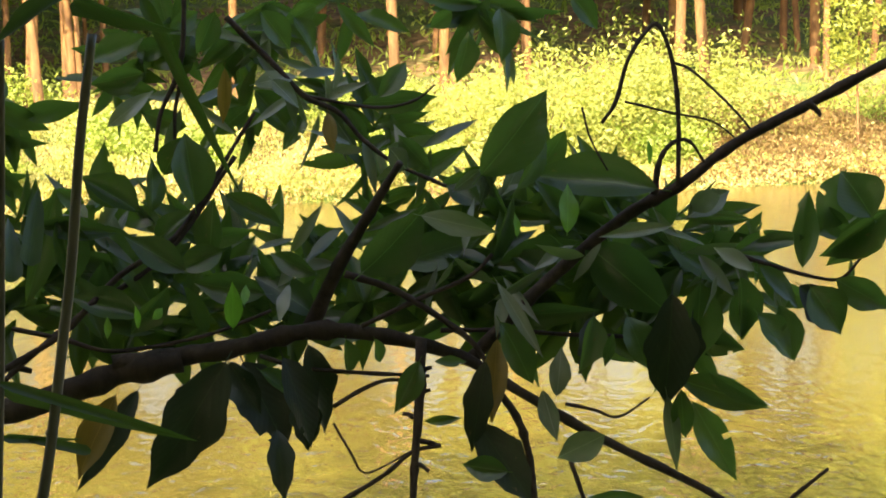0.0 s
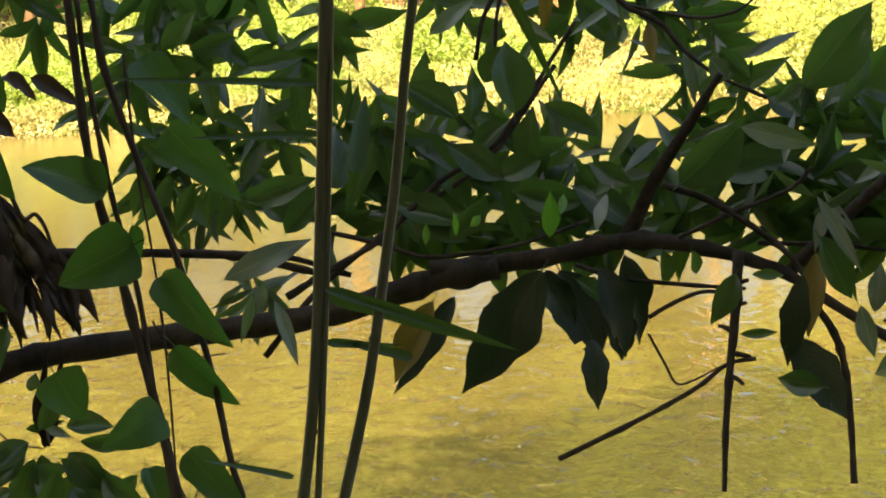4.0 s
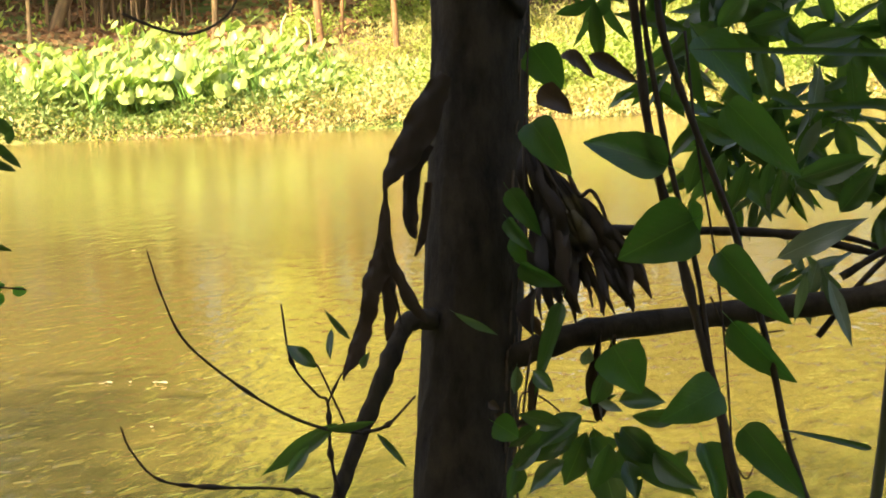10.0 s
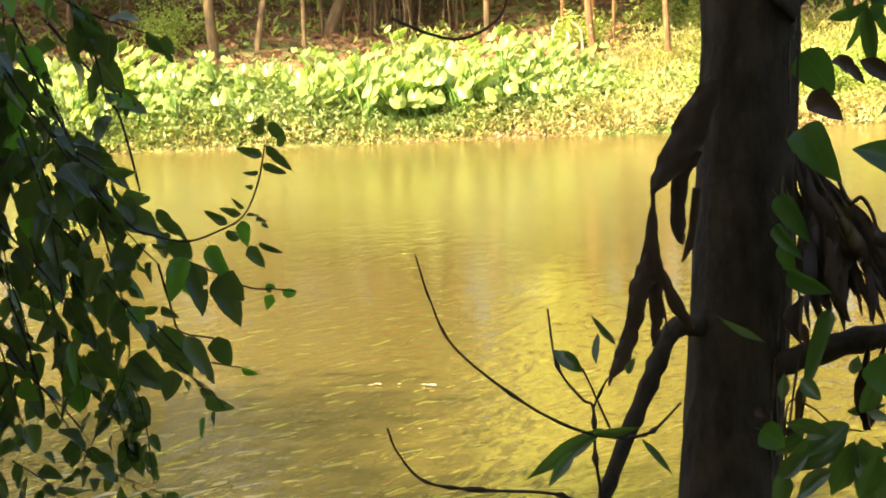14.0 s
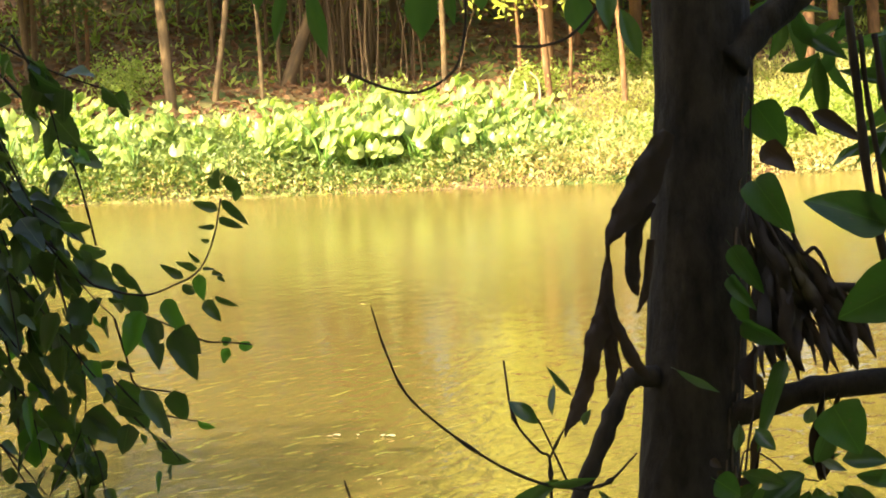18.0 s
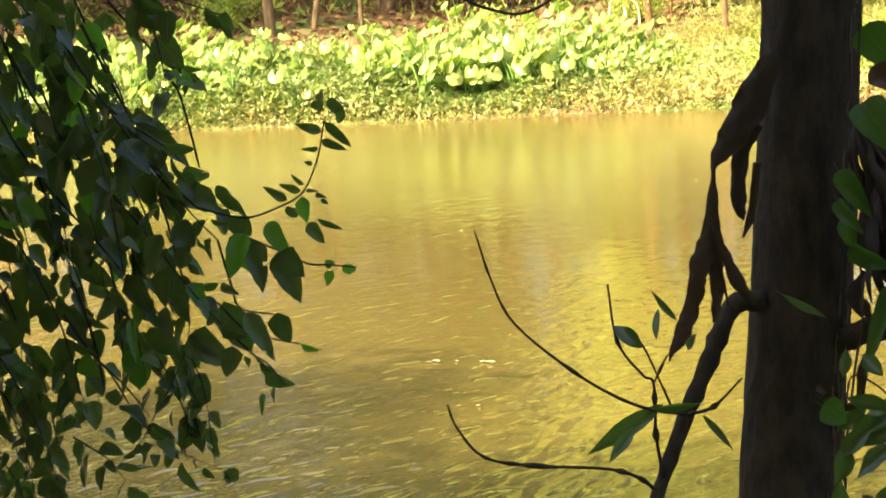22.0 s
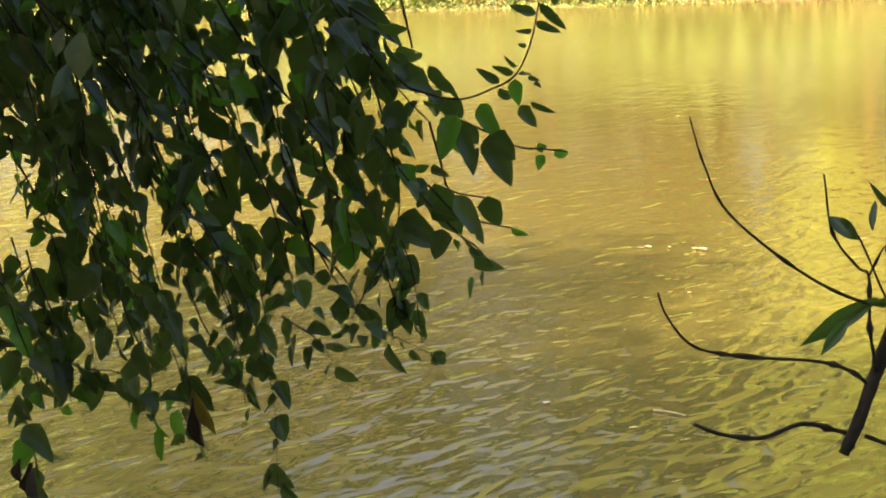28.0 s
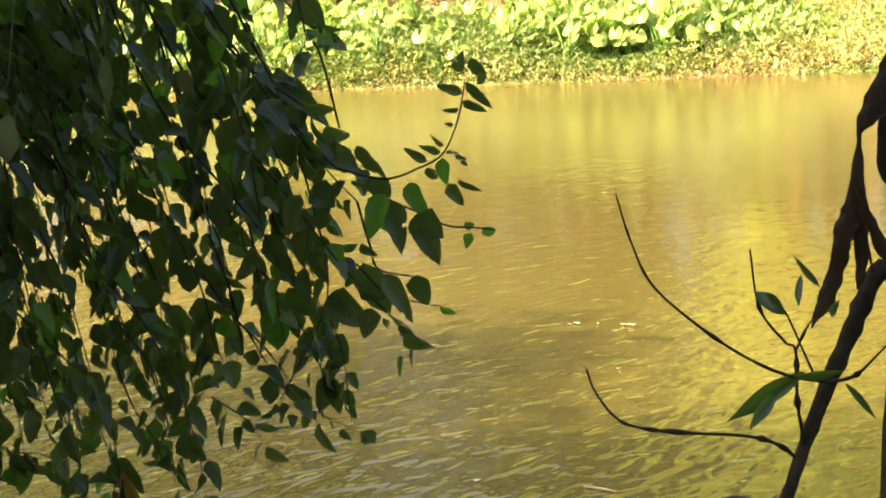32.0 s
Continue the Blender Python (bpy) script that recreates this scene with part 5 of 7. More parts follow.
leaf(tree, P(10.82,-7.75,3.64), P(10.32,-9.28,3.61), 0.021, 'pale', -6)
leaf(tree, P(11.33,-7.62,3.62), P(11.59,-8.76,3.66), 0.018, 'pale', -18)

# leaves gathered at the ends of the hidden shoots of the bough
shoot_rng = random.Random(21)


def rosette(parent, centre, count, length, width, style, droop=0.3, spread=1.0):
    for k in range(count):
        a = math.tau * (k + shoot_rng.uniform(-0.8, 0.8)) / count
        way = Vector((math.cos(a) * spread, shoot_rng.uniform(-0.6, 0.6), math.sin(a) * spread - droop)).normalized()
        size = length * shoot_rng.uniform(0.7, 1.15)
        base = centre + way * shoot_rng.uniform(-0.015, 0.02) + Vector((shoot_rng.uniform(-0.02, 0.02), shoot_rng.uniform(-0.03, 0.03), shoot_rng.uniform(-0.015, 0.015)))
        leaf(parent, base, base + way * size, width * shoot_rng.uniform(0.55, 0.95), style, shoot_rng.uniform(-58, 58))


for c, n, l, w, st, dr in (
    (P(5.55,-4.53,3.85), 8, 0.10, 0.042, "laurel", -0.3), (P(4.17,-4.70,3.95), 9, 0.085, 0.024, "pale", -0.6), (P(7.08,-4.73,3.95), 9, 0.08, 0.026, "pale", -0.7), (P(8.58,-4.92,3.90), 8, 0.10, 0.04, "laurel", -0.3),
    (P(3.46,-6.25,3.85), 8, 0.10, 0.045, "laurel", 0.0), (P(1.54,-6.06,3.85), 8, 0.10, 0.05, "laurel", 0.0), (P(-0.39,-5.35,3.85), 9, 0.11, 0.05, "laurel", 0.0), (P(-2.04,-5.65,3.85), 9, 0.11, 0.05, "laurel", 0.2),
    (P(-3.95,-5.43,3.80), 9, 0.11, 0.05, "laurel", 0.2), (P(-4.83,-5.96,3.85), 8, 0.10, 0.045, "laurel", 0.3), (P(-6.48,-5.36,3.85), 7, 0.10, 0.042, "laurel", 0.4), (P(-1.32,-3.73,3.90), 8, 0.09, 0.03, "pale", -0.3),
    (P(0.32,-3.43,3.90), 8, 0.10, 0.035, "laurel", 0.0), (P(1.30,-2.13,3.95), 8, 0.10, 0.035, "laurel", -0.4), (P(2.55,-1.59,3.95), 8, 0.09, 0.03, "pale", 0.1), (P(4.27,0.10,4.00), 9, 0.11, 0.04, "laurel", 0.5),
    (P(5.52,0.13,4.00), 8, 0.11, 0.04, "laurel", 0.4), (P(6.54,-0.34,4.00), 7, 0.1, 0.04, "laurel", 0.4), (P(-1.30,0.57,4.00), 7, 0.11, 0.045, "laurel", 0.6), (P(-8.99,-4.89,3.75), 5, 0.07, 0.03, "laurel", 0.0),
    (P(0.61,-4.69,3.90), 9, 0.11, 0.05, "laurel", 0.0), (P(2.28,-5.15,3.95), 9, 0.11, 0.05, "laurel", 0.0), (P(-2.96,-4.40,3.90), 9, 0.11, 0.05, "laurel", 0.0), (P(-4.47,-4.81,3.90), 8, 0.11, 0.05, "laurel", 0.1), (P(7.74,-5.83,3.95), 9, 0.10, 0.045, "laurel", 0.0), (P(4.97,-5.69,3.95), 9, 0.11, 0.045, "laurel", 0.0), (P(9.17,-4.02,4.00), 8, 0.10, 0.035, "laurel", -0.4), (P(-3.61,-3.53,3.95), 7, 0.10, 0.045, "laurel", 0.0), (P(-5.45,-6.73,3.80), 6, 0.11, 0.05, "laurel", 0.9), (P(-1.38,-6.39,3.85), 7, 0.10, 0.045, "laurel", 0.7),
    (P(1.99,0.66,4.10), 7, 0.10, 0.04, "laurel", 0.6), (P(12.68,-1.48,4.10), 9, 0.10, 0.035, "pale", 0.2), (P(13.26,-3.96,4.10), 9, 0.10, 0.035, "laurel", 0.5), (P(10.89,-4.03,4.00), 8, 0.09, 0.04, "laurel", 0.1),
    (P(8.79,-5.48,3.90), 8, 0.10, 0.045, "laurel", 0.0), (P(11.25,-7.55,4.00), 8, 0.08, 0.025, "pale", 0.6), (P(12.94,-4.05,4.10), 10, 0.10, 0.032, "laurel", 0.9), (P(11.67,-3.69,4.10), 10, 0.10, 0.035, "laurel", 0.6),
    (P(10.66,-4.33,4.10), 8, 0.09, 0.03, "pale", 0.2), (P(11.07,-7.50,4.00), 8, 0.09, 0.022, "pale", 0.7), (P(9.53,-5.99,3.90), 8, 0.09, 0.04, "laurel", 0.0), (P(6.87,-5.12,3.90), 8, 0.10, 0.045, "laurel", -0.2),
    (P(5.37,-5.38,3.90), 8, 0.10, 0.035, "laurel", -0.3), (P(10.01,-2.58,4.10), 8, 0.10, 0.04, "laurel", 0.5), (P(15.86,-1.14,3.98), 9, 0.10, 0.035, "laurel", 0.7), (P(16.46,-0.24,3.98), 8, 0.10, 0.04, "laurel", 0.5),
):
    rosette(tree, c, n, l, w, st, dr)

for c, up in ((P(13.5,-2.2,3.95), 0.5), (P(12.2,-1.5,3.95), 0.6), (P(10.4,-2.1,4.0), 0.4), (P(9.4,-1.4,4.0), 0.5), (P(13.0,-0.7,4.0), 0.7)):
    rosette(tree, c, 7, 0.12, 0.042, "laurel", up, 1.0)
for c, up in (
    (P(8.08,-4.81,4.00), 0.3), (P(5.72,-5.41,4.00), 0.2), (P(3.43,-5.24,4.00), -0.2), (P(2.06,-6.04,3.95), 0.3), (P(-0.15,-4.58,3.90), 0.2),
    (P(-0.75,-5.87,3.90), 0.5), (P(-1.69,-4.24,3.95), -0.3), (P(-2.44,-4.89,3.90), 0.2), (P(-2.92,-6.17,3.85), 0.6), (P(-3.72,-4.17,3.95), -0.2), (P(-4.45,-5.70,3.85), 0.4), (P(-5.10,-4.70,3.90), 0.1), (P(-5.98,-5.35,3.85), 0.5), (P(-2.21,-3.50,4.00), 0.0), (P(0.13,-5.59,3.90), 0.2),
    (P(7.50,-3.73,4.00), 0.3), 
):
    rosette(tree, c, 6, 0.12, 0.052, "laurel", up, 1.3)
for c, up in ((P(3.62,0.71,4.05), 1.0), (P(5.25,0.62,4.05), 0.9), (P(6.80,-0.84,4.00), 0.3), (P(1.79,-1.36,4.00), 0.0), (P(1.33,-2.89,4.00), 0.0), (P(-1.29,0.44,4.05), 0.9), (P(4.07,-1.55,4.00), 0.4), (P(12.85,-4.32,4.09), 1.0), (P(12.10,-5.10,4.09), 1.0), (P(11.33,-4.60,4.09), 1.0), (P(13.25,-5.07,4.09), 1.1), (P(14.41,-0.89,4.10), 0.9), (P(13.29,-0.78,4.10), 0.8), (P(12.04,-0.56,4.10), 0.9), (P(13.71,-2.03,4.10), 0.9), (P(12.59,-2.18,4.10), 0.8), (P(14.61,-3.13,4.10), 1.0), (P(11.04,-0.45,4.10), 0.9)):
    rosette(tree, c, 7, 0.11, 0.030, "laurel", up, 0.9)
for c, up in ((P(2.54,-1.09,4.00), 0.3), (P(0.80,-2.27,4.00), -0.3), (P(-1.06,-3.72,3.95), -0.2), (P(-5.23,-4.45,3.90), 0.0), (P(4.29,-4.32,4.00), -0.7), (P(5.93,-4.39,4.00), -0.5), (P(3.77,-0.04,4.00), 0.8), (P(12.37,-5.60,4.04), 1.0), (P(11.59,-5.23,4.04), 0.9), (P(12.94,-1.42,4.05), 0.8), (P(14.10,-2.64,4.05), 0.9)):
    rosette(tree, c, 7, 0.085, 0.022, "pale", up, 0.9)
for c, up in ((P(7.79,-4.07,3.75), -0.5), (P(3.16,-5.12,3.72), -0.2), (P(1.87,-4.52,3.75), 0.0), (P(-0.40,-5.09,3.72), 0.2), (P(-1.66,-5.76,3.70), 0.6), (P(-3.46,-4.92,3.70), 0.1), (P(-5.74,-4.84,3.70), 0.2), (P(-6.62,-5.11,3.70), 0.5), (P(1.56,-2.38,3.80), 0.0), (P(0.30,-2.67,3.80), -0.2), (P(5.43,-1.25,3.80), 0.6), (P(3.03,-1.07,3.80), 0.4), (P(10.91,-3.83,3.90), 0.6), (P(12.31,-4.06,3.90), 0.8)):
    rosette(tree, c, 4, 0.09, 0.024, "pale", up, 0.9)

leaf(tree, P(-8.7,-4.57,3.58), P(-9.27,-3.27,3.6), 0.067, 'laurel', 5)
leaf(tree, P(-8.25,-5.44,3.58), P(-8.42,-3.69,3.6), 0.036, 'laurel', -15)
leaf(tree, P(-10.19,-4.16,3.58), P(-8.75,-5.45,3.6), 0.049, 'laurel', 10)
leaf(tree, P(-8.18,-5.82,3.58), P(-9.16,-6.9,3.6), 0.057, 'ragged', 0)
leaf(tree, P(-8.99,-5.74,3.58), P(-10.22,-6.38,3.6), 0.038, 'laurel', -10)
leaf(tree, P(-8.32,-4.75,3.58), P(-6.78,-5.01,3.6), 0.027, 'laurel', 20)
leaf(tree, P(-7.71,-6.25,3.58), P(-8.03,-7.51,3.6), 0.043, 'laurel', 0)
leaf(tree, P(-7.18,-5.49,3.58), P(-6.28,-4.95,3.6), 0.024, 'pale', 0)
leaf(tree, P(-6.46,-3.78,3.58), P(-5.66,-4.1,3.6), 0.032, 'pale', 10)
leaf(tree, P(-5.79,-4.31,3.58), P(-7.2,-4.38,3.6), 0.014, 'laurel', 30)
leaf(tree, P(-6.74,-5.99,3.58), P(-6.94,-7.06,3.6), 0.036, 'laurel', 12)
leaf(tree, P(-7.31,-5.37,3.58), P(-8.24,-6.32,3.6), 0.032, 'laurel', -20)
for c, up in ((P(-5.35,-5.34,3.8), 0.2), (P(-6.23,-5.6,3.8), 0.4), (P(-7.1,-5.74,3.8), 0.3), (P(-4.2,-5.69,3.8), 0.3), (P(-3.17,-6.43,3.8), 0.8), (P(-1.41,-5.37,3.8), 0.1)):
    rosette(tree, c, 6, 0.105, 0.046, "laurel", up, 1.2)

for c, up in ((P(7.77,-6.06,3.86), 0.3), (P(6.89,-6.45,3.86), 0.5), (P(5.99,-6.33,3.86), 0.2), (P(5.11,-6.59,3.86), 0.3), (P(4.09,-6.48,3.86), 0.4), (P(3.09,-6.23,3.86), 0.3)):
    rosette(tree, c, 6, 0.10, 0.046, "laurel", up, 1.25)

# the low limb and bare twigs towards the open water
limb_low = branch(tree, 'limb', [P(19.74,-8.44,3.80), P(20.38,-8.52,3.78), P(20.85,-9.49,3.76), P(21.53,-10.99,3.75), P(22.09,-12.37,3.73), P(22.51,-13.49,3.71), P(22.81,-14.11,3.70)], 0.0165, 0.0072, BARK, "", 9)
branch(limb_low, 'twig', [P(21.47,-10.93,3.72), P(22.55,-10.72,3.69), P(23.82,-10.05,3.67), P(25.32,-8.80,3.65), P(25.86,-7.70,3.62), P(26.16,-6.65,3.60)], 0.0028, 0.0012, TWIG, "", 7, 0.9)
branch(limb_low, 'twig', [P(22.15,-12.71,3.73), P(22.59,-12.33,3.71), P(23.34,-12.09,3.70), P(24.85,-11.98,3.68), P(26.12,-11.75,3.66), P(26.74,-11.06,3.65), P(26.94,-10.53,3.63)], 0.0028, 0.0015, TWIG, "", 7, 0.9)
branch(limb_low, 'twig', [P(22.53,-13.70,3.73), P(22.97,-13.60,3.72), P(23.73,-13.45,3.70), P(24.62,-13.76,3.68), P(25.51,-13.69,3.67), P(26.17,-13.46,3.65)], 0.0040, 0.0028, TWIG, "", 7, 0.9)
branch(limb_low, 'twig', [P(22.34,-13.72,3.73), P(21.87,-13.88,3.73), P(21.34,-14.06,3.73)], 0.0037, 0.0022, TWIG, "", 7, 0.9)
branch(limb_low, 'twig', [P(22.06,-12.31,3.72), P(22.21,-11.36,3.72), P(22.23,-10.22,3.72), P(22.47,-10.02,3.72), P(23.02,-9.25,3.72), P(23.20,-7.96,3.72)], 0.0028, 0.0016, TWIG, "", 7, 0.9)
branch(limb_low, 'twig', [P(22.23,-10.22,3.72), P(21.94,-9.66,3.72), P(21.75,-9.47,3.72)], 0.0019, 0.0009, TWIG, "", 7, 0.9)
branch(limb_low, 'twig', [P(21.79,-10.86,3.72), P(22.39,-9.46,3.72), P(22.51,-9.33,3.72)], 0.0019, 0.0012, TWIG, "", 7, 0.9)
branch(limb_low, 'twig', [P(21.47,-10.93,3.72), P(20.88,-10.76,3.72), P(20.23,-10.14,3.72)], 0.0028, 0.0016, TWIG, "", 7, 0.9)
leaf(tree, P(22.45,-9.41,3.67), P(23.16,-8.83,3.70), 0.024, 'laurel', 10)
leaf(tree, P(22.13,-9.24,3.67), P(22.10,-8.51,3.70), 0.013, 'laurel', -30)
leaf(tree, P(22.01,-10.68,3.70), P(23.81,-11.77,3.70), 0.028, 'laurel', 5)
leaf(tree, P(22.70,-11.16,3.60), P(23.32,-11.99,3.58), 0.019, 'laurel', -2)
leaf(tree, P(21.15,-10.94,3.65), P(20.45,-11.75,3.65), 0.011, 'laurel', -20)
leaf(tree, P(22.30,-10.79,3.61), P(21.14,-10.69,3.60), 0.014, 'laurel', 23)
leaf(tree, P(21.67,-8.82,3.61), P(22.25,-8.11,3.60), 0.011, 'pale', -13)
leaf(tree, P(21.43,-9.48,3.67), P(21.23,-9.11,3.65), 0.013, 'pale', -16)
leaf(tree, P(19.29,-8.29,3.65), P(18.29,-8.85,3.69), 0.013, 'pale', 25)
branch(tree, 'twig', [P(26.48,-1.33,3.38), P(25.63,-1.71,3.38), P(24.87,-1.83,3.38), P(24.08,-1.39,3.38), P(23.80,-0.57,3.38), P(23.73,0.56,3.38)], 0.0023, 0.0019, TWIG, "", 6)
branch(tree, 'twig', [P(22.73,-0.89,3.38), P(22.03,-0.90,3.38), P(21.38,-0.67,3.38), P(20.66,0.06,3.38)], 0.0023, 0.0019, TWIG, "", 6)
leaf(tree, P(27.79,0.72,3.41), P(28.08,-0.69,3.43), 0.020, 'laurel', 0)
leaf(tree, P(27.24,0.70,3.37), P(26.91,-1.05,3.41), 0.024, 'laurel', 0)
leaf(tree, P(24.61,0.85,3.30), P(24.82,-0.74,3.32), 0.044, 'laurel', 0)
leaf(tree, P(21.32,0.34,3.41), P(21.13,-0.75,3.43), 0.040, 'laurel', -13)
leaf(tree, P(20.68,0.57,3.32), P(20.54,-0.66,3.29), 0.028, 'laurel', -20)
leaf(tree, P(20.28,-0.14,3.29), P(19.85,-1.32,3.29), 0.026, 'laurel', -16)
leaf(tree, P(24.01,0.45,3.35), P(24.04,-0.36,3.34), 0.019, 'laurel', 28)
leaf(tree, P(23.37,0.55,3.33), P(23.40,-0.08,3.35), 0.019, 'laurel', -2)
leaf(tree, P(28.32,0.74,3.31), P(28.47,0.12,3.30), 0.018, 'laurel', 13)

# ---- dead leaves caught on the trunk ----

def limp_leaf(parent, pts, widths, material):
    """A dead leaf hanging along a line, creased along its middle and crumpled at the edges."""
    line = curve_points(pts, 5)
    wide = np.interp(np.linspace(0, len(pts) - 1, len(line)), range(len(pts)), widths)
    verts, faces, rng = [], [], random.Random(len(line) * 7 + int(widths[1] * 1e5))
    for i, (c, w) in enumerate(zip(line, wide)):
        ahead = (line[min(i + 1, len(line) - 1)] - line[max(i - 1, 0)]).normalized()
        side = ahead.cross(Vector((0, 1, 0))).normalized()
        for q in (-0.5, -0.28, 0.0, 0.28, 0.5):
            crease = w * (0.45 * abs(q) + 0.10 * math.sin(i * 1.1 + q * 9)) + rng.uniform(-0.001, 0.001)
            verts.append(c + side * (w * q * rng.uniform(0.9, 1.08)) + Vector((0, crease, 0)))
    for i in range(len(line) - 1):
        for q in range(4):
            a = i * 5 + q
            faces.append((a, a + 1, a + 6, a + 5))
    return under(new("dead_leaf", mesh_of("dead_leaf", verts, faces, material)), parent)


dead_a = thing("dead_leaf_bunch", P(19.95,-5.09,3.71), "bunch of limp dark dead leaves hanging on the trunk", "dead leaves")

limp_leaf(dead_a, [P(19.30,-2.95,3.69), P(19.65,-3.47,3.69), P(20.01,-4.17,3.69), P(20.39,-4.82,3.69), P(20.67,-5.24,3.69), P(20.77,-5.47,3.69)], [0.0213, 0.0426, 0.0524, 0.0426, 0.0213, 0.0057], DRY_LEAF)
limp_leaf(dead_a, [P(19.84,-4.46,3.71), P(20.09,-4.96,3.71), P(20.21,-5.59,3.71), P(20.22,-6.22,3.71), P(20.15,-6.50,3.71), P(20.09,-6.61,3.71)], [0.0346, 0.0264, 0.0247, 0.0231, 0.0132, 0.0025], DRY_LEAF)
limp_leaf(dead_a, [P(19.77,-5.35,3.72), P(19.90,-6.29,3.72), P(19.99,-6.67,3.72), P(20.13,-7.01,3.72)], [0.0132, 0.0124, 0.0132, 0.0025], DRY_LEAF)
limp_leaf(dead_a, [P(20.75,-5.34,3.70), P(20.76,-5.70,3.70), P(20.81,-6.20,3.70), P(20.86,-6.77,3.70), P(20.96,-7.21,3.70), P(21.14,-7.59,3.70), P(21.22,-8.03,3.70), P(21.33,-8.47,3.71), P(21.48,-8.87,3.71), P(21.62,-9.24,3.71), P(21.80,-9.53,3.71), P(21.86,-9.74,3.71)], [0.0066, 0.0074, 0.0197, 0.0279, 0.0378, 0.0312, 0.0279, 0.0247, 0.0279, 0.0247, 0.0090, 0.0025], DRY_LEAF)
limp_leaf(dead_a, [P(20.82,-6.71,3.71), P(20.80,-7.22,3.71), P(20.79,-7.73,3.71), P(20.76,-8.23,3.71), P(20.79,-8.64,3.71), P(20.84,-8.89,3.71)], [0.0214, 0.0280, 0.0247, 0.0198, 0.0148, 0.0033], DRY_LEAF)
limp_leaf(dead_a, [P(20.77,-6.65,3.69), P(20.68,-7.09,3.69), P(20.51,-7.51,3.69), P(20.29,-8.02,3.69), P(20.05,-8.33,3.69), P(19.91,-8.52,3.69)], [0.0131, 0.0156, 0.0180, 0.0221, 0.0148, 0.0049], DRY_LEAF)
limp_leaf(dead_a, [P(20.69,-7.58,3.70), P(20.58,-8.05,3.70), P(20.50,-8.52,3.70)], [0.0049, 0.0058, 0.0025], DRY_LEAF)
dead_b = thing("dead_leaf_bunch", P(16.54,-6.45,3.73), "large bunch of shrivelled brown dead leaves above the bough", "dead leaves")
dead_rng = random.Random(4)
for k in range(64):
    u = dead_rng.random()
    base = P(17.61,-4.45,3.73).lerp(P(16.37,-5.75,3.73), u * dead_rng.uniform(0.6, 1.0))
    tip = P(16.92,-8.83,3.71).lerp(P(15.31,-8.45,3.69), min(1, u * 1.25)) if u < 0.75 else P(15.31,-8.51,3.69).lerp(P(14.94,-7.91,3.69), (u - 0.75) * 4)
    tip = base.lerp(tip, dead_rng.uniform(0.55, 1.0)) + Vector((dead_rng.uniform(-0.012, 0.012), dead_rng.uniform(-0.05, 0.05), dead_rng.uniform(-0.012, 0.012)))
    bend = [base.lerp(tip, q) + Vector((dead_rng.uniform(-0.010, 0.010), dead_rng.uniform(-0.02, 0.02), dead_rng.uniform(-0.006, 0.006))) for q in (0.3, 0.6, 0.85)]
    w = dead_rng.uniform(0.010, 0.025)
    limp_leaf(dead_b, [base] + bend + [tip], [0.004, w * 0.6, w, w * 0.8, 0.002], DRY_LEAF)
leaf(dead_b, P(15.64,-8.88,3.77), P(16.11,-10.88,3.81), 0.025, 'wilt', 0)
leaf(dead_b, P(15.96,-8.88,3.76), P(16.03,-10.84,3.76), 0.020, 'wilt', 30)
leaf(dead_b, P(17.41,-7.83,3.64), P(17.53,-8.86,3.61), 0.024, 'wilt', 29)
leaf(dead_b, P(17.36,-9.48,3.72), P(17.52,-10.68,3.69), 0.016, 'wilt', 17)
branch(dead_b, 'stalk', [P(16.64,-5.18,3.71), P(16.37,-5.75,3.71), P(16.11,-5.65,3.71), P(15.89,-5.96,3.71), P(15.74,-6.49,3.71)], 0.0037, 0.0029, VINE, "", 6)
branch(dead_b, 'stalk', [P(17.61,-4.33,3.71), P(17.02,-5.29,3.71), P(16.41,-6.45,3.71), P(16.18,-7.47,3.71)], 0.0033, 0.0021, VINE, "", 6)

# ---- vines ----
vine = thing("vine", P(13.12,-16.06,2.50), "twining woody vine hanging with heart-shaped green leaves", "vine")
branch(vine, 'stem', [P(15.18,-0.24,2.50), P(15.02,-2.12,2.50), P(14.75,-4.65,2.50), P(14.15,-7.20,2.50), P(13.67,-9.24,2.50), P(13.21,-11.28,2.50), P(12.80,-13.43,2.50), P(12.46,-15.44,2.50)], 0.0047, 0.0047, VINE, "", 8)
branch(vine, 'stem', [P(14.93,-0.87,2.50), P(14.77,-2.50,2.50), P(14.31,-5.29,2.50), P(13.80,-7.46,2.50), P(13.52,-9.75,2.50), P(13.17,-12.04,2.50), P(13.06,-13.43,2.50), P(12.72,-15.44,2.50)], 0.0028, 0.0028, VINE, "", 7)
branch(vine, 'stem', [P(14.62,-0.87,2.50), P(14.36,-2.51,2.50), P(13.73,-4.42,2.50), P(12.99,-6.46,2.50), P(12.25,-9.13,2.50), P(11.77,-11.55,2.50), P(11.11,-13.44,2.50), P(10.50,-15.32,2.50)], 0.0036, 0.0033, VINE, "", 7)
branch(vine, 'stem', [P(13.95,-2.14,2.50), P(13.73,-4.67,2.50), P(13.44,-6.70,2.50), P(13.25,-8.49,2.50), P(13.14,-10.27,2.50), P(13.09,-11.53,2.50)], 0.0014, 0.0011, VINE, "", 5)
branch(vine, 'tendril', [P(13.50,-8.10,2.50), P(13.03,-9.06,2.50), P(12.38,-8.94,2.50), P(11.87,-8.88,2.50)], 0.0011, 0.0008, VINE, "", 5)
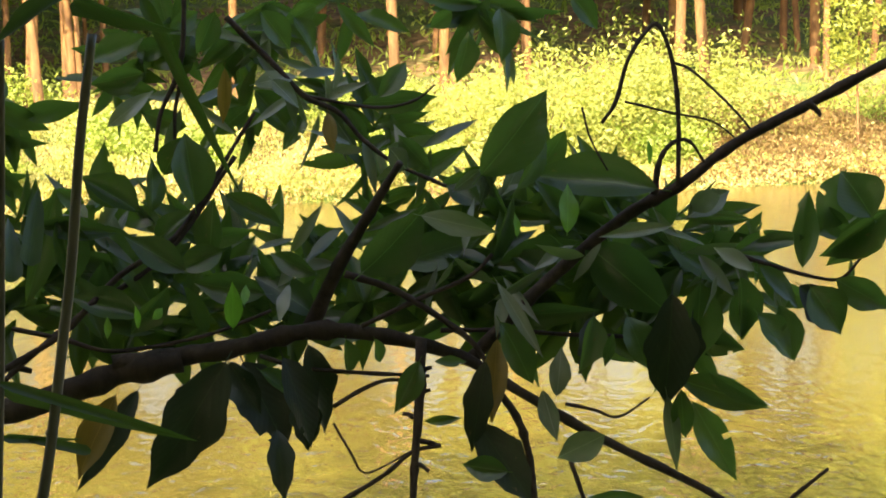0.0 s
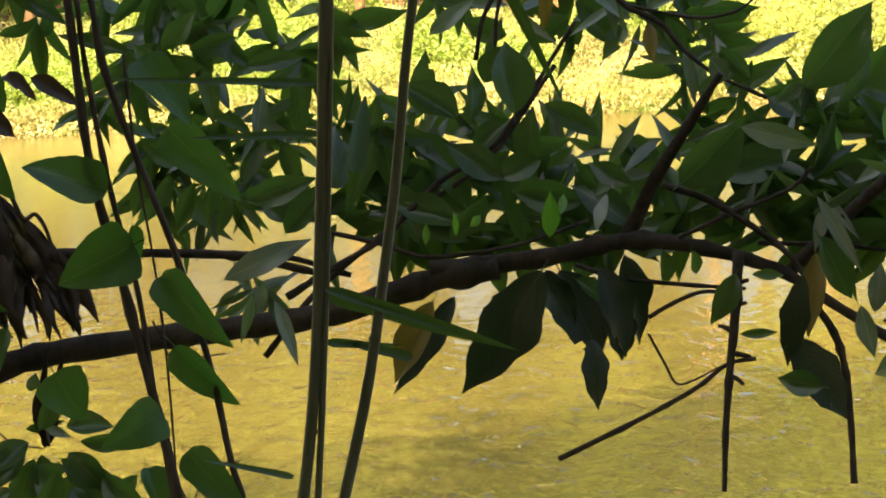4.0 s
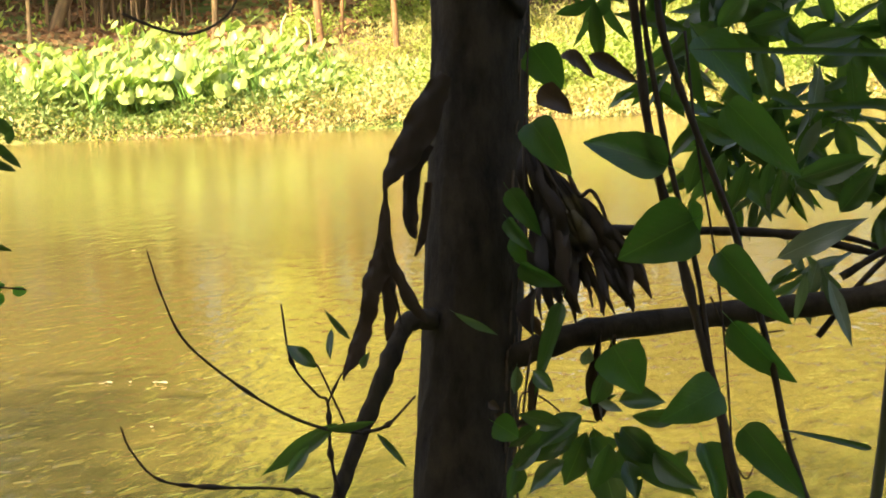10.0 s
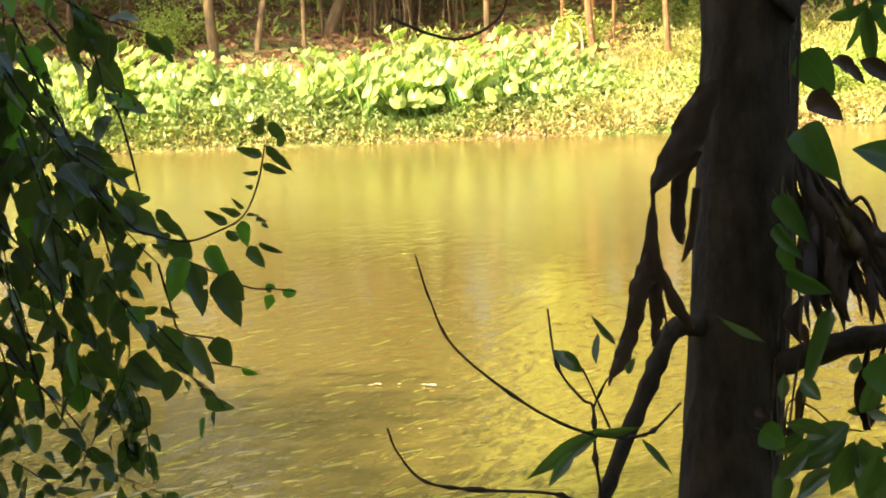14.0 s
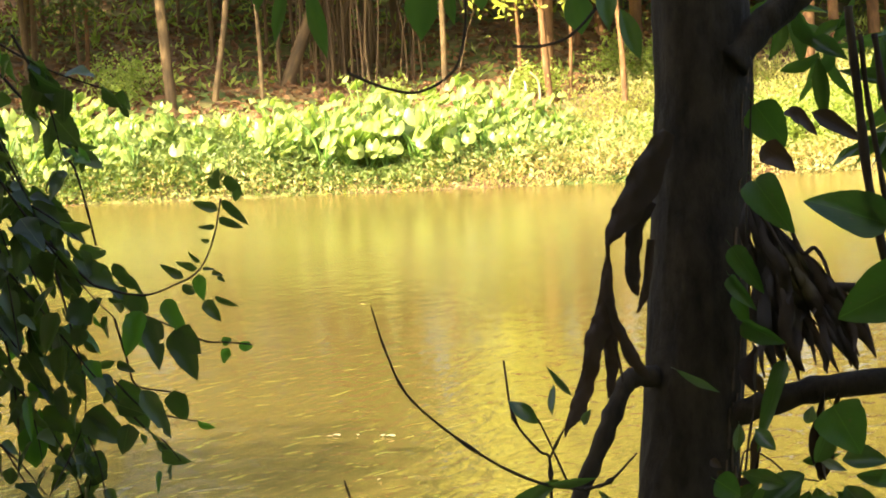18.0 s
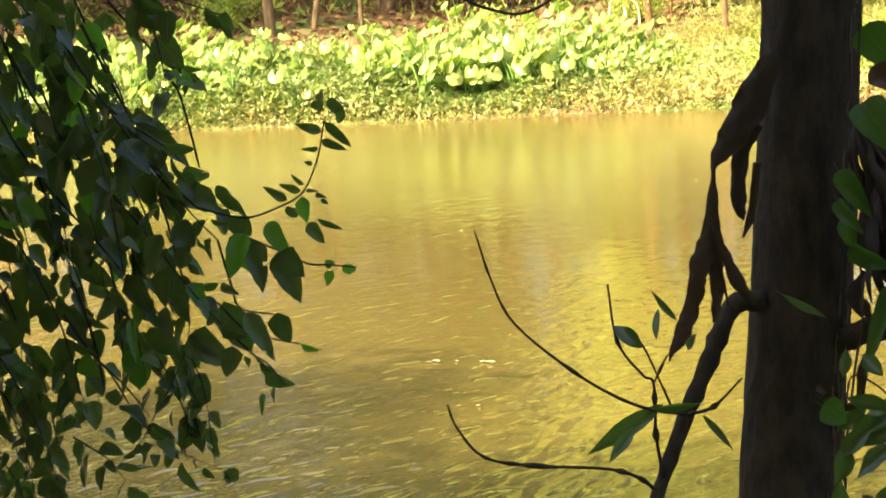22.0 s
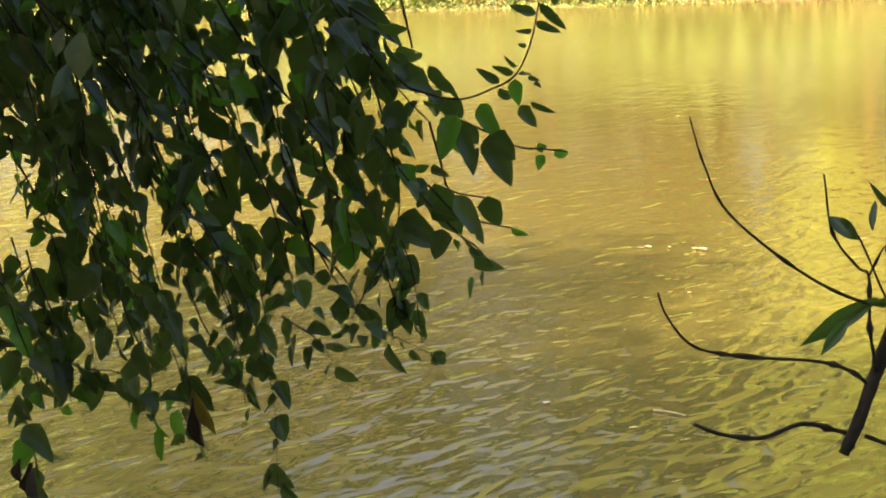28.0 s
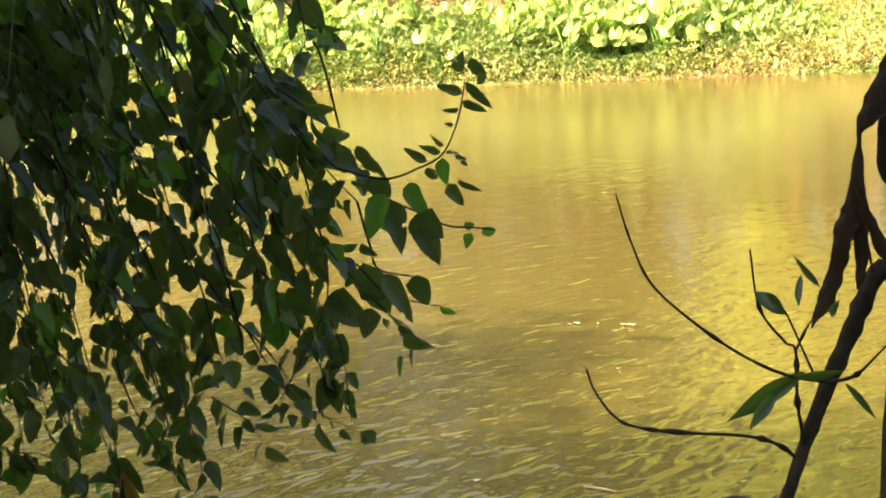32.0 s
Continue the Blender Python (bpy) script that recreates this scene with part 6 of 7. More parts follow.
branch(vine, 'tendril', [P(13.31,-11.02,2.50), P(12.81,-12.17,2.50), P(12.41,-11.54,2.50), P(11.63,-11.29,2.50)], 0.0011, 0.0008, VINE, "", 5)
leaf(vine, P(14.40,-5.14,2.49), P(16.36,-4.45,2.53), 0.045, 'vine', 10)
leaf(vine, P(13.86,-6.38,2.48), P(15.56,-7.20,2.47), 0.063, 'vine', 0)
leaf(vine, P(13.28,-7.09,2.39), P(11.76,-8.78,2.37), 0.039, 'vine', 10)
leaf(vine, P(13.02,-8.68,2.47), P(11.60,-10.18,2.51), 0.035, 'vine', 24)
leaf(vine, P(13.63,-2.27,2.42), P(12.42,-3.74,2.40), 0.045, 'vine', -27)
leaf(vine, P(13.02,-3.79,2.46), P(11.47,-5.40,2.43), 0.044, 'vine', 5)
leaf(vine, P(15.73,-9.16,2.43), P(15.11,-10.26,2.43), 0.050, 'vine', 0)
leaf(vine, P(13.36,-10.16,2.44), P(14.71,-10.88,2.41), 0.045, 'vine', 0)
leaf(vine, P(13.73,-11.37,2.57), P(13.31,-12.95,2.55), 0.033, 'vine', -28)
leaf(vine, P(12.82,-11.03,2.48), P(11.42,-12.66,2.48), 0.037, 'vine', 0)
leaf(vine, P(12.84,-12.70,2.39), P(11.07,-13.44,2.38), 0.035, 'vine', 2)
leaf(vine, P(13.88,-5.94,2.48), P(13.83,-7.02,2.52), 0.017, 'vine', -24)
climber = thing("climbing_vine", P(18.04,-14.70,3.70), "thin climber with green and reddish leaves up the trunk", "vine")
branch(climber, 'stem', [P(17.91,-14.70,3.70), P(17.97,-12.19,3.70), P(17.73,-10.17,3.70), P(17.50,-8.66,3.70), P(17.58,-6.88,3.70), P(17.60,-4.86,3.70), P(17.47,-3.09,3.70), P(17.39,-1.33,3.70)], 0.0020, 0.0016, VINE, "", 5)
branch(climber, 'stem', [P(18.20,-13.44,3.68), P(17.95,-11.18,3.68), P(17.79,-10.17,3.68), P(17.28,-10.31,3.68), P(16.78,-10.71,3.68), P(16.13,-10.85,3.68)], 0.0016, 0.0012, VINE, "", 5)
leaf(climber, P(17.35,-2.40,3.70), P(16.61,-3.42,3.73), 0.057, 'vine', 0)
leaf(climber, P(17.41,-4.08,3.62), P(16.58,-5.28,3.59), 0.056, 'vine', 0)
leaf(climber, P(17.96,-5.58,3.67), P(17.25,-6.66,3.68), 0.033, 'vine', 2)
leaf(climber, P(17.93,-6.65,3.70), P(17.32,-7.55,3.72), 0.033, 'vine', -7)
leaf(climber, P(17.75,-7.26,3.64), P(16.81,-7.81,3.64), 0.032, 'vine', 25)
leaf(climber, P(16.85,-8.17,3.62), P(17.54,-10.18,3.60), 0.027, 'vine', 20)
leaf(climber, P(18.45,-10.79,3.59), P(17.82,-11.18,3.62), 0.040, 'vine', -11)
leaf(climber, P(18.01,-6.24,3.64), P(17.46,-7.01,3.62), 0.024, 'vine', 19)
leaf(climber, P(17.22,-3.32,3.57), P(16.47,-3.89,3.56), 0.038, 'red', 0)
leaf(climber, P(16.59,-2.48,3.64), P(15.95,-3.14,3.65), 0.021, 'red', -25)
leaf(climber, P(16.09,-2.61,3.57), P(14.94,-3.29,3.59), 0.027, 'red', -15)
leaf(climber, P(16.66,-2.54,3.60), P(16.35,-2.86,3.59), 0.018, 'red', -27)
leaf(climber, P(18.57,-10.34,3.58), P(18.32,-10.51,3.58), 0.014, 'red', -8)
leaf(climber, P(18.44,-10.60,3.71), P(18.19,-10.79,3.72), 0.013, 'red', -11)
leaf(climber, P(18.13,-10.80,3.69), P(17.29,-10.82,3.71), 0.015, 'red', 24)
leaf(climber, P(17.60,-12.77,3.64), P(17.09,-13.25,3.67), 0.018, 'red', 4)
leaf(climber, P(17.49,-8.41,3.75), P(17.35,-8.92,3.77), 0.018, 'red', 9)
leaf(climber, P(17.46,-9.80,3.61), P(17.68,-10.81,3.64), 0.013, 'red', 12)
leaf(climber, P(16.50,-10.86,3.65), P(18.06,-11.71,3.63), 0.049, 'laurel', 0)
leaf(climber, P(17.96,-11.68,3.61), P(18.18,-12.56,3.60), 0.032, 'laurel', -26)
leaf(climber, P(16.20,-10.97,3.71), P(15.60,-13.32,3.70), 0.053, 'laurel', 0)
leaf(climber, P(15.75,-11.08,3.59), P(13.86,-12.56,3.61), 0.051, 'laurel', 0)
leaf(climber, P(16.27,-11.20,3.69), P(15.49,-12.15,3.66), 0.054, 'laurel', 0)
leaf(climber, P(15.61,-10.38,3.60), P(14.51,-10.37,3.60), 0.038, 'laurel', -27)
leaf(climber, P(16.51,-10.40,3.77), P(15.60,-10.23,3.78), 0.020, 'laurel', 22)
leaf(climber, P(18.00,-13.19,3.66), P(18.11,-12.44,3.66), 0.028, 'laurel', -16)
leaf(climber, P(17.34,-12.84,3.58), P(16.31,-12.86,3.59), 0.040, 'laurel', -10)
leaf(climber, P(16.46,-10.68,3.64), P(17.51,-11.39,3.61), 0.037, 'laurel', 20)
leaf(climber, P(16.85,-10.92,3.53), P(17.93,-10.62,3.55), 0.028, 'laurel', 2)
leaf(climber, P(16.35,-11.06,3.68), P(16.90,-12.30,3.71), 0.041, 'laurel', -3)
leaf(climber, P(15.84,-11.33,3.56), P(16.26,-12.45,3.59), 0.036, 'laurel', -23)
leaf(climber, P(15.57,-10.96,3.58), P(14.70,-11.88,3.58), 0.043, 'laurel', -2)
leaf(climber, P(15.31,-10.72,3.68), P(14.03,-10.76,3.69), 0.028, 'laurel', 16)
leaf(climber, P(16.20,-10.44,3.61), P(15.79,-9.57,3.59), 0.032, 'laurel', 28)
leaf(climber, P(14.82,-11.49,3.58), P(13.81,-12.41,3.55), 0.043, 'laurel', 19)
leaf(climber, P(16.88,-11.67,3.50), P(17.79,-12.38,3.51), 0.031, 'laurel', 29)
leaf(climber, P(17.49,-10.89,3.67), P(18.14,-11.37,3.67), 0.024, 'laurel', -1)
leaf(climber, P(15.47,-11.72,3.55), P(15.23,-12.61,3.53), 0.031, 'laurel', -17)
leaf(climber, P(17.08,-10.15,3.56), P(17.57,-9.63,3.59), 0.024, 'laurel', 4)
leaf(climber, P(18.03,-11.87,3.56), P(17.37,-11.27,3.55), 0.028, 'laurel', -16)
leaf(climber, P(14.05,-11.52,3.66), P(14.59,-12.38,3.69), 0.032, 'laurel', 29)
leaf(climber, P(16.12,-10.34,3.66), P(15.49,-10.63,3.64), 0.015, 'pale', 7)
leaf(climber, P(16.36,-9.57,3.67), P(16.23,-9.20,3.65), 0.020, 'pale', 20)
leaf(climber, P(17.90,-9.54,3.60), P(17.98,-10.17,3.62), 0.018, 'pale', -20)

# ---- tall grass stalks ----
cane_a = thing("grass_stalk", P(10.23,-16.08,1.12), "tall thin pale-green grass stalk with long narrow blades", "grass stalk", "grass stalks on the near bank")
culm_a = branch(cane_a, 'stem', [P(9.06,0.32,1.12), P(9.17,-2.18,1.12), P(9.31,-5.34,1.12), P(9.59,-9.78,1.12), P(10.09,-13.45,1.12), P(10.43,-15.83,1.12)], 0.0024, 0.0027, CANE, "", 10, 0.0)
branch(cane_a, 'stem', [P(8.93,0.32,1.12), P(9.02,-2.19,1.12), P(9.21,-6.61,1.12), P(9.42,-10.29,1.12), P(9.66,-13.45,1.12), P(9.84,-15.83,1.12)], 0.0015, 0.0016, CANE, "", 8, 0.0)
branch(culm_a, 'node', [P(9.64,-10.54,1.12), P(9.65,-10.64,1.12)], 0.0031, 0.0029, CANE, "", 10, 0.0)
branch(culm_a, 'node', [P(9.32,-5.59,1.12), P(9.33,-5.68,1.12)], 0.0029, 0.0026, CANE, "", 10, 0.0)
leaf(cane_a, P(9.29,-2.79,1.18), P(14.00,-2.57,1.16), 0.004, 'blade', 20)
leaf(cane_a, P(9.32,-3.92,1.16), P(12.31,-3.94,1.15), 0.004, 'blade', 20)
leaf(cane_a, P(9.28,-8.58,1.13), P(7.49,-8.72,1.16), 0.004, 'blade', 20)
leaf(cane_a, P(9.22,-7.56,1.12), P(4.90,-8.88,1.15), 0.006, 'blade', 20)
leaf(cane_a, P(10.08,-11.58,1.07), P(12.14,-11.11,1.04), 0.003, 'blade', 20)
cane_b = thing("grass_stalk", P(9.91,-16.07,1.12), "single dark leaning grass stalk beside the paler stalks", "grass stalk", "grass stalks on the near bank")
culm_b = branch(cane_b, 'stem', [P(6.94,0.28,1.12), P(7.31,-2.21,1.12), P(7.58,-4.72,1.12), P(7.92,-7.00,1.12), P(8.39,-9.78,1.12), P(9.31,-13.45,1.12), P(9.91,-15.58,1.12)], 0.0022, 0.0026, CANE, "", 10, 0.0)
branch(culm_b, 'node', [P(8.16,-8.52,1.12), P(8.19,-8.62,1.12)], 0.0029, 0.0026, CANE, "", 10, 0.0)
leaf(cane_b, P(5.81,1.13,1.10), P(3.78,-3.40,1.11), 0.006, 'blade', 20)
leaf(cane_b, P(7.37,1.30,1.04), P(9.15,0.05,1.03), 0.010, 'blade', 30)
leaf(cane_b, P(7.28,1.05,1.06), P(4.92,0.24,1.04), 0.009, 'blade', 40)
leaf(cane_b, P(9.24,-7.39,1.08), P(4.96,-8.82,1.08), 0.005, 'blade', -11)
leaf(cane_b, P(7.34,-9.00,1.14), P(9.20,-8.50,1.14), 0.005, 'blade', 20)
leaf(cane_b, P(8.98,-5.17,1.20), P(8.96,-3.67,1.22), 0.010, 'blade', 10)
leaf(cane_b, P(8.58,-4.81,1.18), P(8.28,-3.07,1.20), 0.010, 'blade', 10)

# ---- drooping spray of another tree ----
spray = thing("drooping_branch", P(38.01,5.92,3.41), "dense drooping branches with small pointed dark green leaves", "branch")
spray_rng = random.Random(33)
branch(spray, "limb", [P(34.5,4.6,3.35), P(38.0,5.9,3.41), P(43.5,7.5,3.6), Vector((-3.7, 0.6, 4.1)), Vector((-5.2, -1.95, 4.4))], 0.012, 0.034, BARK, "", 9)


def strand(pts, r=0.0021, step=0.0130, length=0.049, width=0.0300, young=0, start=0.02):
    """A drooping shoot with leaves set alternately along it."""
    branch(spray, "shoot", pts, r, r * 0.4, TWIG, sides=5)
    line = curve_points(pts, 10)
    run, side = 0.0, 1
    total = sum((b - a).length for a, b in zip(line, line[1:]))
    gone = 0.0
    for a, b in zip(line, line[1:]):
        seg = (b - a).length
        run += seg
        gone += seg
        if run < step or gone < total * start:
            continue
        run = spray_rng.uniform(-0.008, 0.006)
        side = -side
        along = (b - a).normalized()
        out = Vector((side * spray_rng.uniform(0.3, 1.0), spray_rng.uniform(-0.7, 0.7), spray_rng.uniform(-1.7, 0.15)))
        way = (out + along * 0.6).normalized()
        size = length * spray_rng.uniform(0.45, 1.3) * (1.0 if gone < total * 0.75 else 0.75)
        base = b + way * 0.008 + Vector((spray_rng.uniform(-0.012, 0.012), spray_rng.uniform(-0.02, 0.02), spray_rng.uniform(-0.008, 0.008)))
        style = "sprout" if gone > total * (1 - 0.12 * young) or spray_rng.random() < 0.05 else "pale" if spray_rng.random() < 0.006 else "spray"
        leaf(spray, base, base + way * size, width * size / length * spray_rng.uniform(0.8, 1.15), style, spray_rng.uniform(-75, 75))


strand([P(37.09,0.98,3.33), P(35.74,-1.59,3.31), P(34.34,-3.43,3.34), P(33.12,-4.39,3.29), P(32.64,-4.85,3.32)])
strand([P(35.25,0.38,3.33), P(33.43,-0.84,3.31), P(31.64,-1.58,3.28)])
strand([P(36.49,0.45,3.21), P(35.03,-2.26,3.21), P(33.64,-4.48,3.24), P(32.57,-5.93,3.27), P(31.97,-6.60,3.29)])
strand([P(37.17,-0.27,3.33), P(35.73,-3.48,3.29), P(33.73,-6.13,3.36), P(32.31,-8.10,3.28), P(30.67,-9.89,3.33)])
strand([P(37.79,-0.23,3.31), P(36.40,-4.08,3.39), P(34.29,-6.98,3.38), P(32.63,-9.35,3.41), P(32.30,-11.51,3.41)])
strand([P(39.03,-0.17,3.43), P(37.40,-4.02,3.45), P(36.30,-6.61,3.44), P(35.16,-8.70,3.42), P(35.47,-9.63,3.37)])
strand([P(34.74,-1.65,3.31), P(33.62,-4.23,3.36), P(32.99,-6.55,3.28), P(32.73,-8.71,3.37), P(33.87,-10.92,3.31)])
strand([P(39.64,-0.14,3.40), P(39.06,-2.66,3.35), P(38.19,-6.49,3.40), P(37.42,-10.31,3.37), P(36.80,-11.61,3.43)])
strand([P(40.26,-0.10,3.41), P(40.14,-3.85,3.41), P(39.90,-7.63,3.37), P(39.11,-10.94,3.34)])
strand([P(33.90,-0.18,3.26), P(33.22,-1.60,3.33), P(32.92,-3.01,3.32)])
strand([P(37.80,-7.43,3.36), P(36.41,-10.00,3.32), P(35.75,-12.29,3.38), P(35.70,-14.64,3.30)], 0.0014)
strand([P(39.74,-8.58,3.36), P(37.96,-10.68,3.35), P(37.56,-12.70,3.40), P(37.54,-13.63,3.43)], 0.0014)
strand([P(41.67,-9.72,3.39), P(40.28,-11.54,3.45), P(39.17,-11.86,3.46), P(38.39,-12.68,3.40)], 0.0014)
strand([P(34.60,-9.33,3.28), P(33.64,-10.87,3.34), P(32.14,-11.74,3.37)], 0.0014)
strand([P(42.41,-9.67,3.43), P(41.64,-11.21,3.41), P(41.48,-12.70,3.37)], 0.0014)
strand([P(34.53,-7.57,3.36), P(33.33,-9.37,3.39), P(32.88,-10.90,3.44), P(33.91,-11.11,3.34)], 0.0014)
strand([P(41.45,-12.21,3.38), P(41.15,-13.47,3.39), P(41.04,-14.71,3.44)], 0.0014)
strand([P(34.08,-3.32,3.37), P(33.16,-5.02,3.32), P(32.43,-5.56,3.32), P(31.43,-6.00,3.37)], 0.0014)
strand([P(33.59,-8.04,3.47), P(32.88,-9.09,3.48), P(32.68,-10.11,3.41), P(32.99,-11.10,3.47)], 0.0014)
strand([P(34.20,-1.05,3.48), P(33.02,-2.50,3.51), P(32.29,-3.04,3.43)])
strand([P(38.53,-2.07,3.53), P(37.50,-5.53,3.55), P(36.90,-8.09,3.51), P(36.25,-9.89,3.46)], 0.0014)
strand([P(41.13,-3.79,3.47), P(40.58,-6.58,3.47), P(39.98,-8.88,3.46), P(39.60,-10.66,3.47)], 0.0014)
strand([P(37.50,-8.95,3.33), P(36.68,-10.24,3.33), P(36.49,-11.75,3.35)], 0.0014)
strand([P(40.92,-9.51,3.42), P(40.38,-11.04,3.43), P(40.33,-12.29,3.45)], 0.0014)
strand([P(35.43,-10.80,3.46), P(34.69,-11.33,3.38), P(34.32,-11.85,3.42)], 0.0014)
strand([P(36.11,-9.01,3.47), P(35.81,-10.78,3.50), P(35.73,-11.79,3.48)], 0.0014)
strand([P(36.91,-9.73,3.49), P(36.47,-11.25,3.49), P(36.35,-12.76,3.38)], 0.0014)
strand([P(39.10,-8.37,3.51), P(38.70,-10.14,3.51), P(38.65,-11.64,3.46)], 0.0014)
strand([P(40.38,-8.80,3.44), P(39.85,-10.57,3.48), P(39.67,-11.83,3.46)], 0.0014)
strand([P(41.37,-8.74,3.51), P(40.98,-10.51,3.53), P(41.08,-12.24,3.47)], 0.0014)
branch(spray, 'shoot', [P(33.64,-4.61,3.29), P(33.16,-5.02,3.29), P(32.56,-5.68,3.29), P(32.25,-5.89,3.29), P(31.31,-6.13,3.29), P(30.53,-5.91,3.29), P(30.01,-5.62,3.29), P(29.66,-4.94,3.29), P(29.45,-4.04,3.29)], 0.0018, 0.0011, TWIG, "", 5)
branch(spray, 'shoot', [P(32.80,-3.01,3.31), P(32.66,-3.27,3.31), P(32.47,-4.04,3.31), P(32.29,-4.96,3.31)], 0.0018, 0.0015, TWIG, "", 5)
branch(spray, 'shoot', [P(31.46,-6.50,3.31), P(30.58,-6.92,3.31), P(29.96,-7.23,3.31), P(29.45,-7.28,3.31), P(28.88,-7.36,3.31)], 0.0015, 0.0011, TWIG, "", 5)
branch(spray, 'shoot', [P(32.05,-7.99,3.29), P(31.44,-8.65,3.29), P(30.81,-8.88,3.29), P(30.20,-9.02,3.29), P(29.99,-9.10,3.29)], 0.0015, 0.0007, TWIG, "", 5)
branch(spray, 'shoot', [P(31.82,-8.63,3.29), P(31.34,-9.16,3.29), P(30.97,-9.44,3.29), P(30.63,-9.89,3.29)], 0.0015, 0.0007, TWIG, "", 5)
strand([P(34.32,-7.49,3.36), P(33.88,-8.77,3.32), P(33.70,-10.05,3.33)], 0.0014)
branch(spray, 'shoot', [P(31.97,-6.60,3.33), P(31.71,-7.63,3.33), P(31.54,-8.14,3.33), P(30.78,-8.33,3.33)], 0.0018, 0.0011, TWIG, "", 5)
branch(spray, 'shoot', [P(35.32,-7.17,3.36), P(35.05,-7.95,3.36), P(34.79,-8.97,3.36), P(34.66,-9.99,3.36)], 0.0019, 0.0011, TWIG, "", 5)
branch(spray, 'shoot', [P(34.42,-6.97,3.36), P(34.28,-7.87,3.36), P(34.23,-9.26,3.36), P(34.31,-10.01,3.36)], 0.0019, 0.0011, TWIG, "", 5)
branch(spray, 'shoot', [P(35.50,-8.05,3.36), P(34.92,-8.97,3.36), P(34.19,-9.77,3.36), P(33.72,-10.43,3.36)], 0.0019, 0.0011, TWIG, "", 5)
leaf(spray, P(29.43,-4.07,3.36), P(28.85,-4.67,3.37), 0.015, 'spray', 10)
leaf(spray, P(29.53,-4.48,3.20), P(28.97,-4.73,3.20), 0.012, 'spray', 10)
leaf(spray, P(29.52,-4.30,3.24), P(30.11,-4.09,3.25), 0.014, 'spray', 10)
leaf(spray, P(29.62,-4.67,3.24), P(30.00,-4.65,3.22), 0.008, 'spray', -26)
leaf(spray, P(29.75,-5.00,3.39), P(29.95,-4.94,3.39), 0.007, 'spray', -1)
leaf(spray, P(30.37,-5.79,3.27), P(30.92,-5.45,3.30), 0.013, 'spray', 0)
leaf(spray, P(30.05,-5.58,3.26), P(30.56,-5.42,3.29), 0.012, 'spray', -24)
leaf(spray, P(29.98,-5.45,3.34), P(30.27,-5.22,3.34), 0.008, 'spray', -30)
leaf(spray, P(29.94,-5.60,3.24), P(29.61,-5.62,3.24), 0.006, 'spray', -29)
leaf(spray, P(29.73,-5.69,3.29), P(29.49,-5.76,3.27), 0.007, 'spray', -7)
leaf(spray, P(29.61,-5.80,3.38), P(29.43,-5.92,3.38), 0.007, 'spray', -17)
leaf(spray, P(29.60,-3.83,3.21), P(29.49,-3.34,3.20), 0.017, 'spray', -2)
leaf(spray, P(29.33,-3.54,3.33), P(28.97,-3.99,3.33), 0.021, 'spray', 27)
leaf(spray, P(29.06,-3.83,3.27), P(29.13,-4.17,3.29), 0.012, 'spray', -27)
leaf(spray, P(30.38,-5.92,3.31), P(30.10,-6.21,3.34), 0.015, 'spray', -4)
leaf(spray, P(32.91,-3.23,3.32), P(33.28,-3.93,3.29), 0.021, 'spray', 9)
leaf(spray, P(33.63,-3.83,3.34), P(32.50,-4.95,3.34), 0.034, 'spray', -29)
leaf(spray, P(32.58,-4.90,3.35), P(32.06,-5.30,3.39), 0.031, 'spray', 22)
leaf(spray, P(32.35,-5.31,3.39), P(32.17,-5.89,3.41), 0.031, 'spray', -7)
leaf(spray, P(31.93,-5.37,3.22), P(31.28,-6.15,3.24), 0.023, 'spray', 24)
leaf(spray, P(32.07,-5.46,3.40), P(32.30,-5.98,3.44), 0.032, 'spray', -5)
leaf(spray, P(31.21,-6.61,3.29), P(30.99,-7.82,3.28), 0.032, 'spray', -17)
leaf(spray, P(30.61,-6.90,3.30), P(30.18,-8.11,3.29), 0.038, 'spray', 0)
leaf(spray, P(30.56,-6.92,3.23), P(30.06,-7.52,3.22), 0.040, 'spray', 10)
leaf(spray, P(29.91,-6.30,3.22), P(29.57,-6.81,3.22), 0.019, 'spray', -3)
leaf(spray, P(29.69,-6.25,3.39), P(29.14,-6.50,3.37), 0.010, 'spray', 24)
leaf(spray, P(32.00,-7.56,3.37), P(32.57,-7.69,3.41), 0.013, 'spray', -29)
leaf(spray, P(31.96,-7.61,3.24), P(31.56,-7.84,3.22), 0.013, 'spray', 6)
leaf(spray, P(31.89,-7.97,3.39), P(31.32,-9.14,3.43), 0.046, 'spray', 0)
leaf(spray, P(31.44,-8.25,3.25), P(30.81,-9.38,3.25), 0.027, 'spray', -28)
leaf(spray, P(30.72,-8.29,3.26), P(30.49,-9.06,3.28), 0.032, 'spray', 0)
leaf(spray, P(32.72,-8.69,3.36), P(31.80,-9.42,3.34), 0.046, 'spray', -8)
leaf(spray, P(31.16,-9.40,3.40), P(30.59,-9.99,3.42), 0.014, 'spray', 1)
leaf(spray, P(32.97,-6.23,3.23), P(32.46,-6.73,3.25), 0.037, 'spray', -25)
leaf(spray, P(32.72,-6.79,3.28), P(32.85,-7.21,3.29), 0.026, 'spray', -8)
leaf(spray, P(33.10,-7.30,3.40), P(32.78,-7.80,3.39), 0.027, 'spray', 5)
leaf(spray, P(32.95,-7.79,3.26), P(32.73,-8.43,3.27), 0.022, 'spray', 4)
leaf(spray, P(33.22,-8.03,3.24), P(33.17,-8.86,3.24), 0.023, 'spray', 14)
leaf(spray, P(33.75,-8.15,3.21), P(34.01,-8.47,3.23), 0.014, 'spray', 12)
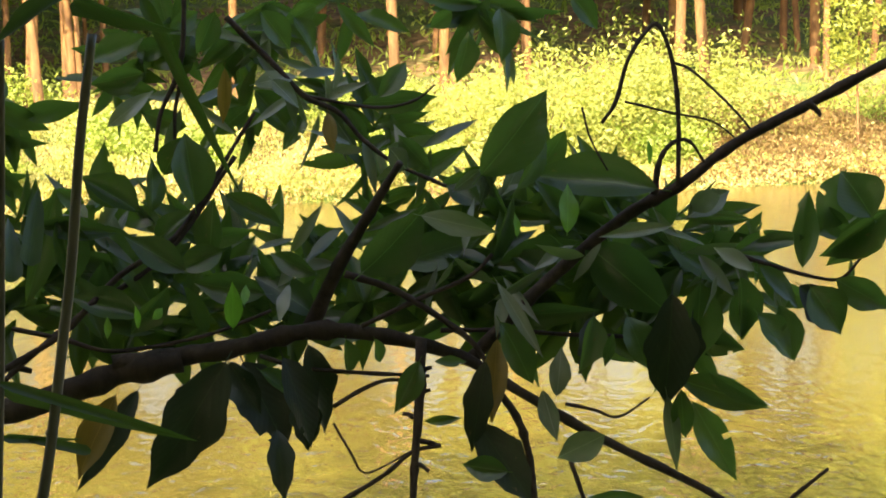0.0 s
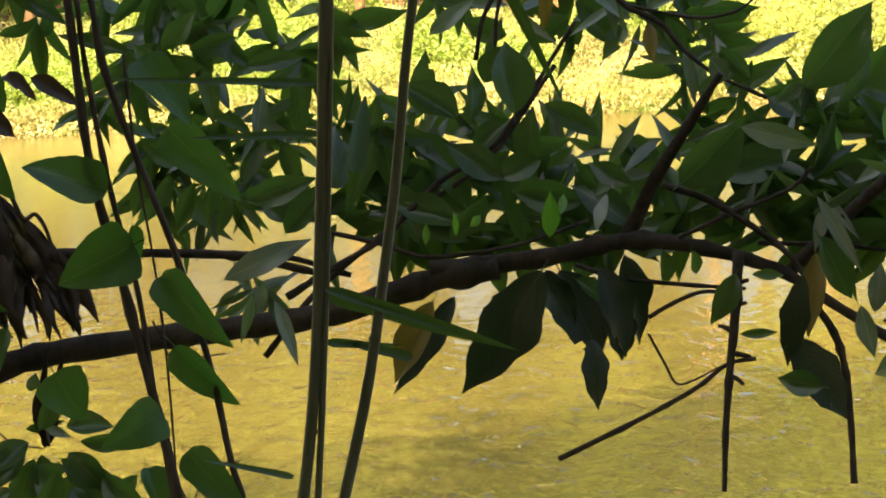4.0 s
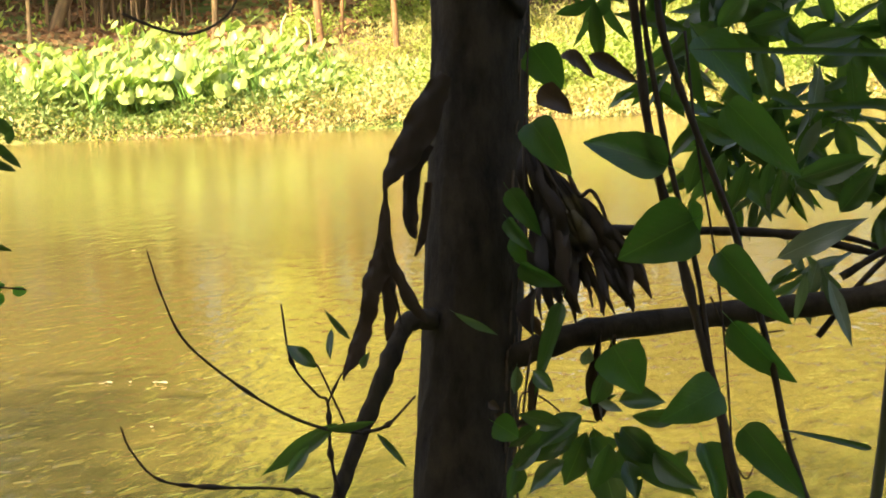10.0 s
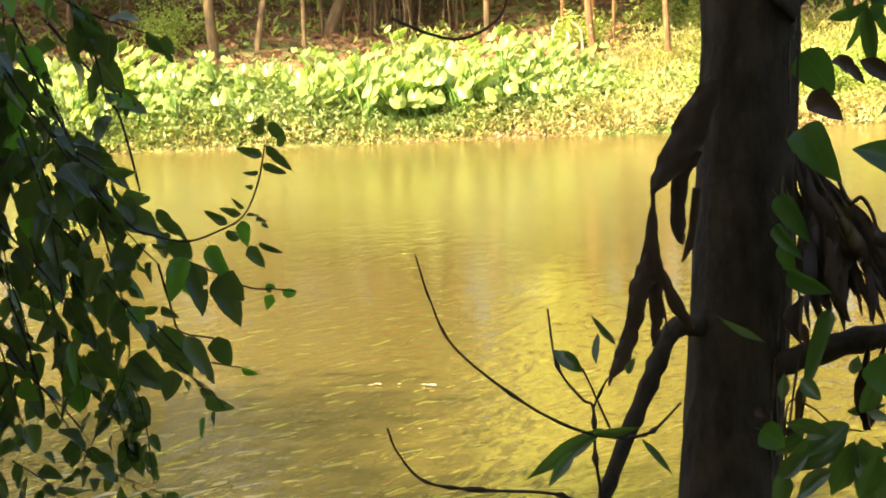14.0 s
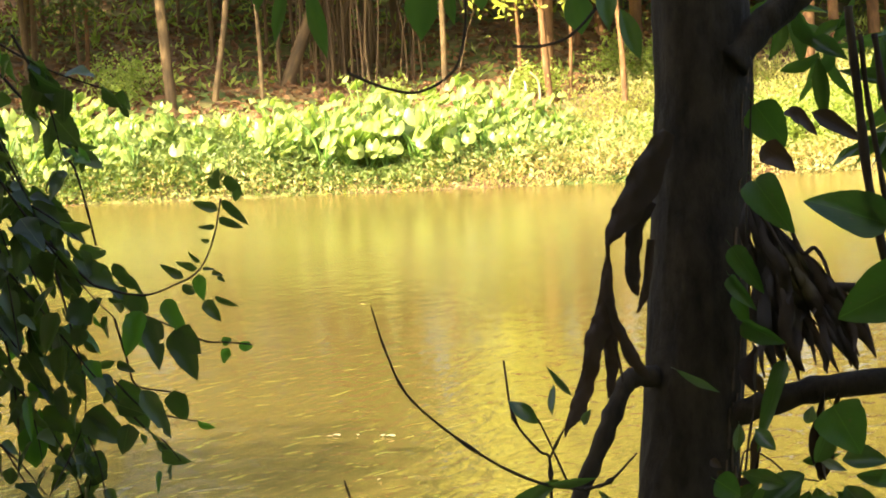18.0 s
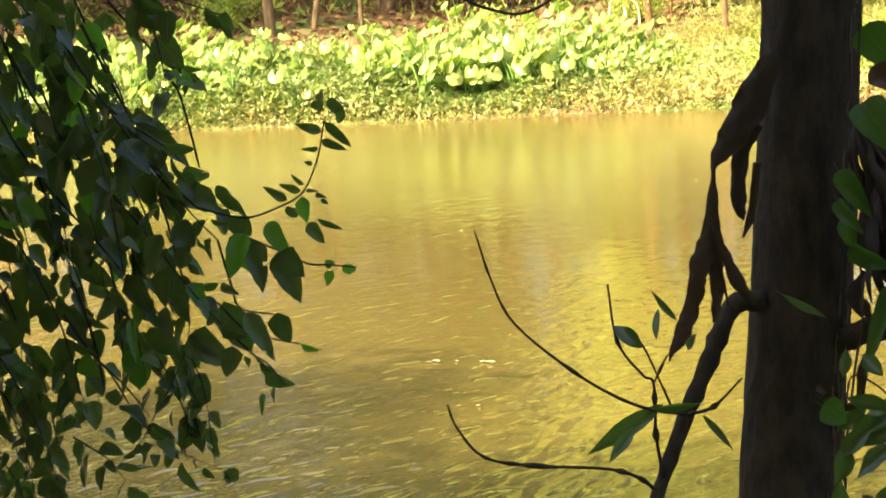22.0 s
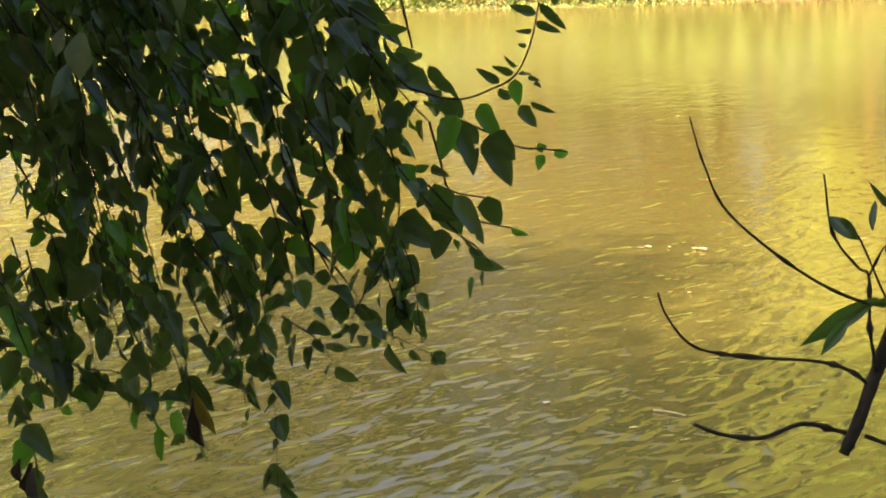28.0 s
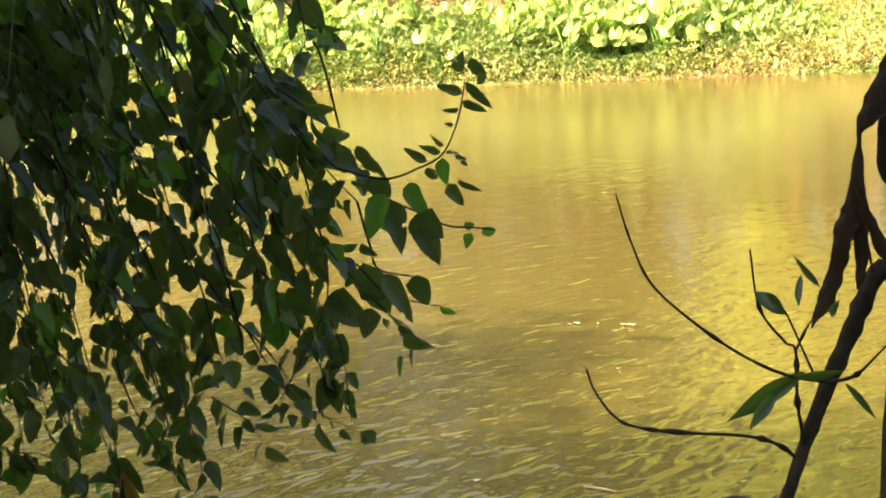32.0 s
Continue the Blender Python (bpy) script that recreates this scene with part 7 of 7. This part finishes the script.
leaf(spray, P(31.56,-6.11,3.31), P(31.21,-6.58,3.32), 0.029, 'spray', -5)
leaf(spray, P(33.23,-6.40,3.22), P(33.57,-7.34,3.22), 0.031, 'spray', 18)
leaf(spray, P(31.35,-6.48,3.20), P(31.76,-7.47,3.19), 0.031, 'sprout', 0)
leaf(spray, P(30.83,-6.25,3.26), P(30.39,-7.09,3.23), 0.026, 'sprout', 0)
leaf(spray, P(30.04,-5.72,3.28), P(29.96,-6.35,3.29), 0.019, 'sprout', -12)
leaf(spray, P(29.58,-7.29,3.37), P(29.35,-7.21,3.37), 0.013, 'sprout', 0)
leaf(spray, P(29.43,-7.41,3.29), P(29.61,-7.77,3.31), 0.015, 'sprout', 0)
leaf(spray, P(29.18,-7.30,3.38), P(28.85,-7.49,3.41), 0.016, 'sprout', 0)
leaf(spray, P(30.20,-9.02,3.25), P(29.83,-9.20,3.23), 0.011, 'sprout', 29)
leaf(spray, P(33.93,-9.13,3.37), P(33.85,-9.64,3.35), 0.013, 'sprout', 0)
leaf(spray, P(31.48,-6.88,3.34), P(31.18,-7.40,3.34), 0.022, 'sprout', -3)
leaf(spray, P(33.74,-8.53,3.37), P(33.72,-9.29,3.36), 0.010, 'sprout', -7)
leaf(spray, P(35.18,-9.08,3.35), P(34.82,-9.48,3.33), 0.030, 'sprout', 3)
leaf(spray, P(37.33,-3.33,3.26), P(37.42,-4.39,3.26), 0.016, 'pale', 0)
leaf(spray, P(39.97,-4.23,3.23), P(40.20,-4.85,3.23), 0.019, 'pale', 4)
leaf(spray, P(39.84,-4.99,3.21), P(40.33,-5.78,3.20), 0.018, 'pale', -26)
leaf(spray, P(37.25,-7.56,3.38), P(37.52,-8.30,3.37), 0.015, 'pale', -21)
leaf(spray, P(39.75,-10.14,3.34), P(39.61,-10.78,3.37), 0.022, 'spray', -13)
leaf(spray, P(37.08,-8.96,3.35), P(37.25,-9.57,3.37), 0.022, 'spray', -14)
leaf(spray, P(37.23,-7.31,3.31), P(37.67,-8.28,3.30), 0.025, 'spray', -7)
leaf(spray, P(37.48,-12.39,3.26), P(37.06,-13.45,3.30), 0.019, 'old', 0)
leaf(spray, P(37.54,-12.32,3.39), P(37.43,-13.20,3.37), 0.013, 'old', -4)
leaf(spray, P(33.99,-8.24,3.22), P(33.96,-9.25,3.19), 0.014, 'sprout', 0)
leaf(spray, P(38.32,-13.13,3.34), P(38.34,-13.92,3.35), 0.015, 'sprout', 0)
leaf(spray, P(38.88,-12.72,3.20), P(38.86,-13.18,3.23), 0.010, 'sprout', -29)
leaf(spray, P(31.12,-10.08,3.37), P(31.18,-10.58,3.34), 0.009, 'sprout', -0)
leaf(spray, P(40.02,-10.31,3.22), P(40.11,-10.74,3.24), 0.010, 'sprout', 5)
for k in range(38):
    az = 35.4 + 11.0 * spray_rng.random() ** 0.85
    d = spray_rng.uniform(3.25, 3.9)
    el0 = spray_rng.uniform(0.5, 4.5)
    drop = spray_rng.uniform(4.0, 12.5) * (0.75 if az < 36 else 1.0)
    p = [P(az + 2.0, el0 + 1, d)]
    for q in (0.25, 0.5, 0.75, 1.0):
        p.append(P(az - 2.2 * q ** 0.7 + spray_rng.uniform(-0.4, 0.4), el0 - drop * q, d + spray_rng.uniform(-0.05, 0.05)))
    strand(p, 0.002)
for k in range(34):
    az = spray_rng.uniform(37.0, 46.0)
    d = spray_rng.uniform(3.3, 3.9)
    el0, drop = spray_rng.uniform(-5.0, -0.5), spray_rng.uniform(3.0, 6.5)
    p = [P(az + 1.0, el0 + 1, d)]
    for q in (0.33, 0.66, 1.0):
        p.append(P(az - 1.6 * q ** 0.7 + spray_rng.uniform(-0.4, 0.4), el0 - drop * q, d + spray_rng.uniform(-0.05, 0.05)))
    strand(p, 0.002, young=1)
for k in range(4):
    az, d, el0 = spray_rng.uniform(37.6, 43.0), spray_rng.uniform(3.25, 3.5), spray_rng.uniform(-9.8, -8.8)
    strand([P(az + 0.3, el0, d), P(az, el0 - 1.4, d), P(az - 0.4, el0 - 2.6, d), P(az - 0.5, el0 - spray_rng.uniform(3.0, 4.0), d)], 0.0016, young=1)
for k in range(18):
    az, d, el0 = spray_rng.uniform(36.6, 46.0), spray_rng.uniform(3.55, 3.95), spray_rng.uniform(0.5, 2.5)
    strand([P(az + 1.2, el0, d), P(az + 0.4, el0 - 2.2, d), P(az - 0.2, el0 - 4.0, d), P(az - 0.4, el0 - 5.8, d)], 0.0022)
for az, el0, drop in ((36.4, -2.0, 5.6), (35.7, -3.0, 4.6), (35.0, -2.4, 5.0), (34.4, -3.6, 4.0), (36.0, -4.6, 4.4), (34.9, -1.0, 3.4)):
    strand([P(az, el0, 3.42), P(az - 0.5, el0 - drop * 0.35, 3.45), P(az - 1.0, el0 - drop * 0.7, 3.42), P(az - 1.15, el0 - drop, 3.4)], 0.0018)
for k in range(6):
    az, d, el0 = 35.6 + 1.0 * k, spray_rng.uniform(3.3, 3.6), spray_rng.uniform(-7.2, -6.4)
    strand([P(az + 0.5, el0, d), P(az, el0 - 1.2, d), P(az - 0.3, el0 - 2.4, d), P(az - 0.5, el0 - 3.3, d)], 0.0016)
for pts in ([P(39.05,1.2,3.1), P(39.15,0.0,3.1), P(39.3,-1.8,3.1), P(39.55,-3.7,3.1)], [P(37.35,1.2,3.1), P(37.41,0.0,3.1), P(37.36,-1.6,3.1), P(37.39,-3.2,3.1)]):
    branch(spray, "shoot", pts, 0.0011, 0.0008, PALE_STEM, "thin pale hanging shoot", 6, 0.0)
leaf(spray, P(37.39,-3.1,3.1), P(37.40,-4.2,3.1), 0.018, "pale", 0)
leaf(spray, P(39.55,-4.3,3.15), P(39.75,-5.4,3.15), 0.040, "pale", 15)
leaf(spray, P(37.50,-12.5,3.3), P(37.30,-13.6,3.3), 0.018, "wilt", 0)
leaf(spray, P(41.45,-13.6,3.3), P(41.50,-14.1,3.3), 0.014, "wilt", 0)
leaf(spray, P(41.20,-13.7,3.3), P(41.10,-14.5,3.3), 0.018, "wilt", 20)
join_pooled(spray)
join_pooled(tree)
